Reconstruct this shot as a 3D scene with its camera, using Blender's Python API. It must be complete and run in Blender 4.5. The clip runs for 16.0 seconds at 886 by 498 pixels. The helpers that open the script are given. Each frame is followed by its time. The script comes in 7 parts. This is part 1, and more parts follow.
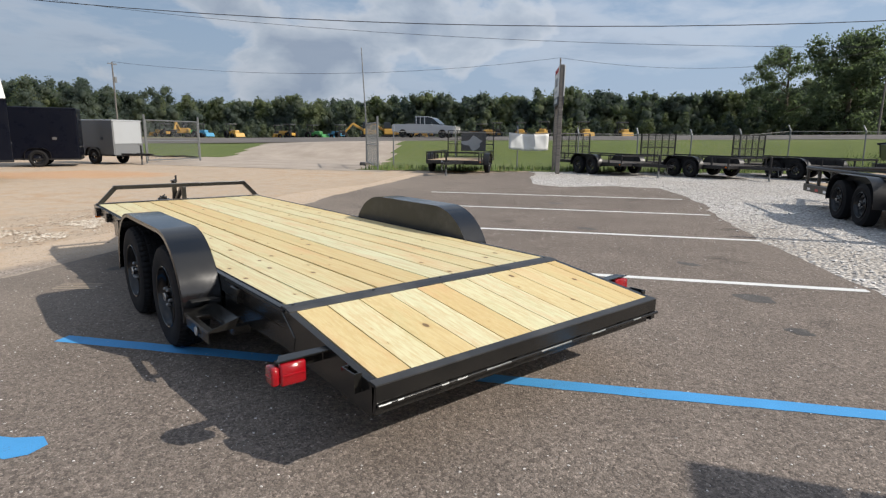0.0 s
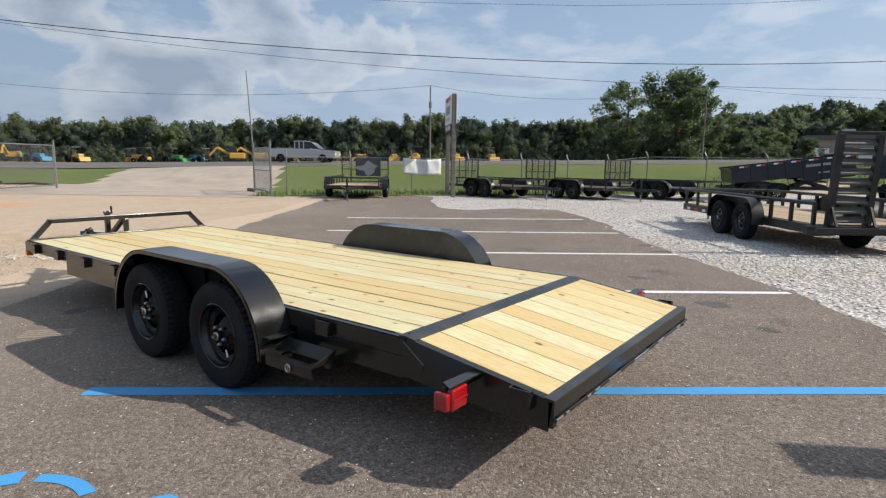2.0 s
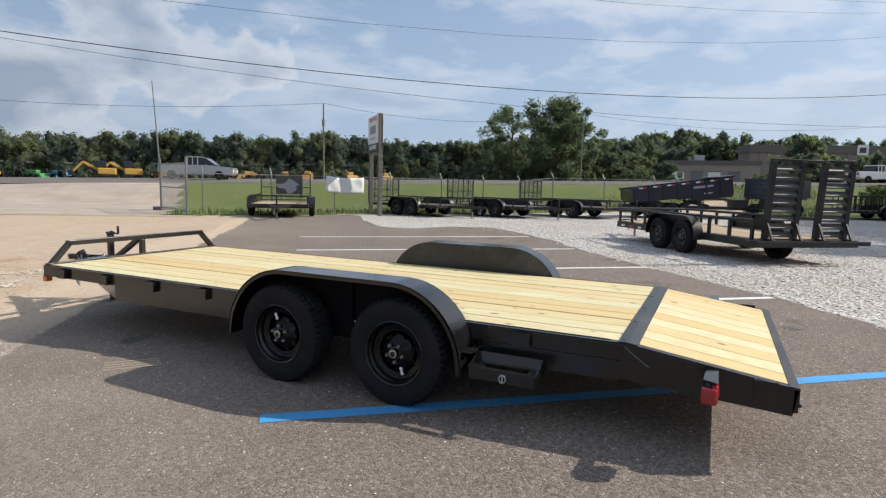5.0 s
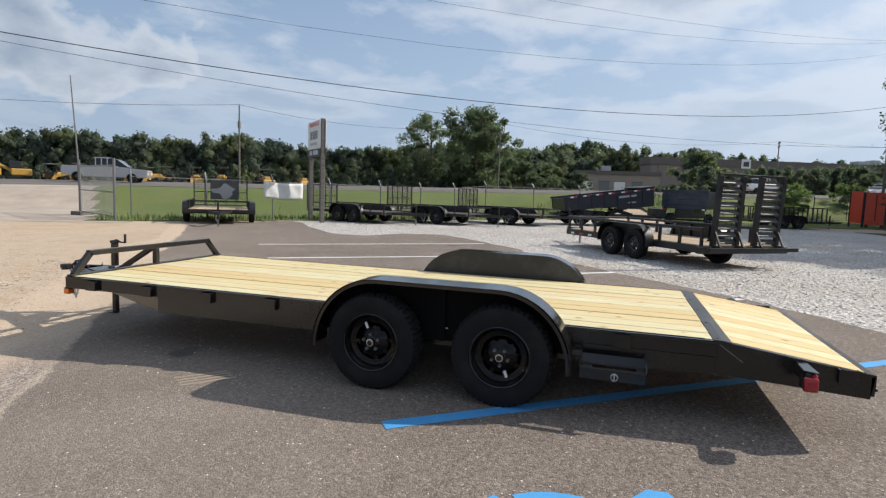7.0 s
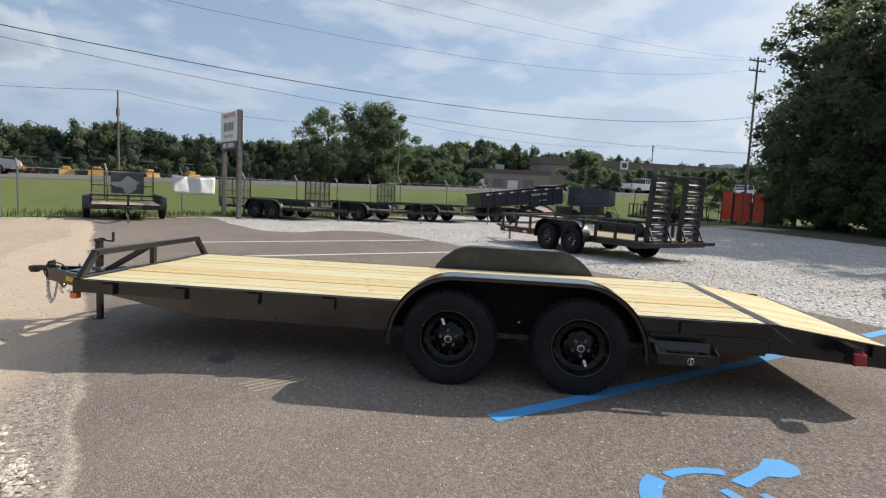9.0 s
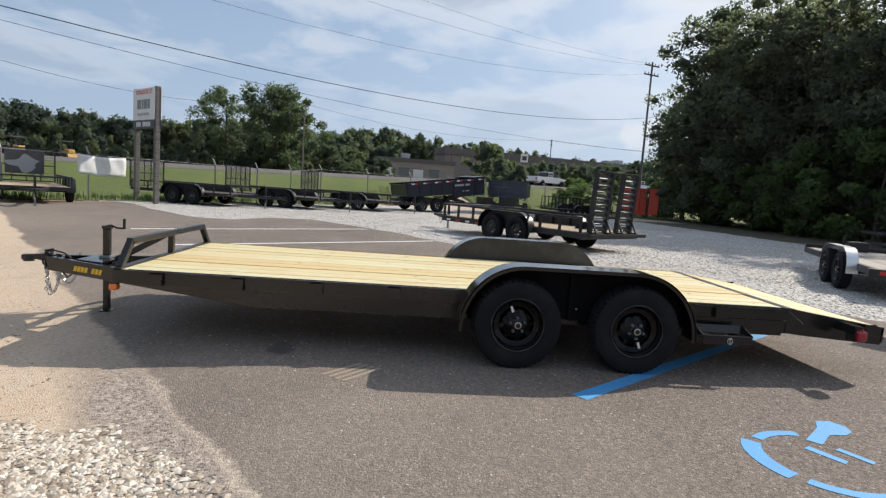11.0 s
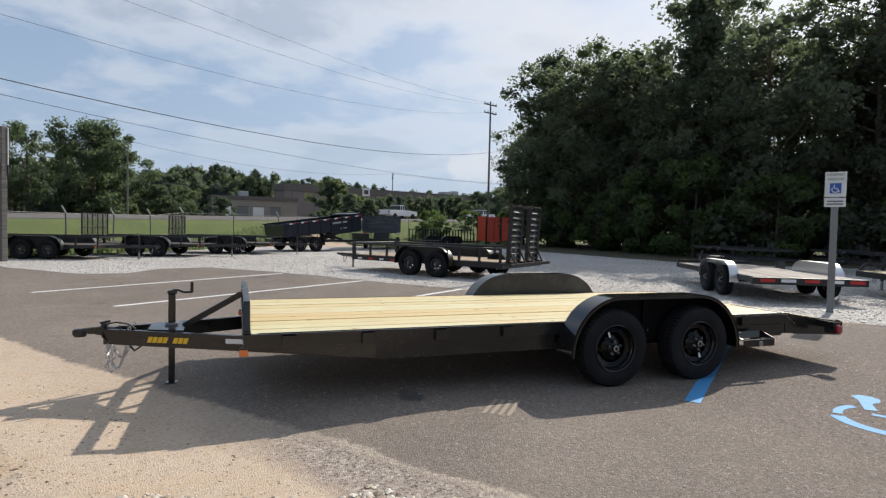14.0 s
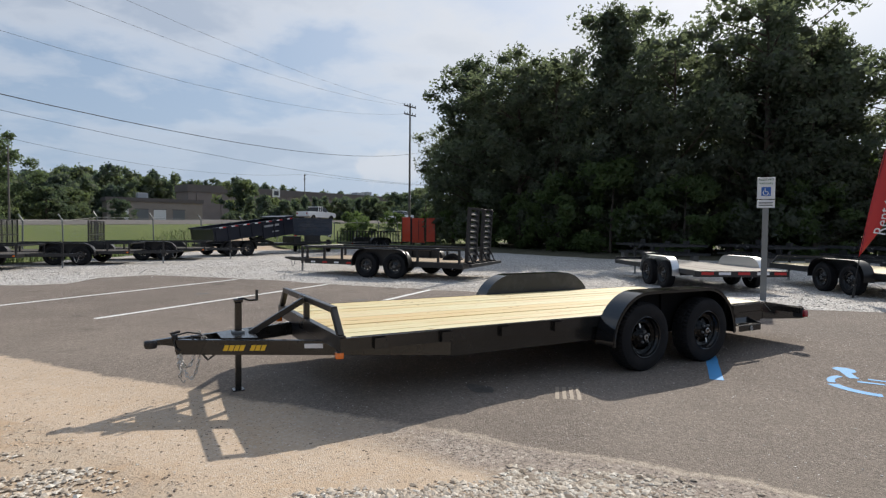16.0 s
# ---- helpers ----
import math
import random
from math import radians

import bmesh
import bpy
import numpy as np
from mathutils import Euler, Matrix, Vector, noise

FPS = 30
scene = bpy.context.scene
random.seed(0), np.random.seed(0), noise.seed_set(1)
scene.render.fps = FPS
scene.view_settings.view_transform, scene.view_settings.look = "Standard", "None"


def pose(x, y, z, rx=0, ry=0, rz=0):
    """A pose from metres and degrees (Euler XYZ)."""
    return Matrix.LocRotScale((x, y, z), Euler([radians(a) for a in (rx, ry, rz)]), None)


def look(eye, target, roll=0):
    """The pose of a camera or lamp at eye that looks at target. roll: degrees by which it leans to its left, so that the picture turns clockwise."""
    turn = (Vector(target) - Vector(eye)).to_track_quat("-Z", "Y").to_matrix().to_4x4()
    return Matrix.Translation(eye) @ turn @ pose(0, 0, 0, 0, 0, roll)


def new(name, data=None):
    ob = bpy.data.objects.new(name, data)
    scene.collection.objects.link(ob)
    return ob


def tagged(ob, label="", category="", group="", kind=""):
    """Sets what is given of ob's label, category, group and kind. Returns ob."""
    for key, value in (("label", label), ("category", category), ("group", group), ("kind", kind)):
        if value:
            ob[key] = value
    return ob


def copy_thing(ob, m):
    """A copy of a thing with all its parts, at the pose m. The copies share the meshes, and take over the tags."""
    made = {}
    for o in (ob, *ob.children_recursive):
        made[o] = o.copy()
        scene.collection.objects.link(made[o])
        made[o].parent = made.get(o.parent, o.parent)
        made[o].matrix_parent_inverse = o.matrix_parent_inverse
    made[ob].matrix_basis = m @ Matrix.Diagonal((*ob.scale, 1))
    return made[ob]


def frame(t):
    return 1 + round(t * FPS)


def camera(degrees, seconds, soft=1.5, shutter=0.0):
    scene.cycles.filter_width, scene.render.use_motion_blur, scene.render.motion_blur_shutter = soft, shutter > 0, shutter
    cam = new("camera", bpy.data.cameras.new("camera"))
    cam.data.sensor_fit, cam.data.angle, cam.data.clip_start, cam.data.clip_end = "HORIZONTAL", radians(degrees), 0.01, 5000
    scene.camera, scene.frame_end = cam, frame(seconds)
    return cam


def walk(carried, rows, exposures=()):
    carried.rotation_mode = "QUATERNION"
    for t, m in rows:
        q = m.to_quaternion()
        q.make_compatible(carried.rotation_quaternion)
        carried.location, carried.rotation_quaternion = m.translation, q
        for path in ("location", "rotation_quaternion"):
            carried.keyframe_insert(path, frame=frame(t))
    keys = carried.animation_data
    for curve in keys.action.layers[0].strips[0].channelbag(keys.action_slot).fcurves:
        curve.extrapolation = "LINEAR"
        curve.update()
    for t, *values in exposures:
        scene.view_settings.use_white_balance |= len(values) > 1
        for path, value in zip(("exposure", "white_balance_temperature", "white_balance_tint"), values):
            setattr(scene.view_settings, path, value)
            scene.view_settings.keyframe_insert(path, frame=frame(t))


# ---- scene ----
cam = camera(75.5, 16.0, soft=1.3)
PATH = [
    (0, (-2.069, -4.434, 1.403), (-0.815, -2.925, 1.018), 0.7),
    (0.5, (-2.303, -4.219, 1.401), (-0.958, -2.787, 1.024), 1.3),
    (1, (-2.528, -3.969, 1.413), (-1.092, -2.622, 1.061), 1.5),
    (1.5, (-2.776, -3.809, 1.407), (-1.261, -2.544, 1.082), 1.2),
    (2, (-3.045, -3.657, 1.431), (-1.469, -2.463, 1.132), 0.7),
    (2.5, (-3.215, -3.44, 1.42), (-1.596, -2.302, 1.136), 0.1),
    (3, (-3.415, -3.195, 1.417), (-1.761, -2.104, 1.147), 0.1),
    (3.5, (-3.663, -2.975, 1.436), (-1.975, -1.936, 1.176), 0.5),
    (4, (-3.838, -2.736, 1.408), (-2.111, -1.758, 1.162), 1.0),
    (6.5, (-4.637, -1.412, 1.407), (-2.759, -0.755, 1.197), 1.5),
    (7, (-4.786, -1.145, 1.418), (-2.881, -0.568, 1.22), 2.0),
    (7.5, (-4.901, -0.873, 1.401), (-2.97, -0.387, 1.214), 2.5),
    (8, (-4.982, -0.555, 1.417), (-3.028, -0.166, 1.236), 2.7),
    (8.5, (-5.071, -0.214, 1.396), (-3.102, 0.083, 1.215), 2.7),
    (9, (-5.12, 0.114, 1.374), (-3.141, 0.325, 1.179), 2.6),
    (9.2, (-5.132, 0.258, 1.373), (-3.151, 0.434, 1.167), 2.7),
    (11.3, (-5.36, 1.609, 1.338), (-3.379, 1.418, 1.137), 3.8),
    (11.5, (-5.37, 1.778, 1.351), (-3.392, 1.553, 1.161), 3.5),
    (12, (-5.373, 2.113, 1.359), (-3.404, 1.805, 1.202), 2.8),
    (12.5, (-5.338, 2.511, 1.337), (-3.381, 2.119, 1.201), 2.3),
    (13, (-5.384, 2.899, 1.332), (-3.447, 2.416, 1.21), 1.9),
    (13.5, (-5.367, 3.233, 1.34), (-3.457, 2.65, 1.239), 1.6),
    (14, (-5.29, 3.597, 1.362), (-3.41, 2.917, 1.288), 1.3),
    (14.5, (-5.292, 3.964, 1.384), (-3.443, 3.202, 1.337), 0.9),
    (15, (-5.267, 4.283, 1.393), (-3.449, 3.45, 1.358), 0.7),
    (15.5, (-5.145, 4.618, 1.409), (-3.358, 3.721, 1.366), 0.5),
    (16, (-5.105, 4.957, 1.392), (-3.354, 3.992, 1.324), 0.5),
]
walk(cam, [(t, look(eye, target, roll)) for t, eye, target, roll in PATH], [(0.0, 0.20, 6580, 11), (3.5, 0.34, 6580, 11), (8.0, 0.30, 6600, 11), (12.5, 0.27, 6560, 11), (16.0, 0.08, 6540, 11)])

# ---- light: hazy afternoon sun behind the woods, broken cloud ----
SUN_ELEVATION, SUN_AZIMUTH = 35.8, -58.5      # azimuth counted from +x, counter-clockwise
to_sun = Vector((math.cos(radians(SUN_AZIMUTH)) * math.cos(radians(SUN_ELEVATION)),
                 math.sin(radians(SUN_AZIMUTH)) * math.cos(radians(SUN_ELEVATION)), math.sin(radians(SUN_ELEVATION))))
sun = new("sun", bpy.data.lights.new("sun", "SUN"))
sun.data.energy, sun.data.angle, sun.data.color = 4.2, radians(0.6), (1.0, 0.94, 0.84)
sun.matrix_world = look((0, 0, 60), Vector((0, 0, 60)) - to_sun)

world = bpy.data.worlds.new("sky")
scene.world = world
world.use_nodes = True


class Nodes:
    """A short hand for node trees."""

    def __init__(self, tree):
        self.tree = tree
        tree.nodes.clear()

    def add(self, kind, ins=None, **props):
        node = self.tree.nodes.new("ShaderNode" + kind)
        for key, value in props.items():
            if key == "operation":
                node.operation = value
            elif key == "use_clamp":
                node.use_clamp = value
            elif key == "data_type":
                node.data_type = value
            elif key == "blend_type":
                node.blend_type = value
            elif key == "wave_type":
                node.wave_type = value
            elif key == "bands_direction":
                node.bands_direction = value
            elif key == "voronoi_dimensions":
                node.voronoi_dimensions = value
        for key, value in (ins or {}).items():
            self.put(node.inputs[key], value)
        return node

    def put(self, socket, value):
        if isinstance(value, bpy.types.Node):
            value = value.outputs[0]
        if isinstance(value, bpy.types.NodeSocket):
            self.tree.links.new(value, socket)
        else:
            if isinstance(value, tuple) and len(value) == 3 and socket.type == "RGBA":
                value = (*value, 1.0)
            socket.default_value = value

    def math(self, op, a, b=0.0, clamp=False):
        return self.add("Math", {0: a, 1: b}, operation=op, use_clamp=clamp).outputs[0]

    def vmath(self, op, a, b=(0, 0, 0)):
        return self.add("VectorMath", {0: a, 1: b}, operation=op)

    def ramp(self, fac, *stops):
        node = self.add("ValToRGB", {0: fac})
        band = node.color_ramp
        while len(band.elements) < len(stops):
            band.elements.new(0.5)
        for e, (at, c) in zip(band.elements, stops):
            e.position = at
            e.color = (c, c, c, 1) if isinstance(c, (int, float)) else (*c, 1)
        return node.outputs[0]

    def noise(self, vec, scale, detail=4.0, rough=0.55, dist=0.0):
        return self.add("TexNoise", {"Vector": vec, "Scale": scale, "Detail": detail, "Roughness": rough, "Distortion": dist}).outputs[0]

    def mix(self, fac, a, b, blend="MIX"):
        node = self.add("Mix", data_type="RGBA", blend_type=blend)
        for i, v in ((0, fac), (6, a), (7, b)):
            self.put(node.inputs[i], v)
        return node.outputs[2]


g = Nodes(world.node_tree)
sky = g.add("TexSky")
sky.sky_type, sky.sun_disc = "NISHITA", False
sky.sun_elevation, sky.sun_rotation = radians(SUN_ELEVATION), radians(90 - SUN_AZIMUTH)
sky.altitude, sky.air_density, sky.dust_density, sky.ozone_density = 100, 1.2, 2.2, 1.4
ray_way = g.add("TexCoord").outputs["Generated"]
split = g.add("SeparateXYZ", {0: ray_way})
lift = g.math("MAXIMUM", split.outputs["Z"], 0.0)
flat = g.math("ADD", lift, 0.17)
over = g.add("CombineXYZ", {0: g.math("DIVIDE", split.outputs["X"], flat), 1: g.math("DIVIDE", split.outputs["Y"], flat), 2: 0.0})
big = g.noise(over, 0.85, 8.0, 0.5, 0.3)
small = g.noise(g.vmath("ADD", over, (7.3, 2.1, 0.4)), 3.0, 6.0, 0.6, 0.3)
heap = g.math("ADD", g.math("MULTIPLY", big, 0.72), g.math("MULTIPLY", small, 0.28))
cover = g.ramp(heap, (0.455, 0.0), (0.505, 0.5), (0.56, 1.0))
thick = g.ramp(heap, (0.52, 0.0), (0.62, 1.0))
sunward = g.vmath("DOT_PRODUCT", g.vmath("NORMALIZE", ray_way), tuple(to_sun)).outputs["Value"]
near_sun = g.ramp(sunward, (0.0, 0.0), (0.65, 0.2), (0.97, 1.0))
cloud = g.mix(thick, (7.0, 7.4, 8.0), (3.7, 4.4, 5.5))
cloud = g.mix(near_sun, cloud, (7.2, 7.4, 7.6))
haze = g.ramp(lift, (0.0, 0.75), (0.30, 0.12), (0.7, 0.0))
blue = g.mix(0.55, sky, (2.5, 3.8, 5.8))
blue = g.mix(g.math("MULTIPLY", near_sun, 0.35), blue, (7.4, 7.7, 8.0))
air = g.mix(haze, blue, (4.0, 5.2, 7.0))
cover = g.math("MULTIPLY", cover, g.ramp(lift, (0.04, 0.1), (0.16, 0.5), (0.32, 0.74)))
heaven = g.mix(cover, air, cloud)
lone = g.vmath("DOT_PRODUCT", g.vmath("NORMALIZE", g.vmath("MULTIPLY", ray_way, (1.0, 1.0, 1.9))), (0.900, -0.390, 0.196)).outputs["Value"]
lone = g.math("ADD", lone, g.math("MULTIPLY", g.math("SUBTRACT", g.noise(ray_way, 34.0, 6.0, 0.55), 0.5), 0.004))
heaven = g.mix(g.ramp(g.math("MULTIPLY", g.math("SUBTRACT", lone, 0.9975), 400.0), (0.3, 0.0), (0.75, 0.55)), heaven, (6.6, 6.9, 7.3))
bank = g.vmath("DOT_PRODUCT", g.vmath("NORMALIZE", ray_way), (0.46, 0.84, 0.29)).outputs["Value"]
puff = g.noise(g.vmath("MULTIPLY", ray_way, (1.0, 1.0, 1.7)), 5.5, 9.0, 0.52, 0.2)
puff = g.math("ADD", puff, g.math("MULTIPLY", g.math("SUBTRACT", bank, 0.965), 3.2))
edge = g.ramp(puff, (0.475, 0.0), (0.53, 1.0))
depth = g.ramp(puff, (0.50, (6.2, 6.7, 7.4)), (0.57, (4.6, 5.3, 6.2)), (0.68, (2.9, 3.6, 4.7)))
heaven = g.mix(g.math("MULTIPLY", edge, 0.8), heaven, depth)
away = g.ramp(g.math("ADD", g.math("MULTIPLY", sunward, 0.5), 0.5), (0.2, 0.68), (0.5, 0.86), (0.75, 0.92), (0.92, 1.0))
heaven = g.mix(1.0, heaven, away, "MULTIPLY")
back = g.add("Background", {"Color": heaven, "Strength": 0.105})
g.add("OutputWorld", {"Surface": back})

# ---- materials ----
def material(name, colour=(0.5, 0.5, 0.5), rough=0.6, metal=0.0, **ins):
    m = bpy.data.materials.new(name)
    m.use_nodes = True
    n = Nodes(m.node_tree)
    b = n.add("BsdfPrincipled", {"Base Color": colour, "Roughness": rough, "Metallic": metal})
    for key, value in ins.items():
        n.put(b.inputs[key.replace("_", " ")], value)
    n.add("OutputMaterial", {"Surface": b})
    return m, n, b


def place(n):
    return n.add("NewGeometry").outputs["Position"]


def local(n):
    return n.add("TexCoord").outputs["Object"]


def chance(n):
    return n.add("ObjectInfo").outputs["Random"]


def bump(n, b, height, strength=0.3, distance=0.01):
    n.put(b.inputs["Normal"], n.add("Bump", {"Height": height, "Strength": strength, "Distance": distance}))


def painted(name, colour, rough=0.3, dust=0.25, dust_colour=(0.22, 0.19, 0.15), coat=0.0):
    """Painted steel with a little dust, orange peel and uneven gloss."""
    m, n, b = material(name, colour, rough)
    p = local(n)
    a = n.noise(p, 2.3, 5.0, 0.6)
    c = n.noise(p, 34.0, 3.0, 0.6)
    d = n.math("MULTIPLY", n.ramp(a, (0.42, 0.0), (0.75, 1.0)), dust)
    d = n.math("MULTIPLY", d, n.math("ADD", n.math("MULTIPLY", c, 0.8), 0.3), True)
    n.put(b.inputs["Base Color"], n.mix(d, colour, dust_colour))
    n.put(b.inputs["Roughness"], n.math("ADD", rough, n.math("MULTIPLY", n.math("SUBTRACT", a, 0.5), 0.35), True))
    if coat:
        b.inputs["Coat Weight"].default_value, b.inputs["Coat Roughness"].default_value = coat, 0.12
    bump(n, b, n.noise(p, 90.0, 2.0), 0.06, 0.004)
    return m


black_paint = painted("black_gloss_paint", (0.009, 0.009, 0.0088), 0.19, 0.09)
black_paint.node_tree.nodes["Principled BSDF"].inputs["Specular IOR Level"].default_value = 0.5
fender_paint = painted("black_fender_enamel", (0.006, 0.006, 0.0068), 0.12, 0.03)
fender_paint.node_tree.nodes["Principled BSDF"].inputs["Specular IOR Level"].default_value = 0.75
tube_paint = painted("black_tube_paint", (0.007, 0.007, 0.0075), 0.3, 0.06)
# the grey dust tint also stands in for sky sheen on the black steel
strip_paint = painted("dusty_sheen_black_plate", (0.022, 0.022, 0.023), 0.42, 0.7, (0.16, 0.155, 0.15))
black_satin = painted("black_satin_paint", (0.009, 0.009, 0.01), 0.38, 0.12)
trailer_black = painted("weathered_black_paint", (0.009, 0.009, 0.011), 0.4, 0.09)
rim_black = painted("rim_paint", (0.006, 0.006, 0.007), 0.2, 0.05)
# matt black that puts the wheel well's shade into the plate and stay colour
well_shade, _, _ = material("matt_black_wheel_well_shade", (0.0045, 0.0045, 0.005), 0.75, Specular_IOR_Level=0.12)
dark_grey_paint = painted("dark_grey_paint", (0.05, 0.055, 0.06), 0.4, 0.3)
cargo_navy = painted("cargo_navy_paint", (0.004, 0.005, 0.010), 0.3, 0.01)
cargo_navy.node_tree.nodes["Principled BSDF"].inputs["Specular IOR Level"].default_value = 0.12
dump_paint = painted("blue_black_paint", (0.006, 0.007, 0.016), 0.34, 0.04)
plate_grey, _, _ = material("faded_lettering_grey", (0.30, 0.30, 0.31), 0.5)
dull_zinc = painted("dull_zinc", (0.24, 0.24, 0.235), 0.75, 0.3)
navy_paint = painted("navy_paint", (0.02, 0.032, 0.055), 0.4, 0.3)
red_paint = painted("orange_red_paint", (0.64, 0.06, 0.022), 0.45, 0.25)
yellow_paint = painted("machine_yellow", (0.50, 0.29, 0.06), 0.45, 0.25)
green_paint = painted("machine_green", (0.04, 0.22, 0.06), 0.45, 0.25)
blue_machine = painted("machine_blue", (0.05, 0.25, 0.42), 0.45, 0.25)
silver_sheet = painted("silver_sheet", (0.46, 0.46, 0.46), 0.4, 0.3)
white_paint = painted("white_paint", (0.78, 0.78, 0.77), 0.4, 0.15)
silver_sheet = painted("silver_sheet", (0.36, 0.38, 0.4), 0.35, 0.15)
grey_sheet = painted("grey_sheet", (0.16, 0.17, 0.18), 0.4, 0.2)
chrome, _, _ = material("worn_bright_steel", (0.5, 0.5, 0.5), 0.3, 1.0)
nut_steel, _, _ = material("dull_nut_steel", (0.30, 0.30, 0.30), 0.42, 1.0)
worn_rung = painted("worn_rung_steel", (0.07, 0.068, 0.064), 0.55, 0.1)
worn_rung.node_tree.nodes["Principled BSDF"].inputs["Metallic"].default_value = 0.25
galvanised = painted("galvanised_steel", (0.21, 0.22, 0.225), 0.45, 0.3, (0.3, 0.28, 0.25))
galvanised.node_tree.nodes["Principled BSDF"].inputs["Metallic"].default_value = 0.6
bare_alloy, _, _ = material("bright_tread_plate", (0.72, 0.73, 0.74), 0.3, 0.9)
plastic_black, _, _ = material("black_plastic", (0.015, 0.015, 0.015), 0.5)
amber, _, _ = material("amber_lens", (0.75, 0.16, 0.01), 0.15, Coat_Weight=0.6)
white_tape, _, _ = material("white_reflective_tape", (0.75, 0.75, 0.76), 0.35)
red_tape, _, _ = material("red_reflective_tape", (0.5, 0.02, 0.02), 0.35)
decal_yellow, _, _ = material("yellow_vinyl", (0.75, 0.45, 0.02), 0.4)
sign_blue, _, _ = material("sign_blue", (0.02, 0.11, 0.42), 0.4)
sign_green, _, _ = material("sign_green", (0.03, 0.16, 0.07), 0.4)
sign_white = painted("sign_white", (0.72, 0.73, 0.73), 0.5, 0.2)
sign_red, _, _ = material("sign_red", (0.5, 0.03, 0.03), 0.5)
sign_dark, _, _ = material("sign_dark", (0.05, 0.055, 0.07), 0.5)
dark_glass, _, _ = material("dark_car_glass", (0.015, 0.018, 0.02), 0.06)
car_silver, _, _ = material("car_silver", (0.42, 0.43, 0.44), 0.28, 0.5, Coat_Weight=0.7)
car_white, _, _ = material("car_white", (0.75, 0.75, 0.75), 0.25, Coat_Weight=0.7)

red_lens, n, b = material("red_lens", (0.30, 0.003, 0.008), 0.12, Coat_Weight=0.5)
w = n.add("TexWave", {"Vector": local(n), "Scale": 55.0, "Distortion": 0.0}, wave_type="BANDS", bands_direction="Z")
bump(n, b, w.outputs[1], 0.35, 0.004)

rubber, n, b = material("tyre_rubber", (0.012, 0.012, 0.013), 0.8, Specular_IOR_Level=0.22)
p = local(n)
n.put(b.inputs["Base Color"], n.mix(n.ramp(n.noise(p, 7.0, 5.0), (0.5, 0.0), (0.8, 0.35)), (0.010, 0.010, 0.0115), (0.045, 0.04, 0.036)))
bump(n, b, n.noise(p, 120.0, 2.0), 0.12, 0.003)

# fresh treated pine: pale yellow-green to amber, long grain, knots
pine, n, b = material("treated_pine_board", (0.6, 0.5, 0.28), 0.62)
r = chance(n)
p = n.vmath("ADD", local(n), n.add("CombineXYZ", {0: n.math("MULTIPLY", r, 31.0), 1: n.math("MULTIPLY", r, 53.0), 2: n.math("MULTIPLY", r, 17.0)}))
warp = n.noise(n.vmath("MULTIPLY", p, (3.0, 0.8, 3.0)), 1.0, 3.0)
grain_at = n.vmath("ADD", n.vmath("MULTIPLY", p, (1.0, 0.045, 1.0)), n.add("CombineXYZ", {0: n.math("MULTIPLY", warp, 0.09), 1: 0.0, 2: 0.0}))
grain = n.noise(grain_at, 62.0, 5.0, 0.62)
fine = n.noise(n.vmath("MULTIPLY", p, (1.0, 0.03, 1.0)), 230.0, 3.0, 0.6)
patch = n.noise(n.vmath("MULTIPLY", p, (1.6, 0.35, 1.0)), 1.3, 4.0, 0.6)
shade = n.add("SeparateXYZ", {0: n.add("ObjectInfo").outputs["Color"]}).outputs[0]
tone = n.ramp(n.math("ADD", n.math("MULTIPLY", shade, 0.8), n.math("MULTIPLY", n.math("SUBTRACT", patch, 0.3), 0.55)),
              (0.1, (0.67, 0.66, 0.44)), (0.38, (0.68, 0.62, 0.37)), (0.62, (0.65, 0.52, 0.26)), (0.95, (0.61, 0.43, 0.18)))
tone = n.mix(n.math("MULTIPLY", n.ramp(grain, (0.40, 1.0), (0.56, 0.0)), 0.42), tone, (0.52, 0.33, 0.12))
tone = n.mix(n.math("MULTIPLY", n.ramp(fine, (0.45, 0.0), (0.7, 1.0)), 0.22), tone, (0.74, 0.68, 0.46))
knot = n.add("TexVoronoi", {"Vector": n.vmath("MULTIPLY", p, (3.4, 2.0, 0.0)), "Scale": 1.3, "Randomness": 1.0}, voronoi_dimensions="2D")
spot = n.math("ADD", knot.outputs["Distance"], n.math("MULTIPLY", n.math("SUBTRACT", n.noise(p, 24.0, 3.0), 0.5), 0.035))
some = n.add("SeparateXYZ", {0: knot.outputs["Color"]}).outputs[0]
spot = n.math("ADD", spot, n.math("MULTIPLY", some, 0.075))
blush = n.noise(n.vmath("MULTIPLY", p, (5.0, 0.9, 1.0)), 1.0, 5.0, 0.65)
tone = n.mix(n.math("MULTIPLY", n.ramp(blush, (0.52, 0.0), (0.70, 1.0)), 0.55), tone, (0.66, 0.40, 0.20))
rings = n.add("TexWave", {"Vector": n.vmath("MULTIPLY", p, (1.0, 0.06, 1.0)), "Scale": 9.0, "Distortion": 7.0, "Detail": 3.0, "Detail Scale": 1.2}, wave_type="BANDS", bands_direction="X")
tone = n.mix(n.math("MULTIPLY", n.ramp(rings.outputs[1], (0.72, 0.0), (0.95, 1.0)), 0.15), tone, (0.50, 0.32, 0.12))
tone = n.mix(n.math("MULTIPLY", n.ramp(spot, (0.05, 1.0), (0.13, 0.0)), 0.5), tone, (0.5, 0.29, 0.10))
tone = n.mix(n.ramp(spot, (0.055, 0.92), (0.073, 0.0)), tone, (0.12, 0.06, 0.028))
resin = n.noise(n.vmath("MULTIPLY", p, (34.0, 0.9, 1.0)), 1.0, 6.0, 0.7, 0.6)
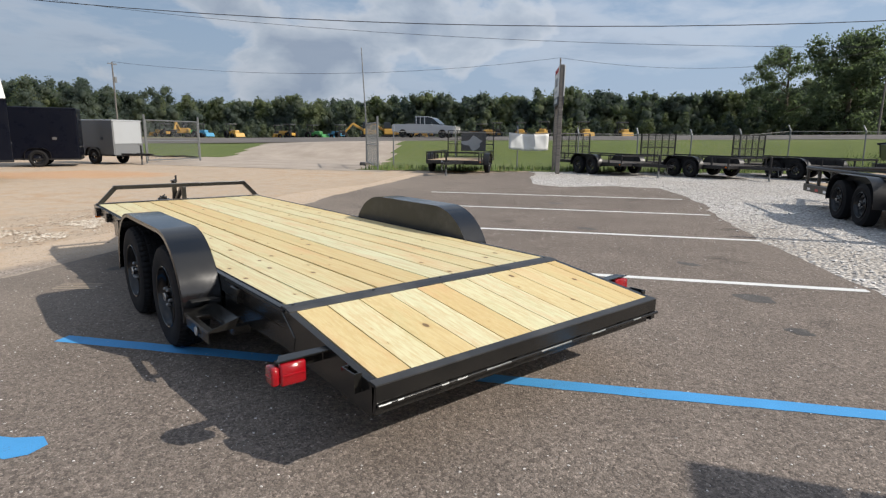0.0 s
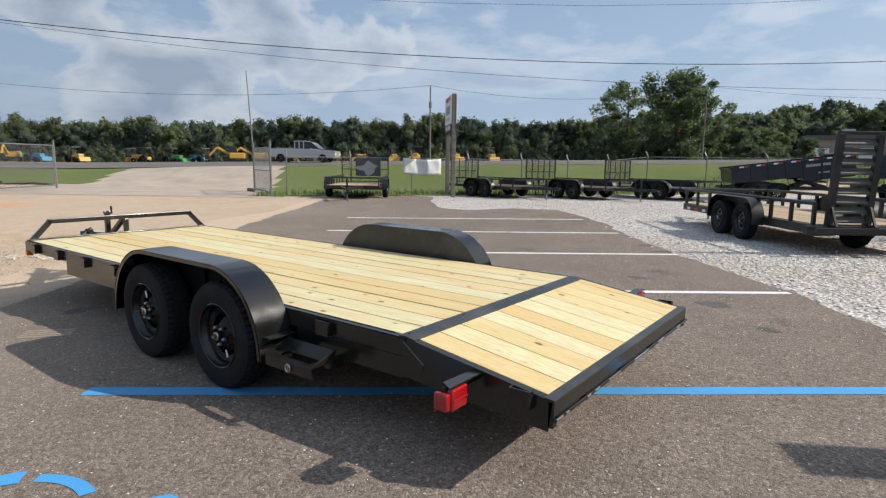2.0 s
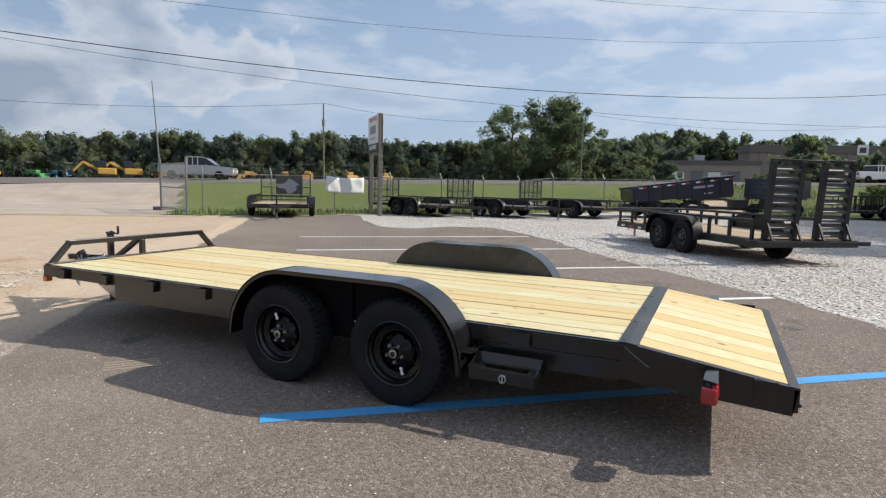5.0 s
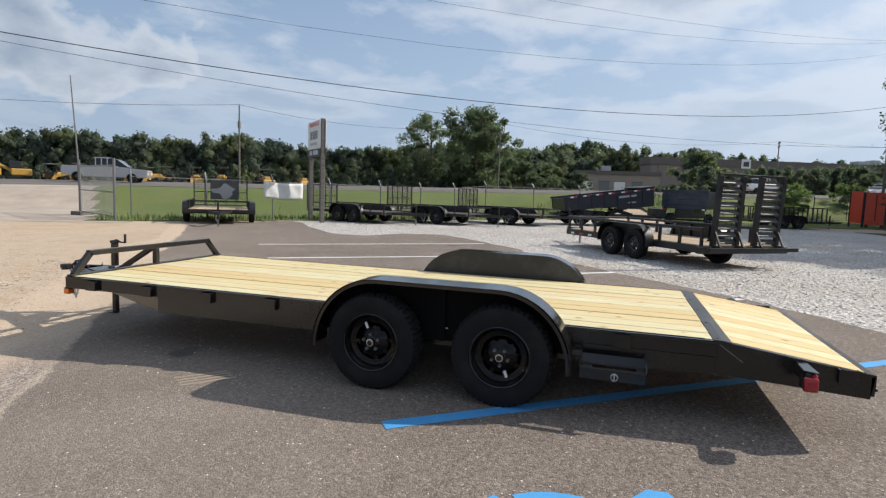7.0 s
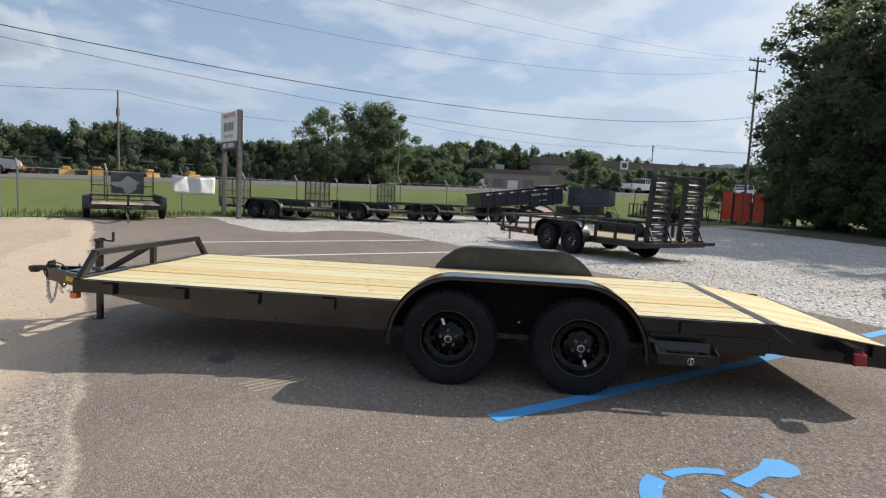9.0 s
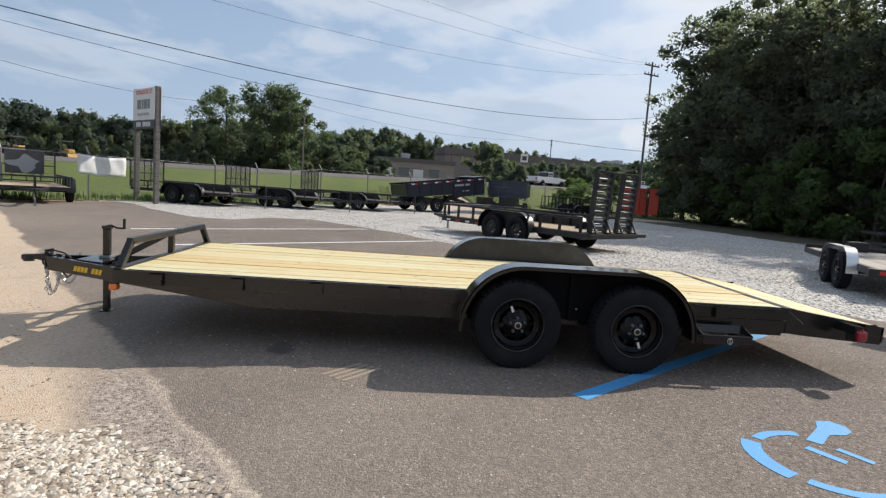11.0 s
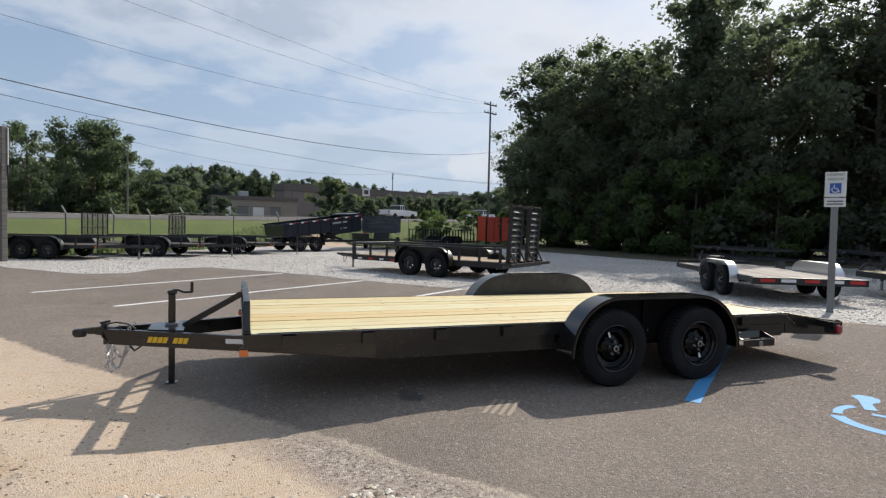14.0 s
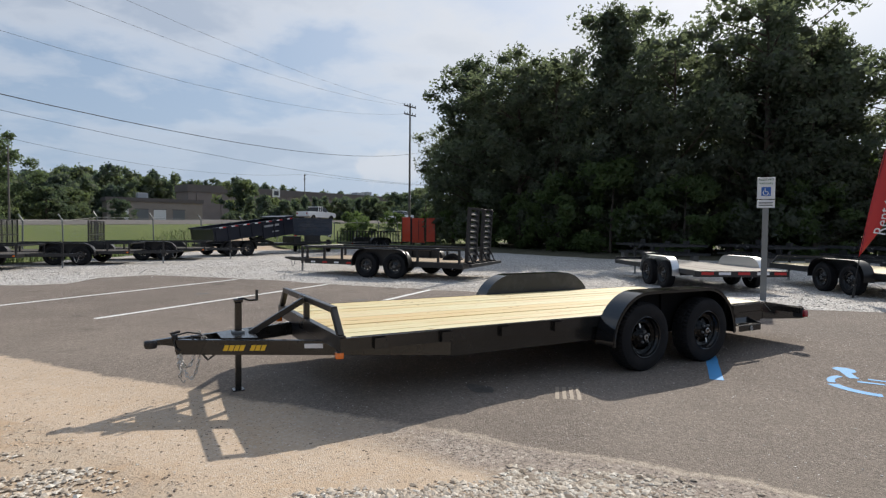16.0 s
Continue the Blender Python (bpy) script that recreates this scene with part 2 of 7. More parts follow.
tone = n.mix(n.math("MULTIPLY", n.ramp(resin, (0.62, 0.0), (0.72, 1.0)), 0.5), tone, (0.42, 0.25, 0.09))
check = n.noise(n.vmath("MULTIPLY", p, (70.0, 1.6, 1.0)), 1.0, 4.0, 0.6, 0.4)
tone = n.mix(n.ramp(check, (0.72, 0.0), (0.76, 0.7)), tone, (0.16, 0.09, 0.04))
green_stain = n.noise(n.vmath("MULTIPLY", p, (6.0, 1.6, 1.0)), 1.0, 5.0, 0.7)
tone = n.mix(n.math("MULTIPLY", n.ramp(green_stain, (0.54, 0.0), (0.74, 1.0)), 0.35), tone, (0.47, 0.50, 0.27))
n.put(b.inputs["Base Color"], tone)
n.put(b.inputs["Roughness"], n.math("ADD", 0.5, n.math("MULTIPLY", grain, 0.25)))
bump(n, b, n.math("ADD", grain, n.math("MULTIPLY", fine, 0.4)), 0.25, 0.003)

old_wood, n, b = material("weathered_deck_wood", (0.4, 0.3, 0.2), 0.75)
p = local(n)
gr = n.noise(n.vmath("MULTIPLY", p, (1.0, 0.08, 1.0)), 40.0, 5.0)
n.put(b.inputs["Base Color"], n.ramp(n.math("ADD", n.math("MULTIPLY", gr, 0.7), n.math("MULTIPLY", chance(n), 0.3)), (0.3, (0.30, 0.21, 0.13)), (0.7, (0.47, 0.36, 0.24))))

grey_wood, n, b = material("grey_weathered_deck_wood", (0.3, 0.27, 0.24), 0.85)
gr = n.noise(n.vmath("MULTIPLY", local(n), (1.0, 0.08, 1.0)), 40.0, 5.0)
n.put(b.inputs["Base Color"], n.ramp(n.math("ADD", n.math("MULTIPLY", gr, 0.7), n.math("MULTIPLY", chance(n), 0.3)), (0.3, (0.22, 0.19, 0.165)), (0.7, (0.40, 0.36, 0.31))))

dark_wood, n, b = material("dark_deck_wood", (0.06, 0.05, 0.04), 0.85)
gr = n.noise(n.vmath("MULTIPLY", local(n), (1.0, 0.08, 1.0)), 40.0, 5.0)
n.put(b.inputs["Base Color"], n.ramp(gr, (0.3, (0.035, 0.03, 0.025)), (0.7, (0.09, 0.075, 0.06))))

pole_wood, n, b = material("grey_pole_wood", (0.2, 0.16, 0.12), 0.85)
p = local(n)
gr = n.noise(n.vmath("MULTIPLY", p, (1.0, 1.0, 0.06)), 28.0, 5.0)
# the lighter grey also stands in for haze on the distant poles
n.put(b.inputs["Base Color"], n.ramp(gr, (0.3, (0.08, 0.075, 0.07)), (0.7, (0.19, 0.175, 0.16))))
bump(n, b, gr, 0.5, 0.01)

# asphalt: dark, with pale aggregate, patchy wear and blown sand along its sandy edge
asphalt, n, b = material("worn_asphalt", (0.06, 0.06, 0.06), 0.92, Specular_IOR_Level=0.2)
p = place(n)
fine = n.noise(p, 160.0, 2.0, 0.7)
mid = n.noise(p, 1.1, 6.0, 0.62)
large = n.noise(p, 0.21, 5.0, 0.6)
base = n.ramp(n.math("ADD", n.math("MULTIPLY", mid, 0.55), n.math("MULTIPLY", large, 0.45)), (0.34, (0.180, 0.148, 0.126)), (0.66, (0.282, 0.233, 0.198)))
grit = n.add("TexVoronoi", {"Vector": p, "Scale": 105.0}, voronoi_dimensions="3D")
chips = n.ramp(n.add("SeparateXYZ", {0: grit.outputs["Color"]}).outputs[0], (0.70, 0.0), (0.95, 1.0))
core = n.ramp(grit.outputs["Distance"], (0.18, 1.0), (0.42, 0.0))
base = n.mix(n.math("MULTIPLY", n.math("MULTIPLY", chips, core), 0.9), base, (0.52, 0.47, 0.41))
coarse = n.add("TexVoronoi", {"Vector": p, "Scale": 78.0})
base = n.mix(1.0, base, n.ramp(n.add("SeparateXYZ", {0: coarse.outputs["Color"]}).outputs[1], (0.0, 0.56), (0.4, 0.95), (0.8, 1.09), (1.0, 1.58)), "MULTIPLY")
base = n.mix(n.math("MULTIPLY", n.ramp(fine, (0.38, 1.0), (0.58, 0.0)), 0.5), base, (0.045, 0.041, 0.038))
lump = n.noise(p, 26.0, 3.0, 0.65)
base = n.mix(n.math("MULTIPLY", n.ramp(lump, (0.34, 1.0), (0.52, 0.0)), 0.3), base, (0.062, 0.054, 0.048))
base = n.mix(n.math("MULTIPLY", n.ramp(lump, (0.54, 0.0), (0.72, 1.0)), 0.25), base, (0.30, 0.265, 0.235))
oil = n.noise(n.vmath("ADD", p, (3.7, 9.1, 0)), 0.85, 3.0, 0.5)
base = n.mix(n.math("MULTIPLY", n.ramp(oil, (0.66, 0.0), (0.74, 1.0)), 0.45), base, (0.03, 0.028, 0.027))
past = n.vmath("DOT_PRODUCT", n.vmath("SUBTRACT", p, (-1.9, 2.72, 0)), (-0.637, 0.771, 0)).outputs["Value"]
wander = n.math("ADD", n.math("MULTIPLY", n.math("SUBTRACT", n.noise(p, 0.7, 5.0, 0.6), 0.5), 0.45), n.math("MULTIPLY", n.math("SUBTRACT", n.noise(p, 9.0, 4.0, 0.7), 0.5), 0.16))
past = n.math("ADD", past, wander)
run = n.math("ADD", n.vmath("DOT_PRODUCT", n.vmath("SUBTRACT", p, (-1.9, 2.72, 0)), (0.777, 0.629, 0)).outputs["Value"], wander)
past = n.math("ADD", past, n.math("MULTIPLY", run, 0.04))
speck = n.noise(p, 38.0, 4.0, 0.75)
dust = n.noise(p, 0.45, 6.0, 0.65)
base = n.mix(n.math("MULTIPLY", n.ramp(n.math("ADD", n.math("MULTIPLY", past, 0.25), 1.0), (0.15, 0.0), (1.0, 1.0)), n.ramp(dust, (0.3, 0.1), (0.7, 0.5))), base, (0.32, 0.27, 0.22))
dirt = n.mix(n.noise(p, 45.0, 3.0, 0.7), (0.45, 0.335, 0.24), (0.61, 0.495, 0.38))
dirt = n.mix(n.math("MULTIPLY", n.ramp(n.noise(p, 2.7, 6.0, 0.7), (0.46, 0.0), (0.66, 1.0)), 0.42), dirt, (0.49, 0.34, 0.21))
dirt = n.mix(n.math("MULTIPLY", n.ramp(n.noise(p, 7.0, 5.0, 0.7), (0.5, 0.0), (0.7, 1.0)), 0.3), dirt, (0.33, 0.275, 0.22))
sandy = n.ramp(n.math("ADD", n.math("MULTIPLY", past, 0.75), n.math("ADD", n.ramp(n.math("MULTIPLY", run, 0.25), (0.12, 0.30), (0.35, 0.62)), n.math("MULTIPLY", n.math("SUBTRACT", speck, 0.5), 0.9))), (0.20, 0.0), (0.45, 0.42), (0.60, 1.0))
sandy = n.math("MULTIPLY", sandy, n.ramp(n.math("ADD", past, 0.5), (0.47, 0.0), (0.53, 1.0)))
# worn strip of loose grit between the sound asphalt and the sand
strip = n.math("MULTIPLY", n.ramp(past, (0.02, 0.0), (0.10, 1.0), (0.36, 1.0), (0.56, 0.0)), n.ramp(n.math("MULTIPLY", run, 0.25), (0.10, 1.0), (0.40, 0.0)))
gritty = n.add("TexVoronoi", {"Vector": p, "Scale": 52.0})
grit_tone = n.add("SeparateXYZ", {0: gritty.outputs["Color"]}).outputs[1]
worn = n.ramp(grit_tone, (0.0, (0.235, 0.196, 0.170)), (0.4, (0.315, 0.265, 0.228)), (0.8, (0.385, 0.325, 0.278)), (1.0, (0.55, 0.48, 0.405)))
pits = n.math("MULTIPLY", n.ramp(grit_tone, (0.34, 1.0), (0.44, 0.0)), n.ramp(gritty.outputs["Distance"], (0.30, 1.0), (0.50, 0.0)))
worn = n.mix(n.math("MULTIPLY", pits, 0.85), worn, (0.085, 0.075, 0.068))
sandy = n.math("MULTIPLY", sandy, n.math("SUBTRACT", 1.0, n.math("MULTIPLY", strip, 0.88)))
base = n.mix(n.math("MULTIPLY", strip, 0.9), base, worn)
dirt = n.mix(n.math("MULTIPLY", n.ramp(grit_tone, (0.72, 0.0), (0.95, 1.0)), 0.35), dirt, (0.62, 0.56, 0.48))
specks = n.math("MULTIPLY", n.ramp(grit_tone, (0.10, 1.0), (0.16, 0.0)), n.ramp(gritty.outputs["Distance"], (0.25, 1.0), (0.42, 0.0)))
dirt = n.mix(n.math("MULTIPLY", specks, 0.75), dirt, (0.14, 0.12, 0.10))
base = n.mix(sandy, base, dirt)
ridge = n.math("MULTIPLY", n.ramp(n.math("ADD", past, 0.5), (0.47, 0.0), (0.52, 0.85), (0.575, 0.0)), n.ramp(n.math("ADD", n.math("MULTIPLY", speck, 0.6), n.math("MULTIPLY", dust, 0.4)), (0.40, 0.0), (0.54, 0.9)))
# the ridge's pale colour is faded out where the trailer's shadow lies
ridge = n.math("MULTIPLY", ridge, n.ramp(n.math("ADD", n.math("MULTIPLY", run, 0.25), 0.5), (0.60, 1.0), (0.68, 0.25), (0.9, 0.1)))
base = n.mix(ridge, base, (0.60, 0.51, 0.41))
n.put(b.inputs["Base Color"], base)
bump(n, b, n.math("ADD", n.math("MULTIPLY", fine, 0.5), n.math("ADD", n.math("MULTIPLY", grit.outputs["Distance"], -0.6), n.math("MULTIPLY", coarse.outputs["Distance"], -0.4))), 0.75, 0.0065)

sand, n, b = material("packed_sandy_dirt", (0.45, 0.34, 0.24), 0.95)
p = place(n)
a, c, d = n.noise(p, 0.16, 5.0, 0.6), n.noise(p, 1.6, 6.0, 0.65), n.noise(p, 45.0, 3.0, 0.7)
col = n.ramp(n.math("ADD", n.math("MULTIPLY", a, 0.6), n.math("MULTIPLY", c, 0.4)), (0.34, (0.40, 0.30, 0.21)), (0.5, (0.48, 0.385, 0.29)), (0.66, (0.42, 0.27, 0.15)))
col = n.mix(n.ramp(d, (0.55, 0.0), (0.75, 0.5)), col, (0.52, 0.46, 0.40))
col = n.mix(n.math("MULTIPLY", n.ramp(n.noise(p, 2.7, 6.0, 0.7), (0.46, 0.0), (0.66, 1.0)), 0.55), col, (0.47, 0.31, 0.18))
col = n.mix(n.math("MULTIPLY", n.ramp(n.noise(p, 7.0, 5.0, 0.7), (0.5, 0.0), (0.7, 1.0)), 0.45), col, (0.30, 0.25, 0.20))
col = n.mix(n.ramp(d, (0.25, 0.6), (0.44, 0.0)), col, (0.2, 0.15, 0.11))
# a washed-out patch of orange clay by the enclosed trailers
clay = n.vmath("SUBTRACT", p, (0.7, 18.6, 0))
clay_r = n.math("ADD", n.math("POWER", n.math("ABSOLUTE", n.math("MULTIPLY", n.vmath("DOT_PRODUCT", clay, (0.77, -0.637, 0)).outputs["Value"], 0.28)), 2.0), n.math("POWER", n.math("ABSOLUTE", n.math("MULTIPLY", n.vmath("DOT_PRODUCT", clay, (0.639, 0.769, 0)).outputs["Value"], 0.42)), 2.0))
clay_r = n.math("ADD", clay_r, n.math("MULTIPLY", n.math("SUBTRACT", n.noise(p, 0.6, 5.0, 0.65), 0.5), 2.2))
col = n.mix(n.math("MULTIPLY", n.ramp(clay_r, (0.35, 1.0), (1.0, 0.0)), 0.6), col, (0.56, 0.30, 0.14))
far = n.math("MULTIPLY", n.math("SUBTRACT", n.vmath("DOT_PRODUCT", p, (0.835, 0.55, 0)).outputs["Value"], 46.0), 0.08, True)
col = n.mix(far, col, n.mix(n.noise(p, 0.07, 4.0), (0.10, 0.11, 0.04), (0.24, 0.19, 0.12)))
n.put(b.inputs["Base Color"], col)
bump(n, b, n.math("ADD", d, n.math("MULTIPLY", c, 2.0)), 0.6, 0.02)

gravel, n, b = material("crushed_limestone", (0.4, 0.39, 0.37), 0.9)
p = place(n)
v = n.add("TexVoronoi", {"Vector": p, "Scale": 21.0})
v2 = n.add("TexVoronoi", {"Vector": p, "Scale": 8.0})
tone = n.add("SeparateXYZ", {0: v.outputs["Color"]}).outputs[0]
col = n.ramp(tone, (0.0, (0.42, 0.40, 0.38)), (0.5, (0.61, 0.585, 0.555)), (1.0, (0.78, 0.75, 0.72)))
wear = n.noise(p, 0.22, 5.0, 0.6)
col = n.mix(n.math("MULTIPLY", n.ramp(wear, (0.42, 0.0), (0.68, 1.0)), 0.5), col, (0.40, 0.335, 0.26))
n.put(b.inputs["Base Color"], n.mix(n.ramp(v.outputs["Distance"], (0.36, 0.0), (0.66, 0.6)), col, (0.16, 0.14, 0.125)))
bump(n, b, n.math("SUBTRACT", n.noise(p, 3.0, 5.0), n.math("ADD", v.outputs["Distance"], v2.outputs["Distance"])), 1.0, 0.03)

stone, n, b = material("limestone_chips", (0.5, 0.48, 0.45), 0.9)
r = n.add("NewGeometry").outputs["Random Per Island"]
n.put(b.inputs["Base Color"], n.ramp(r, (0.0, (0.42, 0.39, 0.36)), (0.4, (0.61, 0.58, 0.55)), (1.0, (0.78, 0.75, 0.72))))
bump(n, b, n.noise(place(n), 60.0, 3.0), 0.4, 0.004)

pebble, n, b = material("tan_gravel", (0.5, 0.45, 0.4), 0.95)
r = n.add("NewGeometry").outputs["Random Per Island"]
n.put(b.inputs["Base Color"], n.ramp(r, (0.0, (0.25, 0.20, 0.15)), (0.3, (0.46, 0.385, 0.305)), (0.75, (0.60, 0.53, 0.44)), (1.0, (0.73, 0.68, 0.60))))
bump(n, b, n.noise(place(n), 60.0, 3.0), 0.4, 0.004)

clod, n, b = material("brown_earth_clods", (0.2, 0.15, 0.11), 0.95)
r = n.add("NewGeometry").outputs["Random Per Island"]
n.put(b.inputs["Base Color"], n.ramp(r, (0.0, (0.13, 0.10, 0.075)), (0.6, (0.26, 0.205, 0.155)), (1.0, (0.38, 0.31, 0.24))))

grass, n, b = material("mown_grass", (0.08, 0.16, 0.03), 0.95)
p = place(n)
a, c, d = n.noise(p, 0.25, 5.0, 0.6), n.noise(p, 3.0, 5.0, 0.65), n.noise(p, 24.0, 4.0, 0.7)
col = n.ramp(n.math("ADD", n.math("MULTIPLY", a, 0.5), n.math("MULTIPLY", c, 0.5)), (0.3, (0.085, 0.118, 0.022)), (0.55, (0.125, 0.152, 0.032)), (0.75, (0.19, 0.18, 0.065)))
n.put(b.inputs["Base Color"], n.mix(n.ramp(d, (0.3, 0.6), (0.6, 0.0)), col, (0.04, 0.08, 0.015)))
bump(n, b, d, 0.5, 0.04)

litter_and_shaded_grass, n, b = material("litter_and_shaded_grass", (0.06, 0.05, 0.03), 0.95)
p = place(n)
n.put(b.inputs["Base Color"], n.mix(n.noise(p, 1.2, 6.0, 0.7), (0.035, 0.045, 0.018), (0.10, 0.075, 0.045)))
bump(n, b, n.noise(p, 12.0, 4.0), 0.8, 0.05)

blade_green, n, b = material("grass_blades", (0.09, 0.16, 0.03), 0.8)
r = n.add("NewGeometry").outputs["Random Per Island"]
n.put(b.inputs["Base Color"], n.ramp(r, (0.0, (0.06, 0.12, 0.02)), (0.7, (0.13, 0.19, 0.04)), (1.0, (0.25, 0.22, 0.10))))

road_grey, n, b = material("highway_asphalt", (0.2, 0.2, 0.19), 0.95, Specular_IOR_Level=0.1)
p = place(n)
n.put(b.inputs["Base Color"], n.ramp(n.noise(p, 0.5, 6.0), (0.3, (0.125, 0.115, 0.108)), (0.7, (0.185, 0.17, 0.158))))
concrete, n, b = material("pale_concrete", (0.45, 0.42, 0.38), 0.9)
p = place(n)
n.put(b.inputs["Base Color"], n.ramp(n.noise(p, 0.6, 7.0, 0.65), (0.3, (0.31, 0.255, 0.205)), (0.7, (0.45, 0.38, 0.315))))
bump(n, b, n.noise(p, 30.0, 4.0), 0.3, 0.01)


def line_paint(name, colour, under=(0.10, 0.092, 0.085), wear=0.55):
    m, n, b = material(name, colour, 0.7)
    p = place(n)
    rub = n.math("ADD", n.math("MULTIPLY", n.noise(p, 70.0, 4.0, 0.75), 0.6), n.math("MULTIPLY", n.noise(p, 3.0, 4.0), 0.4))
    n.put(b.inputs["Base Color"], n.mix(n.ramp(rub, (wear, 0.0), (wear + 0.1, 0.8)), n.mix(n.noise(p, 5.0, 4.0), colour, tuple(0.8 * c for c in colour)), under))
    bump(n, b, n.noise(p, 160.0, 2.0), 0.5, 0.004)
    return m


line_white = line_paint("white_line_paint", (0.80, 0.80, 0.78), wear=0.67)
line_blue = line_paint("blue_line_paint", (0.07, 0.35, 0.72), wear=0.58)
oil_stain = line_paint("oil_stain", (0.075, 0.068, 0.062), (0.14, 0.125, 0.112), wear=0.47)
dust_patch = line_paint("sandy_scuff", (0.34, 0.275, 0.21), (0.20, 0.175, 0.15), wear=0.6)


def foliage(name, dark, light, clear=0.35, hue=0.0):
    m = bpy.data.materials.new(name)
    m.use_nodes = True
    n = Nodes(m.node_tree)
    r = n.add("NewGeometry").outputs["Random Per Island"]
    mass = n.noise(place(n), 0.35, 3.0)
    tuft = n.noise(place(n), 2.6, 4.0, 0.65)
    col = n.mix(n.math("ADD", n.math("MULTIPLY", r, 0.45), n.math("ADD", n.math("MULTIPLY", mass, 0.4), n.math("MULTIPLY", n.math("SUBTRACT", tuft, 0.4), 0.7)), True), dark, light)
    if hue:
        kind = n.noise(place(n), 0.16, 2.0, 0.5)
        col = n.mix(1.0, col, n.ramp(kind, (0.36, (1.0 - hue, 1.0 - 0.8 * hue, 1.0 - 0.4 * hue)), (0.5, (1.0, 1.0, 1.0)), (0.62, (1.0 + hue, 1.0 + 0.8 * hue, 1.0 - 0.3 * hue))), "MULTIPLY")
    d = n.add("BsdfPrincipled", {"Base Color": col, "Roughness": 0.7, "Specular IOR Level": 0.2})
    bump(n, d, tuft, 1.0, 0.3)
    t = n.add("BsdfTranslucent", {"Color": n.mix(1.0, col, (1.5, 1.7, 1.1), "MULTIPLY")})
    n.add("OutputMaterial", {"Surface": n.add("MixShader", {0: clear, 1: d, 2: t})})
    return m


# oak, pine, old-oak and far leaf colours are greyed and lifted to mimic haze
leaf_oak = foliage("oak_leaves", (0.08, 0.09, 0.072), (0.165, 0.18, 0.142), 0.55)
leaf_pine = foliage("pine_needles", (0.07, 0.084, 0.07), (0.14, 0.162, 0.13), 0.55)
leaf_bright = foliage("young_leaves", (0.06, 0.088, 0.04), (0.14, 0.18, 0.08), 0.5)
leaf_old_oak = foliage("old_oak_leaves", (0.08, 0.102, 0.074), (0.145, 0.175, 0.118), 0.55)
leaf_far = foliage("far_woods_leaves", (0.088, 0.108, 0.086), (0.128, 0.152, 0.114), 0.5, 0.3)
bark, n, b = material("tree_bark", (0.1, 0.08, 0.06), 0.95)
p = local(n)
gr = n.noise(n.vmath("MULTIPLY", p, (1, 1, 0.2)), 14.0, 5.0)
n.put(b.inputs["Base Color"], n.ramp(gr, (0.3, (0.05, 0.04, 0.032)), (0.7, (0.15, 0.12, 0.095))))
bump(n, b, gr, 0.8, 0.03)


def masonry(name, colour, course=0.4):
    m, n, b = material(name, colour, 0.85)
    p = place(n)
    n.put(b.inputs["Base Color"], n.mix(n.noise(p, 0.6, 5.0), colour, tuple(0.72 * c for c in colour)))
    return m


brown_wall = masonry("brown_block_wall", (0.235, 0.20, 0.19))
tan_wall = masonry("tan_block_wall", (0.34, 0.295, 0.265))
roof_dark = masonry("dark_roof_band", (0.15, 0.132, 0.128))
wire_black, _, _ = material("cable_black", (0.02, 0.02, 0.022), 0.6)

net, n, b = material("black_expanded_mesh", (0.03, 0.03, 0.032), 0.6)

# ---- building kit ----
def part(name, bm, mat, parent, label="", smooth=None):
    """One mesh object under a thing or a part."""
    me = bpy.data.meshes.new(name)
    bm.to_mesh(me)
    bm.free()
    me.materials.append(mat)
    if smooth:
        me.shade_smooth()
        me.set_sharp_from_angle(angle=radians(smooth))
    ob = new(name, me)
    ob.parent = parent
    if label:
        ob["label"] = label
    return ob


def shared(name, me, parent, m=None, label=""):
    """Another object on a mesh that exists."""
    ob = new(name, me)
    ob.parent = parent
    if m is not None:
        ob.matrix_basis = m
    if label:
        ob["label"] = label
    return ob


def thing(name, label, category, at=None, group="", kind=""):
    ob = new(name)
    ob.empty_display_size = 0.2
    if at is not None:
        ob.matrix_basis = at
    return tagged(ob, label, category, group, kind)


def raw(name, verts, faces, mat, parent=None, smooth=None):
    me = bpy.data.meshes.new(name)
    me.from_pydata(verts, [], faces)
    me.materials.append(mat)
    if smooth:
        me.shade_smooth()
        me.set_sharp_from_angle(angle=radians(smooth))
    ob = new(name, me)
    ob.parent = parent
    return ob


def block(bm, x0, x1, y0, y1, z0, z1, bevel=0.0):
    vs = [bm.verts.new((x, y, z)) for x in (x0, x1) for y in (y0, y1) for z in (z0, z1)]
    fs = [bm.faces.new([vs[i] for i in f]) for f in ((0, 1, 3, 2), (4, 6, 7, 5), (0, 4, 5, 1), (2, 3, 7, 6), (0, 2, 6, 4), (1, 5, 7, 3))]
    if bevel:
        bmesh.ops.bevel(bm, geom=list({e for f in fs for e in f.edges}), offset=bevel, segments=2, affect="EDGES", profile=0.5)
    return bm


def box(x0, x1, y0, y1, z0, z1, bevel=0.0):
    return block(bmesh.new(), x0, x1, y0, y1, z0, z1, bevel)


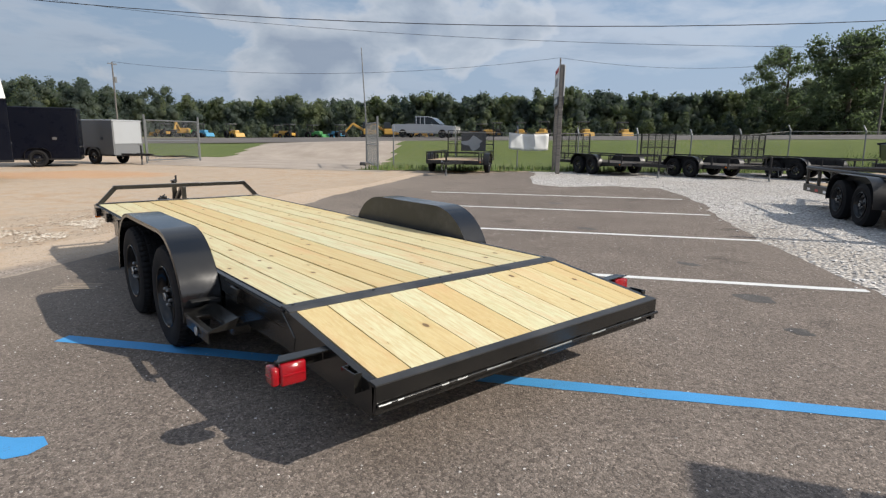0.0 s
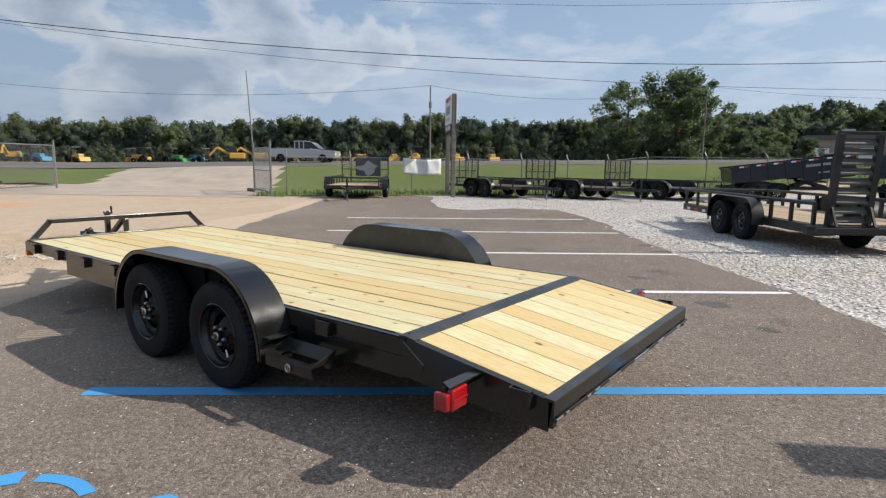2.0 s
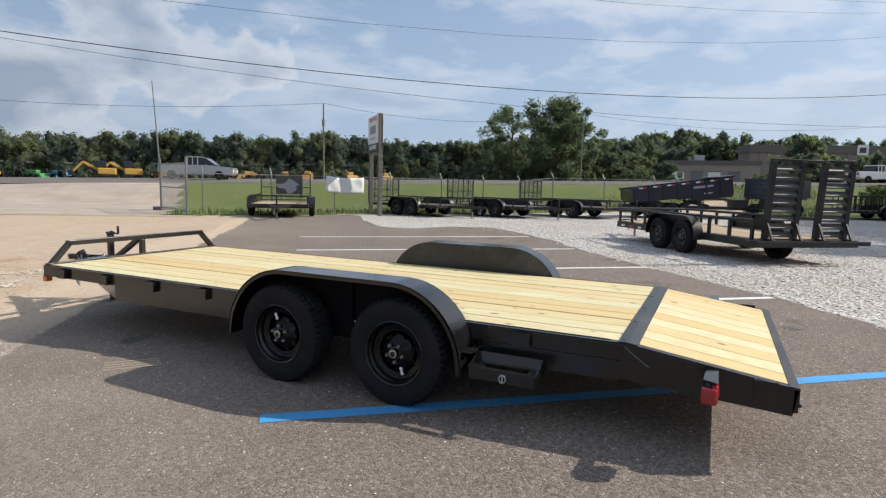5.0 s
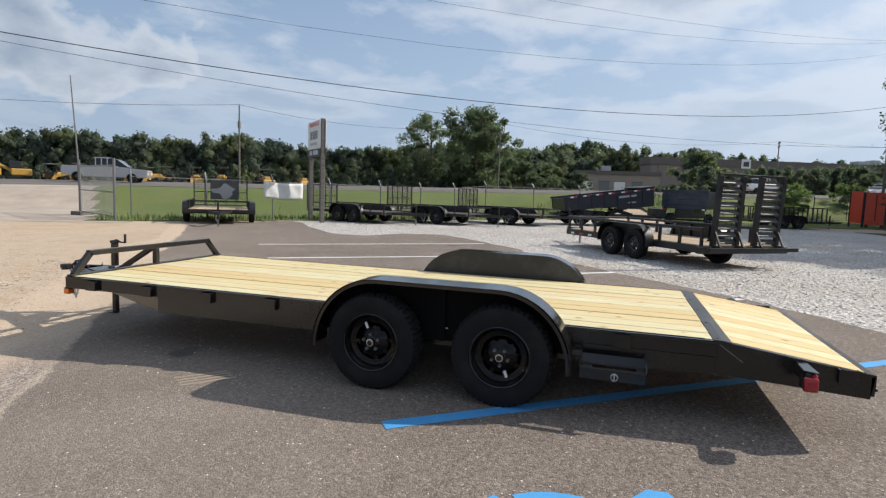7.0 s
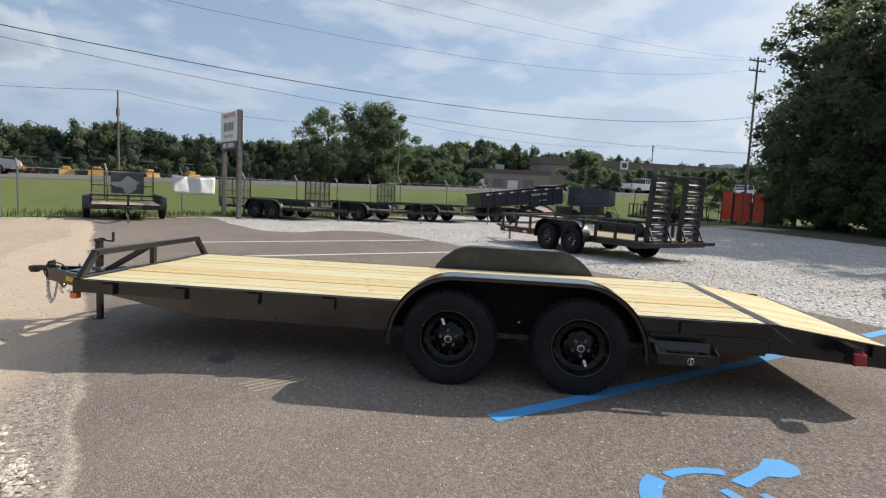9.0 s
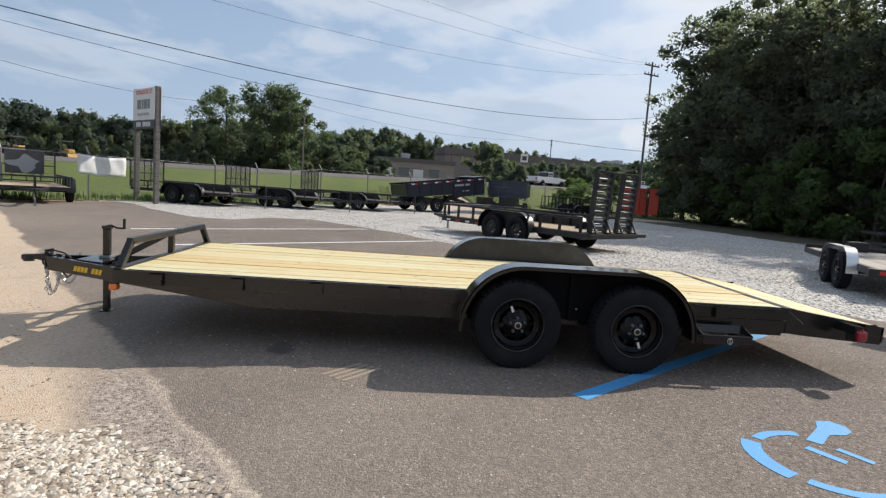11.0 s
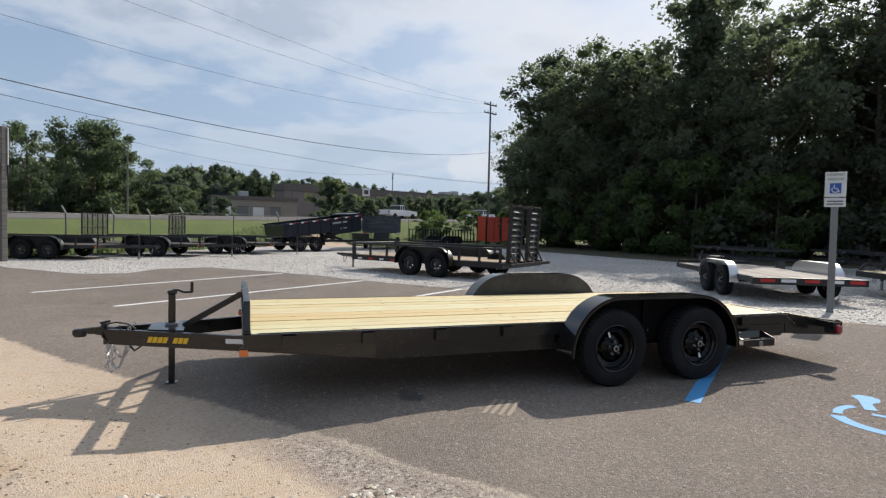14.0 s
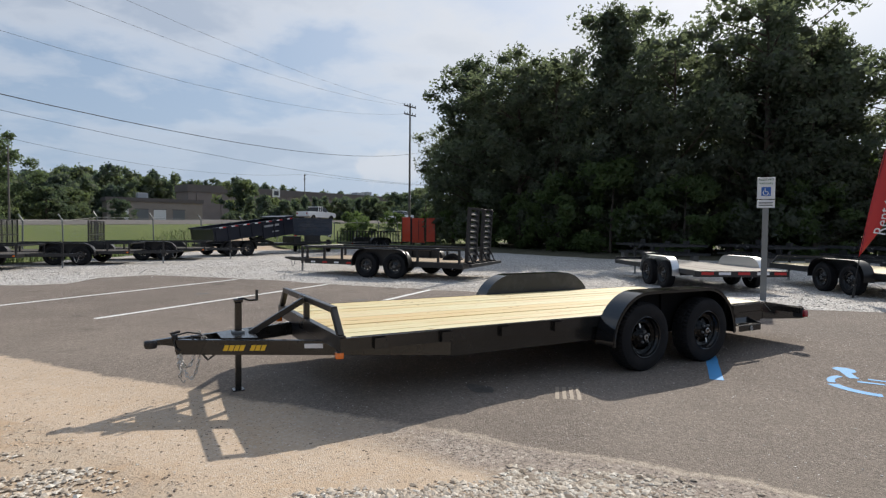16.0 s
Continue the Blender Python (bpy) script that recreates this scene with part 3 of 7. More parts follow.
def beam(bm, p, q, w, h, bevel=0.0, up=(0, 0, 1)):
    """A bar of w by h from p to q; h lies along up."""
    p, q = Vector(p), Vector(q)
    d = (q - p).normalized()
    u = Vector(up)
    side = d.cross(u)
    if side.length < 1e-4:
        side = d.cross(Vector((1, 0, 0)))
    side.normalize()
    u = side.cross(d)
    vs = []
    for c in (p, q):
        for a, b in ((-1, -1), (1, -1), (1, 1), (-1, 1)):
            vs.append(bm.verts.new(c + side * (a * w / 2) + u * (b * h / 2)))
    fs = [bm.faces.new([vs[i] for i in f]) for f in ((3, 2, 1, 0), (4, 5, 6, 7), (0, 1, 5, 4), (1, 2, 6, 5), (2, 3, 7, 6), (3, 0, 4, 7))]
    if bevel:
        bmesh.ops.bevel(bm, geom=list({e for f in fs for e in f.edges}), offset=bevel, segments=2, affect="EDGES", profile=0.5)
    return bm


def bar(p, q, w, h, bevel=0.0, up=(0, 0, 1)):
    return beam(bmesh.new(), p, q, w, h, bevel, up)


def tube(bm, points, r, sides=8, ends=True, r_end=None):
    """A round bar along a run of points, tapering to r_end."""
    pts = [Vector(p) for p in points]
    rings, last = [], None
    for i, p in enumerate(pts):
        d = (pts[min(i + 1, len(pts) - 1)] - pts[max(i - 1, 0)]).normalized()
        a = d.cross(Vector((0, 0, 1))) if last is None else last - d * last.dot(d)
        if a.length < 1e-4:
            a = d.cross(Vector((1, 0, 0)))
        a.normalize()
        last = a
        c = d.cross(a)
        rr = r if r_end is None else r + (r_end - r) * i / max(1, len(pts) - 1)
        rings.append([bm.verts.new(p + a * (rr * math.cos(k * math.tau / sides)) + c * (rr * math.sin(k * math.tau / sides))) for k in range(sides)])
    for r0, r1 in zip(rings, rings[1:]):
        for k in range(sides):
            bm.faces.new((r0[k], r0[(k + 1) % sides], r1[(k + 1) % sides], r1[k]))
    if ends:
        bm.faces.new(list(reversed(rings[0])))
        bm.faces.new(rings[-1])
    return bm


def rod(points, r, sides=8, r_end=None):
    return tube(bmesh.new(), points, r, sides, True, r_end)


def lathe(bm, profile, seg=48, dent=None, close=False):
    """Turns (radius, x) points about the x axis. dent(i, k): factor on the radius."""
    rings = []
    for i, (r, x) in enumerate(profile):
        rings.append([bm.verts.new((x, r * (dent(i, k) if dent else 1) * math.cos(k * math.tau / seg), r * (dent(i, k) if dent else 1) * math.sin(k * math.tau / seg))) for k in range(seg)])
    runs = list(zip(rings, rings[1:])) + ([(rings[-1], rings[0])] if close else [])
    for r0, r1 in runs:
        for k in range(seg):
            bm.faces.new((r0[k], r1[k], r1[(k + 1) % seg], r0[(k + 1) % seg]))
    return bm


def slab(bm, outline, axis, a, b):
    """A flat outline given in the two other axes, thick from a to b along axis."""
    def at(p, v):
        return {"x": (v, p[0], p[1]), "y": (p[0], v, p[1]), "z": (p[0], p[1], v)}[axis]
    lo = [bm.verts.new(at(p, a)) for p in outline]
    hi = [bm.verts.new(at(p, b)) for p in outline]
    bm.faces.new(lo)
    bm.faces.new(list(reversed(hi)))
    for i in range(len(lo)):
        j = (i + 1) % len(lo)
        bm.faces.new((lo[j], lo[i], hi[i], hi[j]))
    bmesh.ops.recalc_face_normals(bm, faces=bm.faces[:])
    return bm


def ribbon(bm, line, x0, x1, thick):
    """A bent plate: the line of (y, z) points, from x0 to x1, with a thickness inwards."""
    pts = [Vector((0, y, z)) for y, z in line]
    inner = []
    for i, p in enumerate(pts):
        d = (pts[min(i + 1, len(pts) - 1)] - pts[max(i - 1, 0)]).normalized()
        inner.append(p + Vector((0, -d.z, d.y)) * thick)
    rows = [[bm.verts.new((x, q.y, q.z)) for x, q in ((x0, p), (x1, p), (x1, o), (x0, o))] for p, o in zip(pts, inner)]
    for a, b in zip(rows, rows[1:]):
        for k in range(4):
            bm.faces.new((a[k], a[(k + 1) % 4], b[(k + 1) % 4], b[k]))
    bm.faces.new(rows[0])
    bm.faces.new(list(reversed(rows[-1])))
    bmesh.ops.recalc_face_normals(bm, faces=bm.faces[:])
    return bm


# ---- wheels: one tyre and one rim mesh, used by all trailers ----
def tyre_mesh(seg=150):
    prof = [(0.192, -0.075), (0.205, -0.092), (0.235, -0.101), (0.275, -0.104), (0.305, -0.100), (0.326, -0.092), (0.336, -0.080),
            (0.3435, -0.068), (0.3435, -0.047), (0.335, -0.043), (0.335, -0.036), (0.345, -0.032), (0.345, -0.008), (0.336, -0.005),
            (0.336, 0.005), (0.345, 0.008), (0.345, 0.032), (0.335, 0.036), (0.335, 0.043), (0.3435, 0.047), (0.3435, 0.068),
            (0.336, 0.080), (0.326, 0.092), (0.305, 0.100), (0.275, 0.104), (0.235, 0.101), (0.205, 0.092), (0.192, 0.075)]
    lugs = {6, 7, 8, 19, 20, 21}

    def dent(i, k):
        if seg < 100:
            return 1.0
        if i in lugs and k % 3 == 0:
            return 0.962
        return 0.966 if i in (11, 12, 15, 16) and k % 6 == 2 else 1.0
    bm = lathe(bmesh.new(), prof if seg > 100 else prof[::3], seg, dent)
    me = bpy.data.meshes.new("tyre")
    bm.to_mesh(me)
    bm.free()
    me.materials.append(rubber)
    me.shade_smooth()
    me.set_sharp_from_angle(angle=radians(24))
    return me


def rim_mesh(seg=80):
    bm = lathe(bmesh.new(), [(0.206, -0.088), (0.208, -0.096), (0.203, -0.100), (0.196, -0.096), (0.192, -0.080), (0.186, -0.070), (0.178, -0.06), (0.172, -0.02), (0.168, 0.06), (0.195, 0.09)], 48 if seg > 60 else 32)
    holes, rad = 8, [0.036, 0.06, 0.082, 0.100, 0.106, 0.112, 0.118, 0.124, 0.130, 0.136, 0.142, 0.152, 0.173] if seg > 60 else [0.036, 0.075, 0.102, 0.121, 0.140, 0.173]

    def deep(r):
        return -0.062 + 0.03 * max(0, min(1, (r - 0.06) / 0.05)) - 0.012 * max(0, min(1, (r - 0.14) / 0.03)) - 0.004 * (1 if r < 0.05 else 0)
    rings = [[bm.verts.new((deep(r), r * math.cos(k * math.tau / seg), r * math.sin(k * math.tau / seg))) for k in range(seg)] for r in rad]
    made = []
    for i in range(len(rad) - 1):
        rm = (rad[i] + rad[i + 1]) / 2
        for k in range(seg):
            a = ((k + 0.5) / seg * holes) % 1 - 0.5
            if (a * math.tau / holes * rm / 0.0185) ** 2 + ((rm - 0.121) / 0.0185) ** 2 < 1:
                continue
            made.append(bm.faces.new((rings[i][k], rings[i + 1][k], rings[i + 1][(k + 1) % seg], rings[i][(k + 1) % seg])))
    if seg > 60:
        bmesh.ops.solidify(bm, geom=made, thickness=-0.006)
    me = bpy.data.meshes.new("rim")
    bm.to_mesh(me)
    bm.free()
    me.materials.append(rim_black)
    me.shade_smooth()
    me.set_sharp_from_angle(angle=radians(35))
    return me


def hub_mesh():
    bm = lathe(bmesh.new(), [(0.001, -0.104), (0.018, -0.104), (0.026, -0.100), (0.029, -0.094), (0.029, -0.07), (0.04, -0.068), (0.042, -0.058)], 24)
    me = bpy.data.meshes.new("hub_cap")
    bm.to_mesh(me)
    bm.free()
    me.materials.append(rim_black)
    me.shade_smooth()
    me.set_sharp_from_angle(angle=radians(30))
    return me


def nut_mesh():
    bm = lathe(bmesh.new(), [(0.001, -0.022), (0.007, -0.026), (0.0125, -0.018), (0.0135, 0.0)], 6)
    me = bpy.data.meshes.new("lug_nut")
    bm.to_mesh(me)
    bm.free()
    me.materials.append(nut_steel)
    return me


TYRE, RIM, HUB, NUT = tyre_mesh(), rim_mesh(), hub_mesh(), nut_mesh()
PLAIN_TYRE, PLAIN_RIM = tyre_mesh(48), rim_mesh(40)
RING = bpy.data.meshes.new("hub_ring")
_b = lathe(bmesh.new(), [(0.019, -0.1045), (0.026, -0.1035), (0.0275, -0.099), (0.024, -0.097), (0.019, -0.098)], 24, close=True)
_b.to_mesh(RING)
_b.free()
RING.materials.append(chrome)
TAG = bpy.data.meshes.new("rim_sticker")
_b = box(-0.0015, 0.0015, -0.009, 0.009, -0.024, 0.024)
_b.to_mesh(TAG)
_b.free()
TAG.materials.append(white_tape)


def wheel(parent, x, y, z=0.343, out=-1, turn=0.0, full=True, size=1.0, sticker=None):
    """A wheel whose outer side looks to -x (out=-1) or +x."""
    m = Matrix.Translation((x, y, z)) @ Matrix.Rotation(0 if out < 0 else math.pi, 4, "Z") @ Matrix.Rotation(turn, 4, "X") @ Matrix.Scale(size, 4)
    w = new("wheel")
    w.parent, w.matrix_basis, w.empty_display_size = parent, m, 0.1
    near = parent is hauler
    shared("tyre", TYRE if near else PLAIN_TYRE, w)
    shared("rim", RIM if near else PLAIN_RIM, w, label="black steel rim with round holes")
    if full:
        shared("hub_cap", HUB, w)
        shared("hub_ring", RING, w, label="bright steel hub ring")
        for k in range(5):
            a = k * math.tau / 5
            shared("lug_nut", NUT, w, Matrix.Translation((-0.068, 0.057 * math.cos(a), 0.057 * math.sin(a))))
    if sticker is not None:
        a = sticker - turn
        shared("sticker", TAG, w, Matrix.Translation((-0.056, 0.122 * math.cos(a), 0.122 * math.sin(a))) @ Matrix.Rotation(a + 1.57, 4, "X"), "small white label")
    return w


def arch(y0, y1, z0, z1, round_y=0.40, n=9, foot=0.1):
    """The line of a tandem fender, from its front foot over the flat top to its rear foot."""
    pts = [(y0, z0)]
    for k in range(n + 1):
        a = k / n * math.pi / 2
        pts.append((y0 - round_y * (1 - math.cos(a)), z0 + foot + (z1 - z0 - foot) * math.sin(a)))
    back = [(y0 + y1 - y, z) for y, z in reversed(pts)]
    return pts + back

# ---- the car hauler: black frame, new pine deck, dovetail ----
XC, DECK, BEND, TAIL, FRONT = 0.105, 0.55, -1.82, -2.645, 3.54
X0, X1 = XC - 1.03, XC + 1.03
hauler = thing("car_hauler_trailer", "black tandem-axle car hauler trailer with new yellow pine deck", "trailer")


def deck_z(y):
    return DECK if y > BEND else DECK - 0.116 * (BEND - y) / (BEND - TAIL)


for side, x in ((-1, X0), (1, X1)):
    # upper rail: an angle with a flat top, bent down along the dovetail
    bm = bmesh.new()
    xi, xo = x - side * 0.036, x
    slab(bm, [(BEND, DECK), (FRONT, DECK), (FRONT, DECK - 0.1), (BEND, DECK - 0.1)], "x", xo - side * 0.006, xo)
    slab(bm, [(FRONT, DECK), (FRONT, DECK - 0.006), (BEND, DECK - 0.006), (BEND, DECK)], "x", xi, xo - side * 0.006)
    part("side_rail", bm, black_paint, hauler, "glossy black steel side rail")
    bm = bmesh.new()
    slab(bm, [(BEND, DECK), (TAIL, deck_z(TAIL)), (TAIL + 0.018, 0.292), (BEND - 0.1, 0.335), (BEND, 0.345)], "x", xo - side * 0.006, xo)
    slab(bm, [(BEND, DECK), (BEND, DECK - 0.006), (TAIL, deck_z(TAIL) - 0.006), (TAIL, deck_z(TAIL))], "x", xi, xo - side * 0.006)
    part("dovetail_rail", bm, black_paint, hauler)
    part("weld_plate", slab(bmesh.new(), [(BEND + 0.03, DECK - 0.008), (BEND - 0.12, 0.43), (BEND - 0.10, 0.36), (BEND + 0.03, 0.355)], "x", x + side * 0.0005, x + side * 0.002), black_paint, hauler)
    part("weld_seam", rod([(x + side * 0.002, BEND + 0.03, DECK - 0.01), (x + side * 0.002, BEND - 0.12, 0.432)], 0.0022, 6), galvanised, hauler)
    part("seal_bead", rod([(x - side * 0.037, BEND + 0.1, DECK + 0.002), (x - side * 0.037, FRONT - 0.1, DECK + 0.002)], 0.0025, 5), plastic_black, hauler)
    # main frame channel: straight under the deck, then running in to the coupler
    xf = x - side * 0.028
    bm = bmesh.new()
    slab(bm, [(-1.78, DECK - 0.106), (2.55, DECK - 0.106), (2.55, 0.312), (-1.78, 0.318)], "x", xf - side * 0.05, xf)
    part("frame_channel", bm, black_paint, hauler)
    p0, p1 = Vector((xf - side * 0.025, 2.53, 0.378)), Vector((XC + side * 0.035, 4.61, 0.404))
    bm = bar(p0, p1, 0.05, 0.124, 0.004)
    part("tongue_beam", bm, black_paint, hauler, "black channel of the A-frame tongue")
    # rear plate between wheels and dovetail, flush with the rail
    part("side_plate", slab(bmesh.new(), [(-0.96, DECK - 0.104), (BEND, DECK - 0.104), (BEND, 0.345), (-0.96, 0.325)], "x", x - side * 0.008, x - side * 0.002), black_paint, hauler)

    # fender with inner plate and rolled lip
    line = arch(0.932, -0.925, 0.285, 0.797, 0.49, 12, 0.01)
    xa, xb = x + side * 0.003, x + side * 0.235
    fender = part("fender", ribbon(bmesh.new(), line, min(xa, xb), max(xa, xb), 0.004), fender_paint, hauler, "rounded glossy black sheet-steel fender", smooth=40)
    inner = [(y, z) for y, z in line if z > 0.30]
    part("inner_plate", slab(bmesh.new(), inner, "x", xa - side * 0.001, xa + side * 0.003), well_shade if side < 0 else strip_paint, fender)
    bm = bmesh.new()
    lip = ribbon(bm, [(y * 0.985 + 0.0002, z - 0.006) for y, z in line], min(xb, xb - side * 0.006), max(xb, xb - side * 0.006), 0.022)
    part("fender_lip", lip, black_paint, fender, smooth=40)
    part("fender_stay", bar((x + side * 0.02, 0.012, 0.785), (x + side * 0.02, 0.012, 0.36), 0.06, 0.02), well_shade, fender)
    part("fender_stay", bar((x + side * 0.004, 0.012, 0.778), (xb - side * 0.01, 0.012, 0.778), 0.045, 0.006), black_paint, fender)

    # wheels
    for y, tn, st in ((0.472, 0.25, 1.2), (-0.455, 0.9, -1.9)):
        wheel(hauler, x + side * 0.126, y, 0.343, side, tn, True, 1.0, st)

    # stake pockets
    for y in (3.22, 2.62, 2.02, 1.42, -1.22, -2.5):
        pk = new("stake_pocket")
        pk.parent, pk.matrix_basis = hauler, Matrix.Translation((x, y, deck_z(y) - 0.055 + (0.02 if y < -2 else 0)))
        o = side * 0.036
        for y0, y1, xx0, xx1 in ((-0.052, -0.046, 0, o), (0.046, 0.052, 0, o), (-0.046, 0.046, o - side * 0.006, o)):
            part("pocket_plate", box(min(xx0, xx1), max(xx0, xx1), y0, y1, -0.042, 0.042), black_paint, pk)
    part("rub_strip", bar((x + side * 0.004, -1.0, DECK - 0.012), (x + side * 0.004, BEND, DECK - 0.012), 0.008, 0.01), black_satin, hauler)

    # tail lamp on its bracket
    xt = x + side * 0.15
    lamp = new("tail_lamp")
    lamp.parent, lamp.matrix_basis = hauler, Matrix.Translation((x, -2.25, 0))
    lamp["label"] = "square red tail lamp on a black bracket"
    part("bracket", slab(bmesh.new(), [(0.0, 0.022), (side * 0.205, 0.036), (side * 0.245, -0.032), (0.0, -0.032)], "z", 0.470, 0.477), black_paint, lamp)
    a, bb = sorted((side * 0.004, side * 0.20))
    part("bracket_back", box(a, bb, 0.026, 0.033, 0.41, 0.470), black_paint, lamp)
    a, bb = sorted((side * 0.108, side * 0.232))
    part("lamp_body", box(a, bb, 0.0, 0.028, 0.358, 0.466, 0.006), plastic_black, lamp)
    part("rear_lens", box(a + 0.003, bb - 0.003, -0.036, 0.001, 0.360, 0.463, 0.012), red_lens, lamp, "ribbed red lens", smooth=50)
    part("lens_rib", box(a + 0.008, bb - 0.008, -0.040, -0.035, 0.406, 0.414, 0.002), red_lens, lamp)
    a, bb = sorted((side * 0.230, side * 0.266))
    part("side_lens", box(a, bb, -0.03, 0.044, 0.368, 0.450, 0.01), red_lens, lamp, "red side marker lens", smooth=50)
    part("lens_rib", box(a - 0.002, bb + 0.002, -0.024, 0.038, 0.404, 0.412, 0.002), red_lens, lamp)

    part("corner_post", box(min(x, x - side * 0.04), max(x, x - side * 0.04), TAIL - 0.004, TAIL + 0.022, 0.31, 0.43, 0.003), black_paint, hauler)

    # side step with a ring bolt, behind the fender
    step = new("step")
    step.parent, step.matrix_basis = hauler, Matrix.Translation((x, -1.165, 0))
    step["label"] = "folded black steel side step"
    o = side
    # slotted tread, front lip, two brackets against the frame
    for x_a, x_b, y0, y1, z0, z1 in ((0.10, 0.125, -0.205, 0.19, 0.345, 0.352), (0.20, 0.236, -0.205, 0.19, 0.345, 0.352), (0.125, 0.20, -0.205, -0.15, 0.345, 0.352), (0.125, 0.20, 0.12, 0.19, 0.345, 0.352),
                                     (0.232, 0.239, -0.205, 0.19, 0.283, 0.345), (0.0, 0.10, 0.13, 0.18, 0.30, 0.352), (0.0, 0.10, -0.20, -0.15, 0.30, 0.352), (0.02, 0.20, 0.19, 0.25, 0.415, 0.422)):
        a, bb = sorted((o * x_a, o * x_b))
        part("step_plate", box(a, bb, y0, y1, z0, z1, 0.002), black_paint, step)
    part("step_back", slab(bmesh.new(), [(o * 0.10, 0.352), (o * 0.104, 0.352), (o * 0.068, 0.402), (o * 0.064, 0.402)], "y", -0.205, 0.19), black_paint, step)
    for y0 in (-0.211, 0.190):
        part("step_cheek", slab(bmesh.new(), [(o * 0.236, 0.346), (o * 0.236, 0.356), (o * 0.062, 0.41), (o * 0.10, 0.346)], "y", y0, y0 + 0.006), black_paint, step)
    ring = [(o * 0.247, -0.02 + 0.02 * math.cos(k * math.tau / 14), 0.312 + 0.022 * math.sin(k * math.tau / 14)) for k in range(15)]
    part("ring", rod(ring, 0.0045, 6), chrome, step, "bright steel ring", smooth=60)
    part("pin", bar((o * 0.246, -0.02, 0.294), (o * 0.246, -0.02, 0.332), 0.008, 0.008), chrome, step)

    part("spring_bolt", rod([(x + side * 0.012, 0.035, 0.452), (x + side * 0.012, -0.035, 0.452)], 0.006, 6), chrome, hauler, "bright steel spring bolt")
    # springs
    leaf = [(x - side * 0.08, 0.92 - k * 0.115, 0.40 - 0.06 * abs(math.sin(k / 16 * math.tau))) for k in range(17)]
    part("leaf_spring", rod(leaf, 0.022, 6), black_satin, hauler)
    part("spring_hanger", bar((x - side * 0.08, 0.0, 0.45), (x - side * 0.08, 0.0, 0.33), 0.05, 0.08), black_satin, hauler)

    # amber marker at the front corner
    mk = part("marker_lamp", box(x - side * 0.03 - 0.03, x - side * 0.03 + 0.03, FRONT - 0.03, FRONT + 0.03, 0.392, 0.44, 0.008), amber, hauler, "small amber marker lamp", smooth=50)
    part("marker_bracket", box(x - side * 0.03 - 0.025, x - side * 0.03 + 0.025, FRONT - 0.02, FRONT + 0.022, 0.44, 0.452), black_paint, hauler)

# tail: top border, rear face with slot and bright bar
zt = deck_z(TAIL)
part("tail_rail", slab(bmesh.new(), [(TAIL - 0.006, zt - 0.003), (TAIL, zt - 0.003), (TAIL, zt - 0.072), (TAIL - 0.006, zt - 0.072)], "x", X0 + 0.003, X1 - 0.003), black_paint, hauler, "glossy black tail rail")
part("tail_border", slab(bmesh.new(), [(TAIL - 0.006, zt + 0.003), (TAIL + 0.042, zt + 0.009), (TAIL + 0.042, zt + 0.003), (TAIL - 0.006, zt - 0.003)], "x", X0 + 0.003, X1 - 0.003), strip_paint, hauler, "dusty black steel edge of the tail, sky sheen in its grey")
part("tail_lower_bar", box(X0 + 0.03, X1 - 0.03, TAIL + 0.03, TAIL + 0.075, 0.288, 0.325, 0.004), black_paint, hauler)
part("tail_back_plate", box(X0 + 0.03, X1 - 0.03, TAIL + 0.022, TAIL + 0.03, 0.325, zt - 0.01), black_satin, hauler)
part("ramp_bar", rod([(X0 + 0.006, TAIL - 0.010, 0.348), (X1 + 0.012, TAIL - 0.010, 0.348)], 0.009, 8), black_paint, hauler, "black ramp bar", smooth=60)
for xa, xb in ((0.008, 0.07), (0.10, 0.13), (0.33, 0.37), (0.42, 0.48), (0.60, 0.76), (0.98, 1.22), (1.40, 1.52), (1.80, 1.88)):
    part("bare_sleeve", rod([(X0 + xa, TAIL - 0.016, 0.352), (X0 + (xa + xb) / 2, TAIL - 0.0165, 0.3515), (X0 + xb, TAIL - 0.016, 0.3525)], 0.0048, 6), galvanised, hauler, "scuffed bright steel sleeve", smooth=60)
for x in (X0 + 0.35, XC - 0.2, XC + 0.3, X1 - 0.35):
    part("ramp_lug", box(x - 0.02, x + 0.02, TAIL - 0.010, TAIL + 0.03, 0.33, 0.36), black_paint, hauler)
# strip across the bend
part("bend_strip", slab(bmesh.new(), [(BEND - 0.055, deck_z(BEND - 0.055) + 0.004), (BEND, DECK + 0.005), (BEND + 0.05, DECK + 0.005), (BEND + 0.05, DECK - 0.01), (BEND, DECK - 0.012), (BEND - 0.055, deck_z(BEND - 0.055) - 0.012)], "x", X0 + 0.006, X1 - 0.006), strip_paint, hauler, "dusty black steel strip across the deck, sky sheen in its grey")
for k in range(5):
    x = X0 + 0.06 + k * (X1 - X0 - 0.12) / 4
    part("strip_bolt", rod([(x, BEND + 0.025, DECK + 0.004), (x, BEND + 0.025, DECK + 0.008)], 0.008, 8), black_satin, hauler)
# front rail
part("front_rail", box(X0 + 0.002, X1 - 0.002, FRONT - 0.05, FRONT + 0.002, DECK - 0.1, DECK - 0.002, 0.003), tube_paint, hauler)

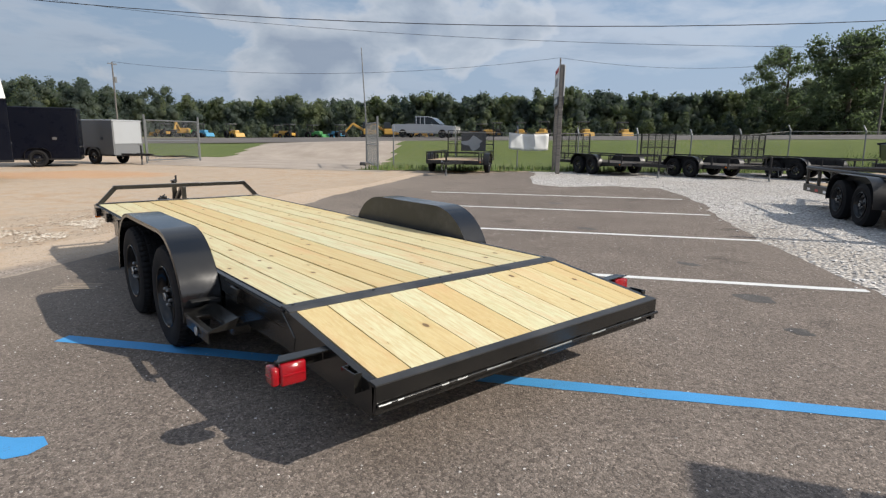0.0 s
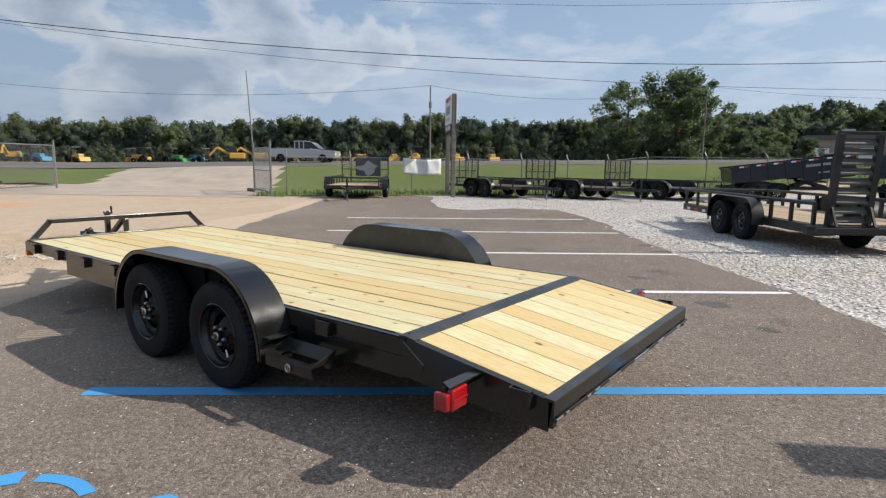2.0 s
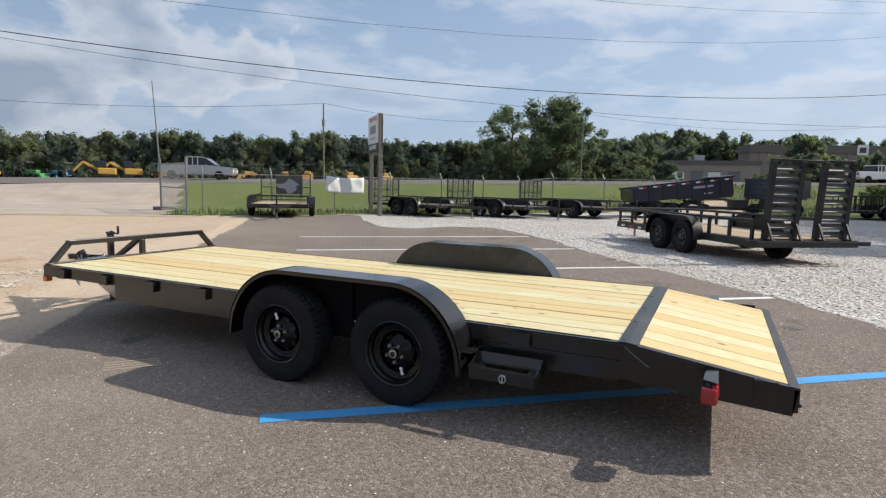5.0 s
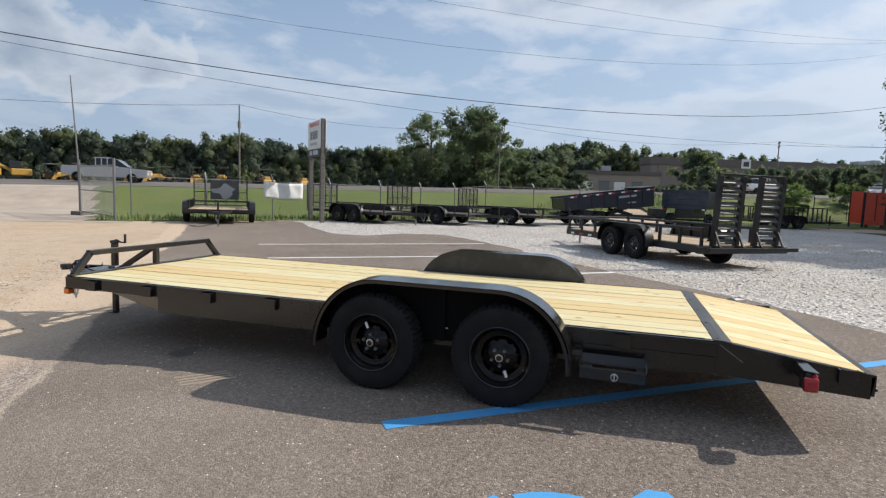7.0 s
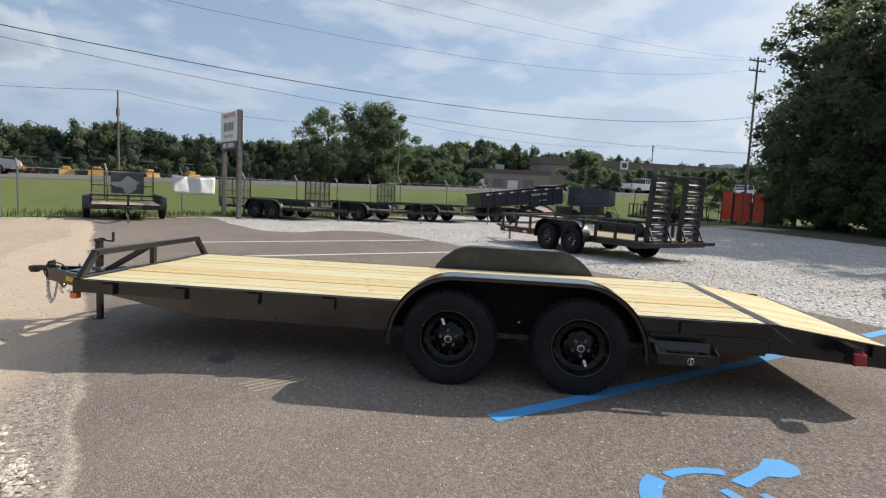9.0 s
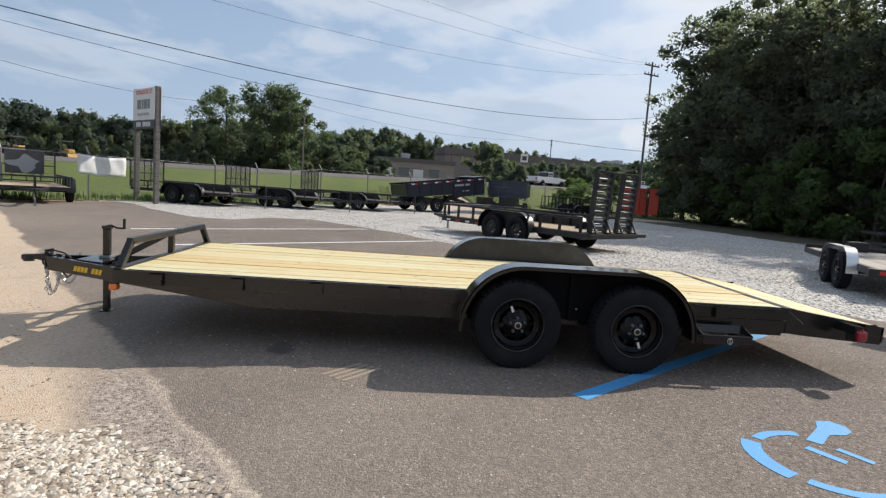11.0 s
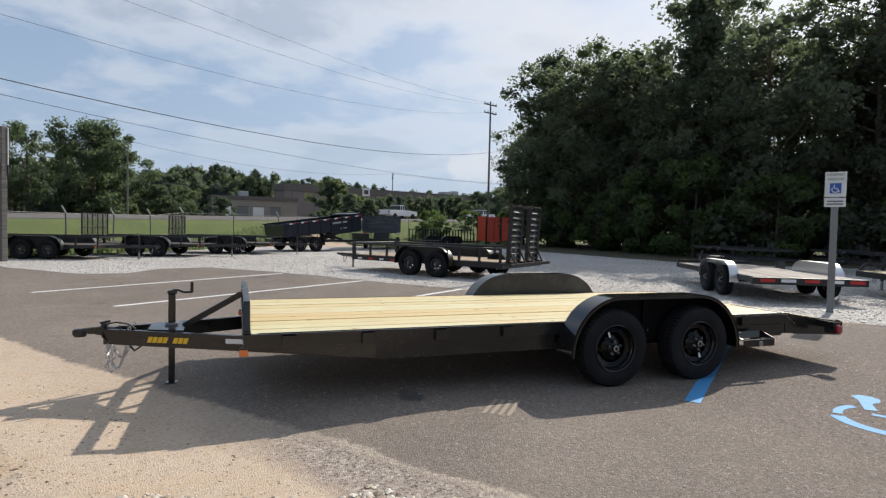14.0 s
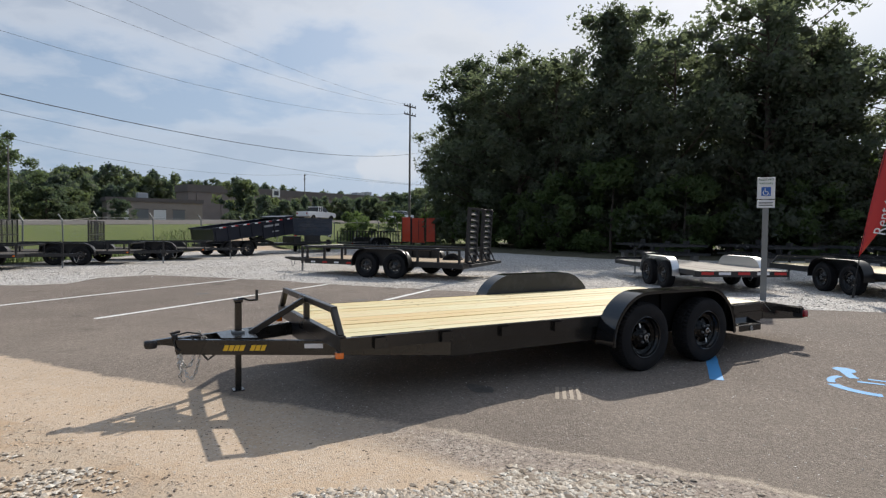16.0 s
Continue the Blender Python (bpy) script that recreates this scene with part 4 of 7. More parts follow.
# boards
inner0, inner1, count = X0 + 0.02, X1 - 0.05, 11
rng = random.Random(4)
cuts = [inner0 + 0.1905 * k for k in range(count)] + [inner1]
MAIN_SHADES = (0.2, 0.28, 0.5, 0.66, 0.72, 0.08, 0.3, 0.55, 0.3, 0.42, 0.6)
TAIL_SHADES = (0.72, 0.22, 0.66, 0.16, 0.78, 0.22, 0.1, 0.55, 0.45, 0.7, 0.95)
cuts[0], cuts[-1] = X0 + 0.038, X1 - 0.038
for k in range(count):
    a, c = cuts[k] + 0.0026, cuts[k + 1] - 0.0026
    lift = rng.uniform(-0.002, 0.002)
    bm = slab(bmesh.new(), [(a, BEND + 0.052), (c, BEND + 0.052 + rng.uniform(0, 0.004)), (c, FRONT - 0.052), (a, FRONT - 0.052)], "z", DECK - 0.036, DECK + 0.002 + lift)
    bmesh.ops.bevel(bm, geom=[e for e in bm.edges if abs(e.verts[0].co.x - e.verts[1].co.x) < 1e-4 and e.verts[0].co.z > DECK - 0.01 and e.verts[1].co.z > DECK - 0.01], offset=0.004, segments=2, affect="EDGES")
    part("deck_board", bm, pine, hauler).color = (MAIN_SHADES[k], 0, 0, 1)
for k in range(count):
    a, c = cuts[k] + 0.0026 + rng.uniform(0, 0.003), cuts[k + 1] - 0.0026
    y0, y1 = BEND - 0.058, TAIL + 0.045
    bm = slab(bmesh.new(), [(y0, deck_z(y0) + 0.002), (y1, deck_z(y1) + 0.002), (y1, deck_z(y1) - 0.036), (y0, deck_z(y0) - 0.036)], "x", a, c)
    part("dovetail_board", bm, pine, hauler).color = (TAIL_SHADES[k], 0, 0, 1)
for k in range(9):
    y = -2.45 + k * 0.66
    part("cross_member", box(X0 + 0.06, X1 - 0.06, y - 0.025, y + 0.025, deck_z(y) - 0.115, deck_z(y) - 0.04), black_satin, hauler)

# axles
for y in (0.472, -0.455):
    part("axle", rod([(X0 - 0.05, y, 0.343), (X1 + 0.05, y, 0.343)], 0.038, 12), black_satin, hauler, smooth=50)

# headboard: a trapezoid of square tube
hb = new("headboard")
hb.parent, hb["label"] = hauler, "black square-tube headboard"
za, zb, ya = DECK + 0.003, 0.745, FRONT - 0.022
for p, q in (((X0 + 0.06, ya, za), (XC - 0.79, ya, zb)), ((XC - 0.815, ya, zb), (XC + 0.815, ya, zb)), ((XC + 0.79, ya, zb), (X1 - 0.06, ya, za))):
    part("tube", bar(p, q, 0.05, 0.05, 0.005, up=(0, 1, 0)), tube_paint, hb)
part("tube", bar((XC, ya, za), (XC, ya, zb - 0.025), 0.05, 0.05, 0.005), tube_paint, hb, "upright post")
part("base_angle", box(X0 + 0.02, X1 - 0.02, ya - 0.028, ya + 0.03, za - 0.004, za + 0.012, 0.003), tube_paint, hb)
part("brace", bar((XC + 0.02, 4.02, 0.46), (XC, ya + 0.03, zb - 0.01), 0.05, 0.05, 0.005), tube_paint, hb)

# tongue: plate, jack, coupler, chains, decal bars
part("tongue_plate", slab(bmesh.new(), [(XC - 0.16, 4.28), (XC + 0.16, 4.28), (XC + 0.27, 4.0), (XC - 0.27, 4.0)], "z", 0.462, 0.470), black_paint, hauler)
part("tongue_cross", box(XC - 0.44, XC + 0.44, 3.49, 3.54, 0.33, 0.446), black_satin, hauler)
jack = new("tongue_jack")
jack.parent, jack.matrix_basis, jack["label"] = hauler, Matrix.Translation((XC + 0.04, 4.115, 0)), "black drop-leg tongue jack with a crank"
part("jack_tube", box(-0.028, 0.028, -0.028, 0.028, 0.40, 0.738, 0.006), black_paint, jack)
part("drop_leg", box(-0.025, 0.025, -0.025, 0.025, -0.028, 0.40, 0.004), black_paint, jack)
part("foot", box(-0.05, 0.05, -0.05, 0.05, -0.038, -0.027, 0.003), black_paint, jack)
part("jack_head", box(-0.036, 0.036, -0.04, 0.036, 0.738, 0.768, 0.008), black_paint, jack)
part("crank", rod([(0, 0.0, 0.767), (0.0, -0.04, 0.772), (-0.01, -0.09, 0.752), (-0.012, -0.155, 0.752)], 0.009, 8), black_paint, jack, smooth=60)
part("crank_grip", rod([(-0.012, -0.158, 0.748), (-0.012, -0.158, 0.842)], 0.013, 10), plastic_black, jack, smooth=60)
part("jack_collar", box(-0.05, 0.05, -0.05, 0.05, 0.468, 0.49, 0.004), galvanised, jack, "bare galvanised collar")
coupler = new("coupler")
coupler.parent, coupler["label"] = hauler, "black ball coupler"
part("coupler_body", slab(bmesh.new(), [(4.55, 0.47), (4.63, 0.476), (4.70, 0.47), (4.79, 0.462), (4.79, 0.425), (4.70, 0.42), (4.63, 0.405), (4.55, 0.37)], "x", XC - 0.028 + 0.02, XC + 0.028 + 0.02), black_paint, coupler)
part("coupler_nose", box(XC - 0.018, XC + 0.058, 4.75, 4.852, 0.408, 0.462, 0.016), black_satin, coupler, smooth=50)
part("coupler_socket", rod([(XC + 0.02, 4.80, 0.40), (XC + 0.02, 4.80, 0.45)], 0.046, 16), black_satin, coupler, smooth=50)
part("latch", rod([(XC + 0.02, 4.62, 0.474), (XC + 0.02, 4.655, 0.505), (XC + 0.02, 4.58, 0.52)], 0.011, 8), black_satin, coupler, smooth=60)
part("latch_block", box(XC - 0.02, XC + 0.06, 4.60, 4.645, 0.462, 0.50, 0.008), black_satin, coupler, smooth=50)
part("front_plate", box(XC - 0.06, XC + 0.09, 4.597, 4.612, 0.34, 0.466, 0.003), black_paint, coupler)
for sd, dx in ((-1, -0.06), (1, 0.08)):
    chain = new("safety_chain")
    chain.parent, chain["label"] = hauler, "bright safety chain with a hook"
    link = bmesh.new()
    loop = [(0.011 * math.cos(a), 0, 0.019 * math.sin(a)) for a in [k * math.tau / 10 for k in range(11)]]
    tube(link, loop, 0.0042, 5, False)
    me = bpy.data.meshes.new("link")
    link.to_mesh(me)
    link.free()
    me.materials.append(chrome)
    # a draped run, then a loose end that hangs straight down
    a, c, low = Vector((XC + dx * 1.9, 4.42, 0.47)), Vector((XC + dx * 1.2, 4.585, 0.345)), 0.15 if sd < 0 else 0.19
    run = []
    for k in range(61):
        u = k / 60
        sag = 4 * u * (1 - u) * ((a.z + c.z) / 2 - low)
        run.append(a.lerp(c, u) + Vector((dx * 0.35 * math.sin(u * math.pi), 0, -sag)))
    run += [c + Vector((0.004 * math.sin(k), 0.006 * math.sin(k * 0.7), -0.006 * k)) for k in range(1, 34 if sd < 0 else 22)]
    walked, k = 0.0, 0
    for p, q in zip(run, run[1:]):
        walked += (q - p).length
        if walked >= 0.028 * k:
            shared("link", me, chain, Matrix.Translation(p) @ (q - p).to_track_quat("Z", "X").to_matrix().to_4x4() @ Matrix.Rotation(math.pi / 2 * (k % 2) + 0.4, 4, "Z"))
            k += 1
    tip = run[-1]
    part("hook", rod([tip + Vector((0, 0.014 * math.cos(k * 0.7) - 0.014, -0.012 - 0.016 * math.sin(k * 0.7) - 0.004 * k)) for k in range(7)], 0.005, 6), chrome, chain, smooth=60)
cord = [(XC - 0.06, 4.38, 0.46), (XC - 0.06, 4.44, 0.505), (XC - 0.05, 4.53, 0.52), (XC - 0.03, 4.61, 0.50), (XC - 0.06, 4.635, 0.45), (XC - 0.07, 4.62, 0.40), (XC - 0.075, 4.59, 0.375)]
part("brake_cable", rod(cord, 0.007, 6), plastic_black, hauler, smooth=60)
part("light_plug_cord", rod([(XC - 0.03, 4.40, 0.47), (XC - 0.07, 4.50, 0.49), (XC - 0.11, 4.44, 0.36), (XC - 0.12, 4.38, 0.29), (XC - 0.13, 4.33, 0.33)], 0.009, 6), plastic_black, hauler, smooth=60)

# name decal on the near tongue beam, as plain bars, and the blank plate
d = (Vector((XC - 0.035, 4.61, 0.404)) - Vector((X0 + 0.053, 2.53, 0.378))).normalized()
out = Vector((-d.y, d.x, 0)).normalized()


def on_tongue(y, z, off):
    s = (y - 2.53) / d.y
    p = Vector((X0 + 0.053, 2.53, 0)) + Vector((d.x, d.y, 0)) * s + out * off
    return (p.x, p.y, z)


# two words as slanted blocks, one for each character
for k in (0, 1, 2, 3, 5, 6, 7):
    ya = 4.258 - 0.0395 * k
    bm = bmesh.new()
    lo = [bm.verts.new(on_tongue(y + lean, z, 0.0262)) for y, z, lean in ((ya, 0.372, 0.008), (ya - 0.033, 0.372, 0.008), (ya - 0.033, 0.419, -0.008), (ya, 0.419, -0.008))]
    hi = [bm.verts.new(on_tongue(y + lean, z, 0.0276)) for y, z, lean in ((ya, 0.372, 0.008), (ya - 0.033, 0.372, 0.008), (ya - 0.033, 0.419, -0.008), (ya, 0.419, -0.008))]
    bm.faces.new(hi)
    bm.faces.new(list(reversed(lo)))
    for i in range(4):
        bm.faces.new((lo[i], lo[(i + 1) % 4], hi[(i + 1) % 4], hi[i]))
    bmesh.ops.recalc_face_normals(bm, faces=bm.faces[:])
    part("decal_bar", bm, decal_yellow, hauler, "yellow decal block")
part("serial_plate", bar(on_tongue(3.66, 0.408, 0.0268), on_tongue(3.52, 0.408, 0.0268), 0.0014, 0.038), white_tape, hauler, "small white sticker")

from mathutils.geometry import tessellate_polygon
# ---- ground: sandy dirt sheet, asphalt lot, crushed stone, grass bank, highway ----
def smooth_step(a, b, v):
    u = max(0.0, min(1.0, (v - a) / (b - a)))
    return u * u * (3 - 2 * u)


def along(x, y):
    """Across (q) and along (s) the highway."""
    return 0.835 * x + 0.55 * y, 0.55 * x - 0.835 * y


def from_road(s, q):
    return 0.835 * q + 0.55 * s, 0.55 * q - 0.835 * s


def land(x, y):
    q, s = along(x, y)
    top = max(0.45, min(2.8, 1.1 + 0.016 * (s + 10.5)))
    rise = smooth_step(25.0, 32.0, q) if s > -17 else smooth_step(18.0, 34.0, q)
    blend = smooth_step(-26, -14, s)
    rise = smooth_step(25.0, 32.0, q) * blend + smooth_step(22.0, 36.0, q) * (1 - blend)
    return top * rise + 0.32 * smooth_step(32.5, 50.0, q) * (1 - smooth_step(60.0, 110.0, q) * 0.5)


def beyond_edge(x, y):
    """Distance past the asphalt's sandy edge, and the way along it."""
    return (x + 1.9) * -0.637 + (y - 2.85) * 0.771, (x + 1.9) * 0.777 + (y - 2.85) * 0.629


def dip(x, y):
    """The ground falls a hand's width past the sandy edge of the asphalt."""
    off, run = beyond_edge(x, y)
    return -0.075 * smooth_step(-1.1, 0.4, off) * (1 - smooth_step(3.5, 7.0, off)) * (1 - smooth_step(6.0, 9.0, run))


def follow_dip(bm):
    """Cuts a flat sheet along the dip and lowers it there."""
    across, way = Vector((-0.637, 0.771, 0)), Vector((0.777, 0.629, 0))
    for nrm, steps in ((across, [-1.1 + 0.25 * k for k in range(7)] + [3.5, 4.4, 5.3, 6.2, 7.0]), (way, [6.0 + 0.5 * k for k in range(7)])):
        for v in steps:
            bmesh.ops.bisect_plane(bm, geom=bm.verts[:] + bm.edges[:] + bm.faces[:], dist=1e-5, plane_co=Vector((-1.9, 2.85, 0)) + nrm * v, plane_no=nrm)
    for v in bm.verts:
        v.co.z += dip(v.co.x, v.co.y)


def spread(lo, hi, core0, core1, step, grow=1.35):
    vals, v, d = [], core0, step
    while v <= core1:
        vals.append(v)
        v += step
    up = []
    v, d = vals[-1], step
    while v < hi:
        d *= grow
        v = min(hi, v + d)
        up.append(v)
    down = []
    v, d = core0, step
    while v > lo:
        d *= grow
        v = max(lo, v - d)
        down.append(v)
    return list(reversed(down)) + vals + up


gx, gy = spread(-3500, 3500, -30, 70, 2.0), spread(-3500, 3500, -60, 70, 2.0)
verts = [(x, y, land(x, y) - 0.001 - 0.12 * smooth_step(23.0, 25.0, along(x, y)[0])) for x in gx for y in gy]
ny = len(gy)
faces = [(i * ny + j, (i + 1) * ny + j, (i + 1) * ny + j + 1, i * ny + j + 1) for i in range(len(gx) - 1) for j in range(ny - 1)]
bm = bmesh.new()
pts = [bm.verts.new(v) for v in verts]
for f in faces:
    bm.faces.new([pts[i] for i in f])
follow_dip(bm)
ground = tagged(part("ground", bm, sand, None, smooth=60), "pale packed sandy dirt ground reaching to the horizon", "ground", kind="structure")


def jagged(points, step=0.35, wild=0.09, seed=1):
    """A closed outline with a ragged edge."""
    r, out = random.Random(seed), []
    for (ax, ay), (bx, by) in zip(points, points[1:] + points[:1]):
        n = max(1, int(math.hypot(bx - ax, by - ay) / step))
        for k in range(n):
            u = k / n
            out.append((ax + (bx - ax) * u + r.uniform(-wild, wild), ay + (by - ay) * u + r.uniform(-wild, wild)))
    return out


def flat_piece(name, outline, z, mat, label, category, skirt=0.0):
    bm = bmesh.new()
    turn = sum(ax * by - bx * ay for (ax, ay), (bx, by) in zip(outline, outline[1:] + outline[:1]))
    if turn < 0:
        outline = outline[::-1]
    rim = [bm.verts.new((x, y, z)) for x, y in outline]
    for tri in tessellate_polygon([[Vector((x, y, 0)) for x, y in outline]]):
        a, c, e = (outline[i] for i in tri)
        flip = (c[0] - a[0]) * (e[1] - a[1]) - (c[1] - a[1]) * (e[0] - a[0]) < 0
        bm.faces.new([rim[i] for i in (reversed(tri) if flip else tri)])
    if skirt:
        # a thin feathered edge that dips under the sand
        low, n = [], len(outline)
        for k in range(n):
            (ax, ay), (bx, by) = outline[k - 1], outline[(k + 1) % n]
            d = max(1e-6, math.hypot(bx - ax, by - ay))
            low.append(bm.verts.new((outline[k][0] + (by - ay) / d * skirt, outline[k][1] - (bx - ax) / d * skirt, -0.004)))
        for k in range(n):
            if (outline[k][0] + 1.9) * -0.637 + (outline[k][1] - 2.85) * 0.771 < -1.5:
                continue
            bm.faces.new((rim[k], low[k], low[(k + 1) % n], rim[(k + 1) % n]))
        follow_dip(bm)
    ob = part(name, bm, mat, None)
    return tagged(ob, label, category, kind="structure")


LOT = [(15.6, 11.0), (13.3, 9.3), (11.3, 7.3), (11.3, 6.3), (12.9, 5.6), (13.4, 4.4), (12.6, 3.5), (10.2, 1.4), (8.7, 0.5), (6.4, -1.25), (4.5, -3.0), (3.1, -3.9), (1.5, -4.9),
       (0.0, -6.6), (-3.0, -9.2), (-10.0, -14.5), (-22.0, -9.0), (-12.0, -4.4), (-8.2, -0.9), (-4.0, 2.5), (-2.5, 3.7), (-1.6, 4.5), (0.0, 5.4), (2.0, 6.9), (3.6, 8.3), (5.4, 9.2), (7.0, 9.8), (10.5, 12.7), (13.5, 12.9), (16.0, 11.8)]
lot = flat_piece("pavement", jagged(LOT, 0.3, 0.05, 3), 0.003, asphalt, "dark worn asphalt parking lot with sandy edges", "asphalt", 0.28)
# crushed stone lot, from the asphalt edge to the woods and the fence
STONE = [(16.2, 11.9), (17.0, 12.5), (21.0, 9.8), (25.5, 7.2), (30.0, 2.0), (33.0, -7.0), (31.0, -14.0), (24.0, -15.0), (15.0, -16.5), (8.5, -27.0), (-6.0, -40.0), (-30.0, -45.0), (-30.0, -20.0), (-10.0, -13.5), (-3.0, -8.4), (0.6, -6.0), (2.2, -4.2), (4.8, -2.6), (6.9, -0.6), (9.0, 1.1), (10.6, 2.2), (12.4, 4.0), (12.5, 4.9), (11.0, 5.9), (10.8, 7.5), (13.0, 9.6)]
flat_piece("gravel_bed", jagged(STONE, 0.5, 0.12, 5), 0.0018, gravel, "pale crushed limestone gravel yard", "gravel")
# the shade of the woods is put into this grass strip's dark colour
bank = flat_piece("dirt_strip", jagged([(31.5, -13.5), (24.5, -14.6), (15.2, -16.0), (8.7, -26.6), (-5.0, -39.0), (3.0, -46.0), (14.0, -30.0), (26.0, -22.0), (34.0, -20.0)], 0.5, 0.2, 8), 0.0035, litter_and_shaded_grass, "rough grass strip along the woods, their shade in its dark colour", "grass")


floor_outline = [(33.0, -18.5), (24.0, -20.5), (14.5, -24.0), (9.0, -31.0), (1.0, -42.0), (-16.0, -56.0), (-40.0, -75.0), (20.0, -150.0), (150.0, -120.0), (120.0, -45.0), (60.0, -14.0), (44.0, -14.5)]
flat_piece("woods_floor", jagged(floor_outline, 1.2, 0.4, 9), 0.006, litter_and_shaded_grass, "dark leaf litter under the woods", "ground")


# chips of stone: along the lot's edges and in the sand
def chips(name, spots, mat, label, seed, lo, hi, base=0.01):
    r = np.random.RandomState(seed)
    shape = np.array([(0, 0, 0.33), (0.9, 0.1, 0.1), (-0.3, 0.85, 0.05), (-0.75, -0.5, 0.1), (0.3, -0.8, 0.0), (0, 0, -0.4)])
    tri = np.array([(0, 1, 2), (0, 2, 3), (0, 3, 4), (0, 4, 1), (5, 2, 1), (5, 3, 2), (5, 4, 3), (5, 1, 4)])
    n = len(spots)
    a = r.uniform(0, math.tau, n)
    size = lo + (hi - lo) * r.uniform(0, 1, n) ** 2.5
    v = np.repeat(shape[None], n, 0) * r.uniform(0.7, 1.3, (n, 6, 3)) * size[:, None, None]
    ca, sa = np.cos(a)[:, None], np.sin(a)[:, None]
    x, y = v[:, :, 0] * ca - v[:, :, 1] * sa, v[:, :, 0] * sa + v[:, :, 1] * ca
    sp = np.array(spots)
    level = np.array([dip(a, c) for a, c in spots])[:, None] + base + 0.15 * size[:, None]
    pts = np.stack([x + sp[:, :1], y + sp[:, 1:2], v[:, :, 2] + level], 2).reshape(-1, 3)
    fs = (tri[None] + (np.arange(n) * 6)[:, None, None]).reshape(-1, 3)
    return tagged(raw(name, pts.tolist(), fs.tolist(), mat), label, "gravel", kind="stuff")


def inside(p, poly):
    x, y, hit = p[0], p[1], False
    for (ax, ay), (bx, by) in zip(poly, poly[1:] + poly[:1]):
        if (ay > y) != (by > y) and x < (bx - ax) * (y - ay) / (by - ay) + ax:
            hit = not hit
    return hit


rng = random.Random(11)
spots = []
while len(spots) < 17000:
    p = (rng.uniform(-6, 20), rng.uniform(-15, 11))
    if inside(p, STONE) and (not inside(p, LOT) or rng.random() < 0.1) and rng.random() < min(1.0, 9.0 / max(3.0, math.hypot(p[0] + 4, p[1] + 1) - 3)):
        spots.append(p)
chips("limestone_chips", spots, stone, "loose pale limestone chips", 2, 0.012, 0.042, 0.004)
heap, thin = [], []
while len(heap) < 16500:
    p = (rng.uniform(-6.0, 1.5), rng.uniform(0.0, 7.5))
    off, run = beyond_edge(*p)
    c = 0.55 * noise.noise(Vector((p[0] * 1.3, p[1] * 1.3, 3.0))) + 0.3 * noise.noise(Vector((p[0] * 4, p[1] * 4, 0)))
    start = max(-0.05, min(1.3, 0.47 + 0.52 * run + 0.4 * max(0.0, run - 0.2)))
    thick = smooth_step(start, start + 0.2, off + 0.45 * c) * (1 - smooth_step(start + 0.9, start + 1.8, off))
    thick *= 0.12 + 0.88 * smooth_step(-1.5, -0.7, run)
    if run > 1.0:
        thick *= 0.55 * smooth_step(-0.05, 0.25, c)
    if rng.random() < thick:
        heap.append(p)
chips("sand_pebbles", heap, pebble, "heaped pale gravel along the sandy edge", 6, 0.012, 0.033, 0.002)
while len(thin) < 13000:
    p = (rng.uniform(-6.0, 3.5), rng.uniform(0.0, 9.5))
    off, run = beyond_edge(*p)
    if -0.05 < off < 3.8 and rng.random() < 0.25 + 0.75 * smooth_step(0.0, 0.3, noise.noise(Vector((p[0] * 1.1, p[1] * 1.1, 8.0)))):
        thin.append(p)
chips("sand_pebbles", thin, pebble, "scattered small pebbles pressed in the sandy dirt", 7, 0.003, 0.013, 0.0)
clods = []
while len(clods) < 6000:
    p = (rng.uniform(-6.0, 3.0), rng.uniform(0.0, 9.0))
    off, run = beyond_edge(*p)
    if 0.1 < off < 3.5 and rng.random() < 0.2 + 0.8 * smooth_step(-0.05, 0.35, noise.noise(Vector((p[0] * 1.7, p[1] * 1.7, 5.0)))):
        clods.append(p)
chips("sand_clods", clods, clod, "small brown clods and grit on the sand", 8, 0.004, 0.017, 0.0)
spots = [(rng.uniform(-5, 6), rng.uniform(-6, 4)) for _ in range(9000)]
chips("asphalt_grit", [p for p in spots if inside(p, LOT)], stone, "sparse grit lying on the asphalt", 9, 0.0025, 0.009, 0.004)

# painted lines: row of white stall lines, one blue stall line, the wheelchair mark
U, V = Vector((0.629, -0.777, 0)), Vector((0.777, 0.629, 0))


def stroke(name, p, q, w, mat, label, z=0.006, kind="structure"):
    d = (q - p).normalized()
    s = Vector((-d.y, d.x, 0)) * w / 2
    r = random.Random(name + str(p.x))
    n = max(2, int((q - p).length / 0.12))
    left = [p.lerp(q, k / n) + s * (1 + r.uniform(-0.06, 0.06)) for k in range(n + 1)]
    right = [p.lerp(q, k / n) - s * (1 + r.uniform(-0.06, 0.06)) for k in range(n + 1)]
    pts = [(v.x, v.y, z + dip(v.x, v.y)) for v in left + right]
    fs = [(k, k + n + 1, k + n + 2, k + 1) for k in range(n)]
    return tagged(raw(name, pts, fs, mat), label, "road marking", kind=kind)


for p, q in (((7.12, 7.13), (11.0, 2.41)), ((4.93, 5.40), (8.71, 0.63)), ((2.76, 3.62), (6.54, -1.155)), ((0.62, 1.90), (4.45, -2.96))):
    stroke("stall_line", Vector((*p, 0)), Vector((*q, 0)), 0.112, line_white, "worn white parking stall line")
stroke("blue_stall_line", Vector((-1.69, 0.13, 0)), Vector((-1.69, 0.13, 0)) + U * 6.1, 0.12, line_blue, "bright blue accessible parking line")


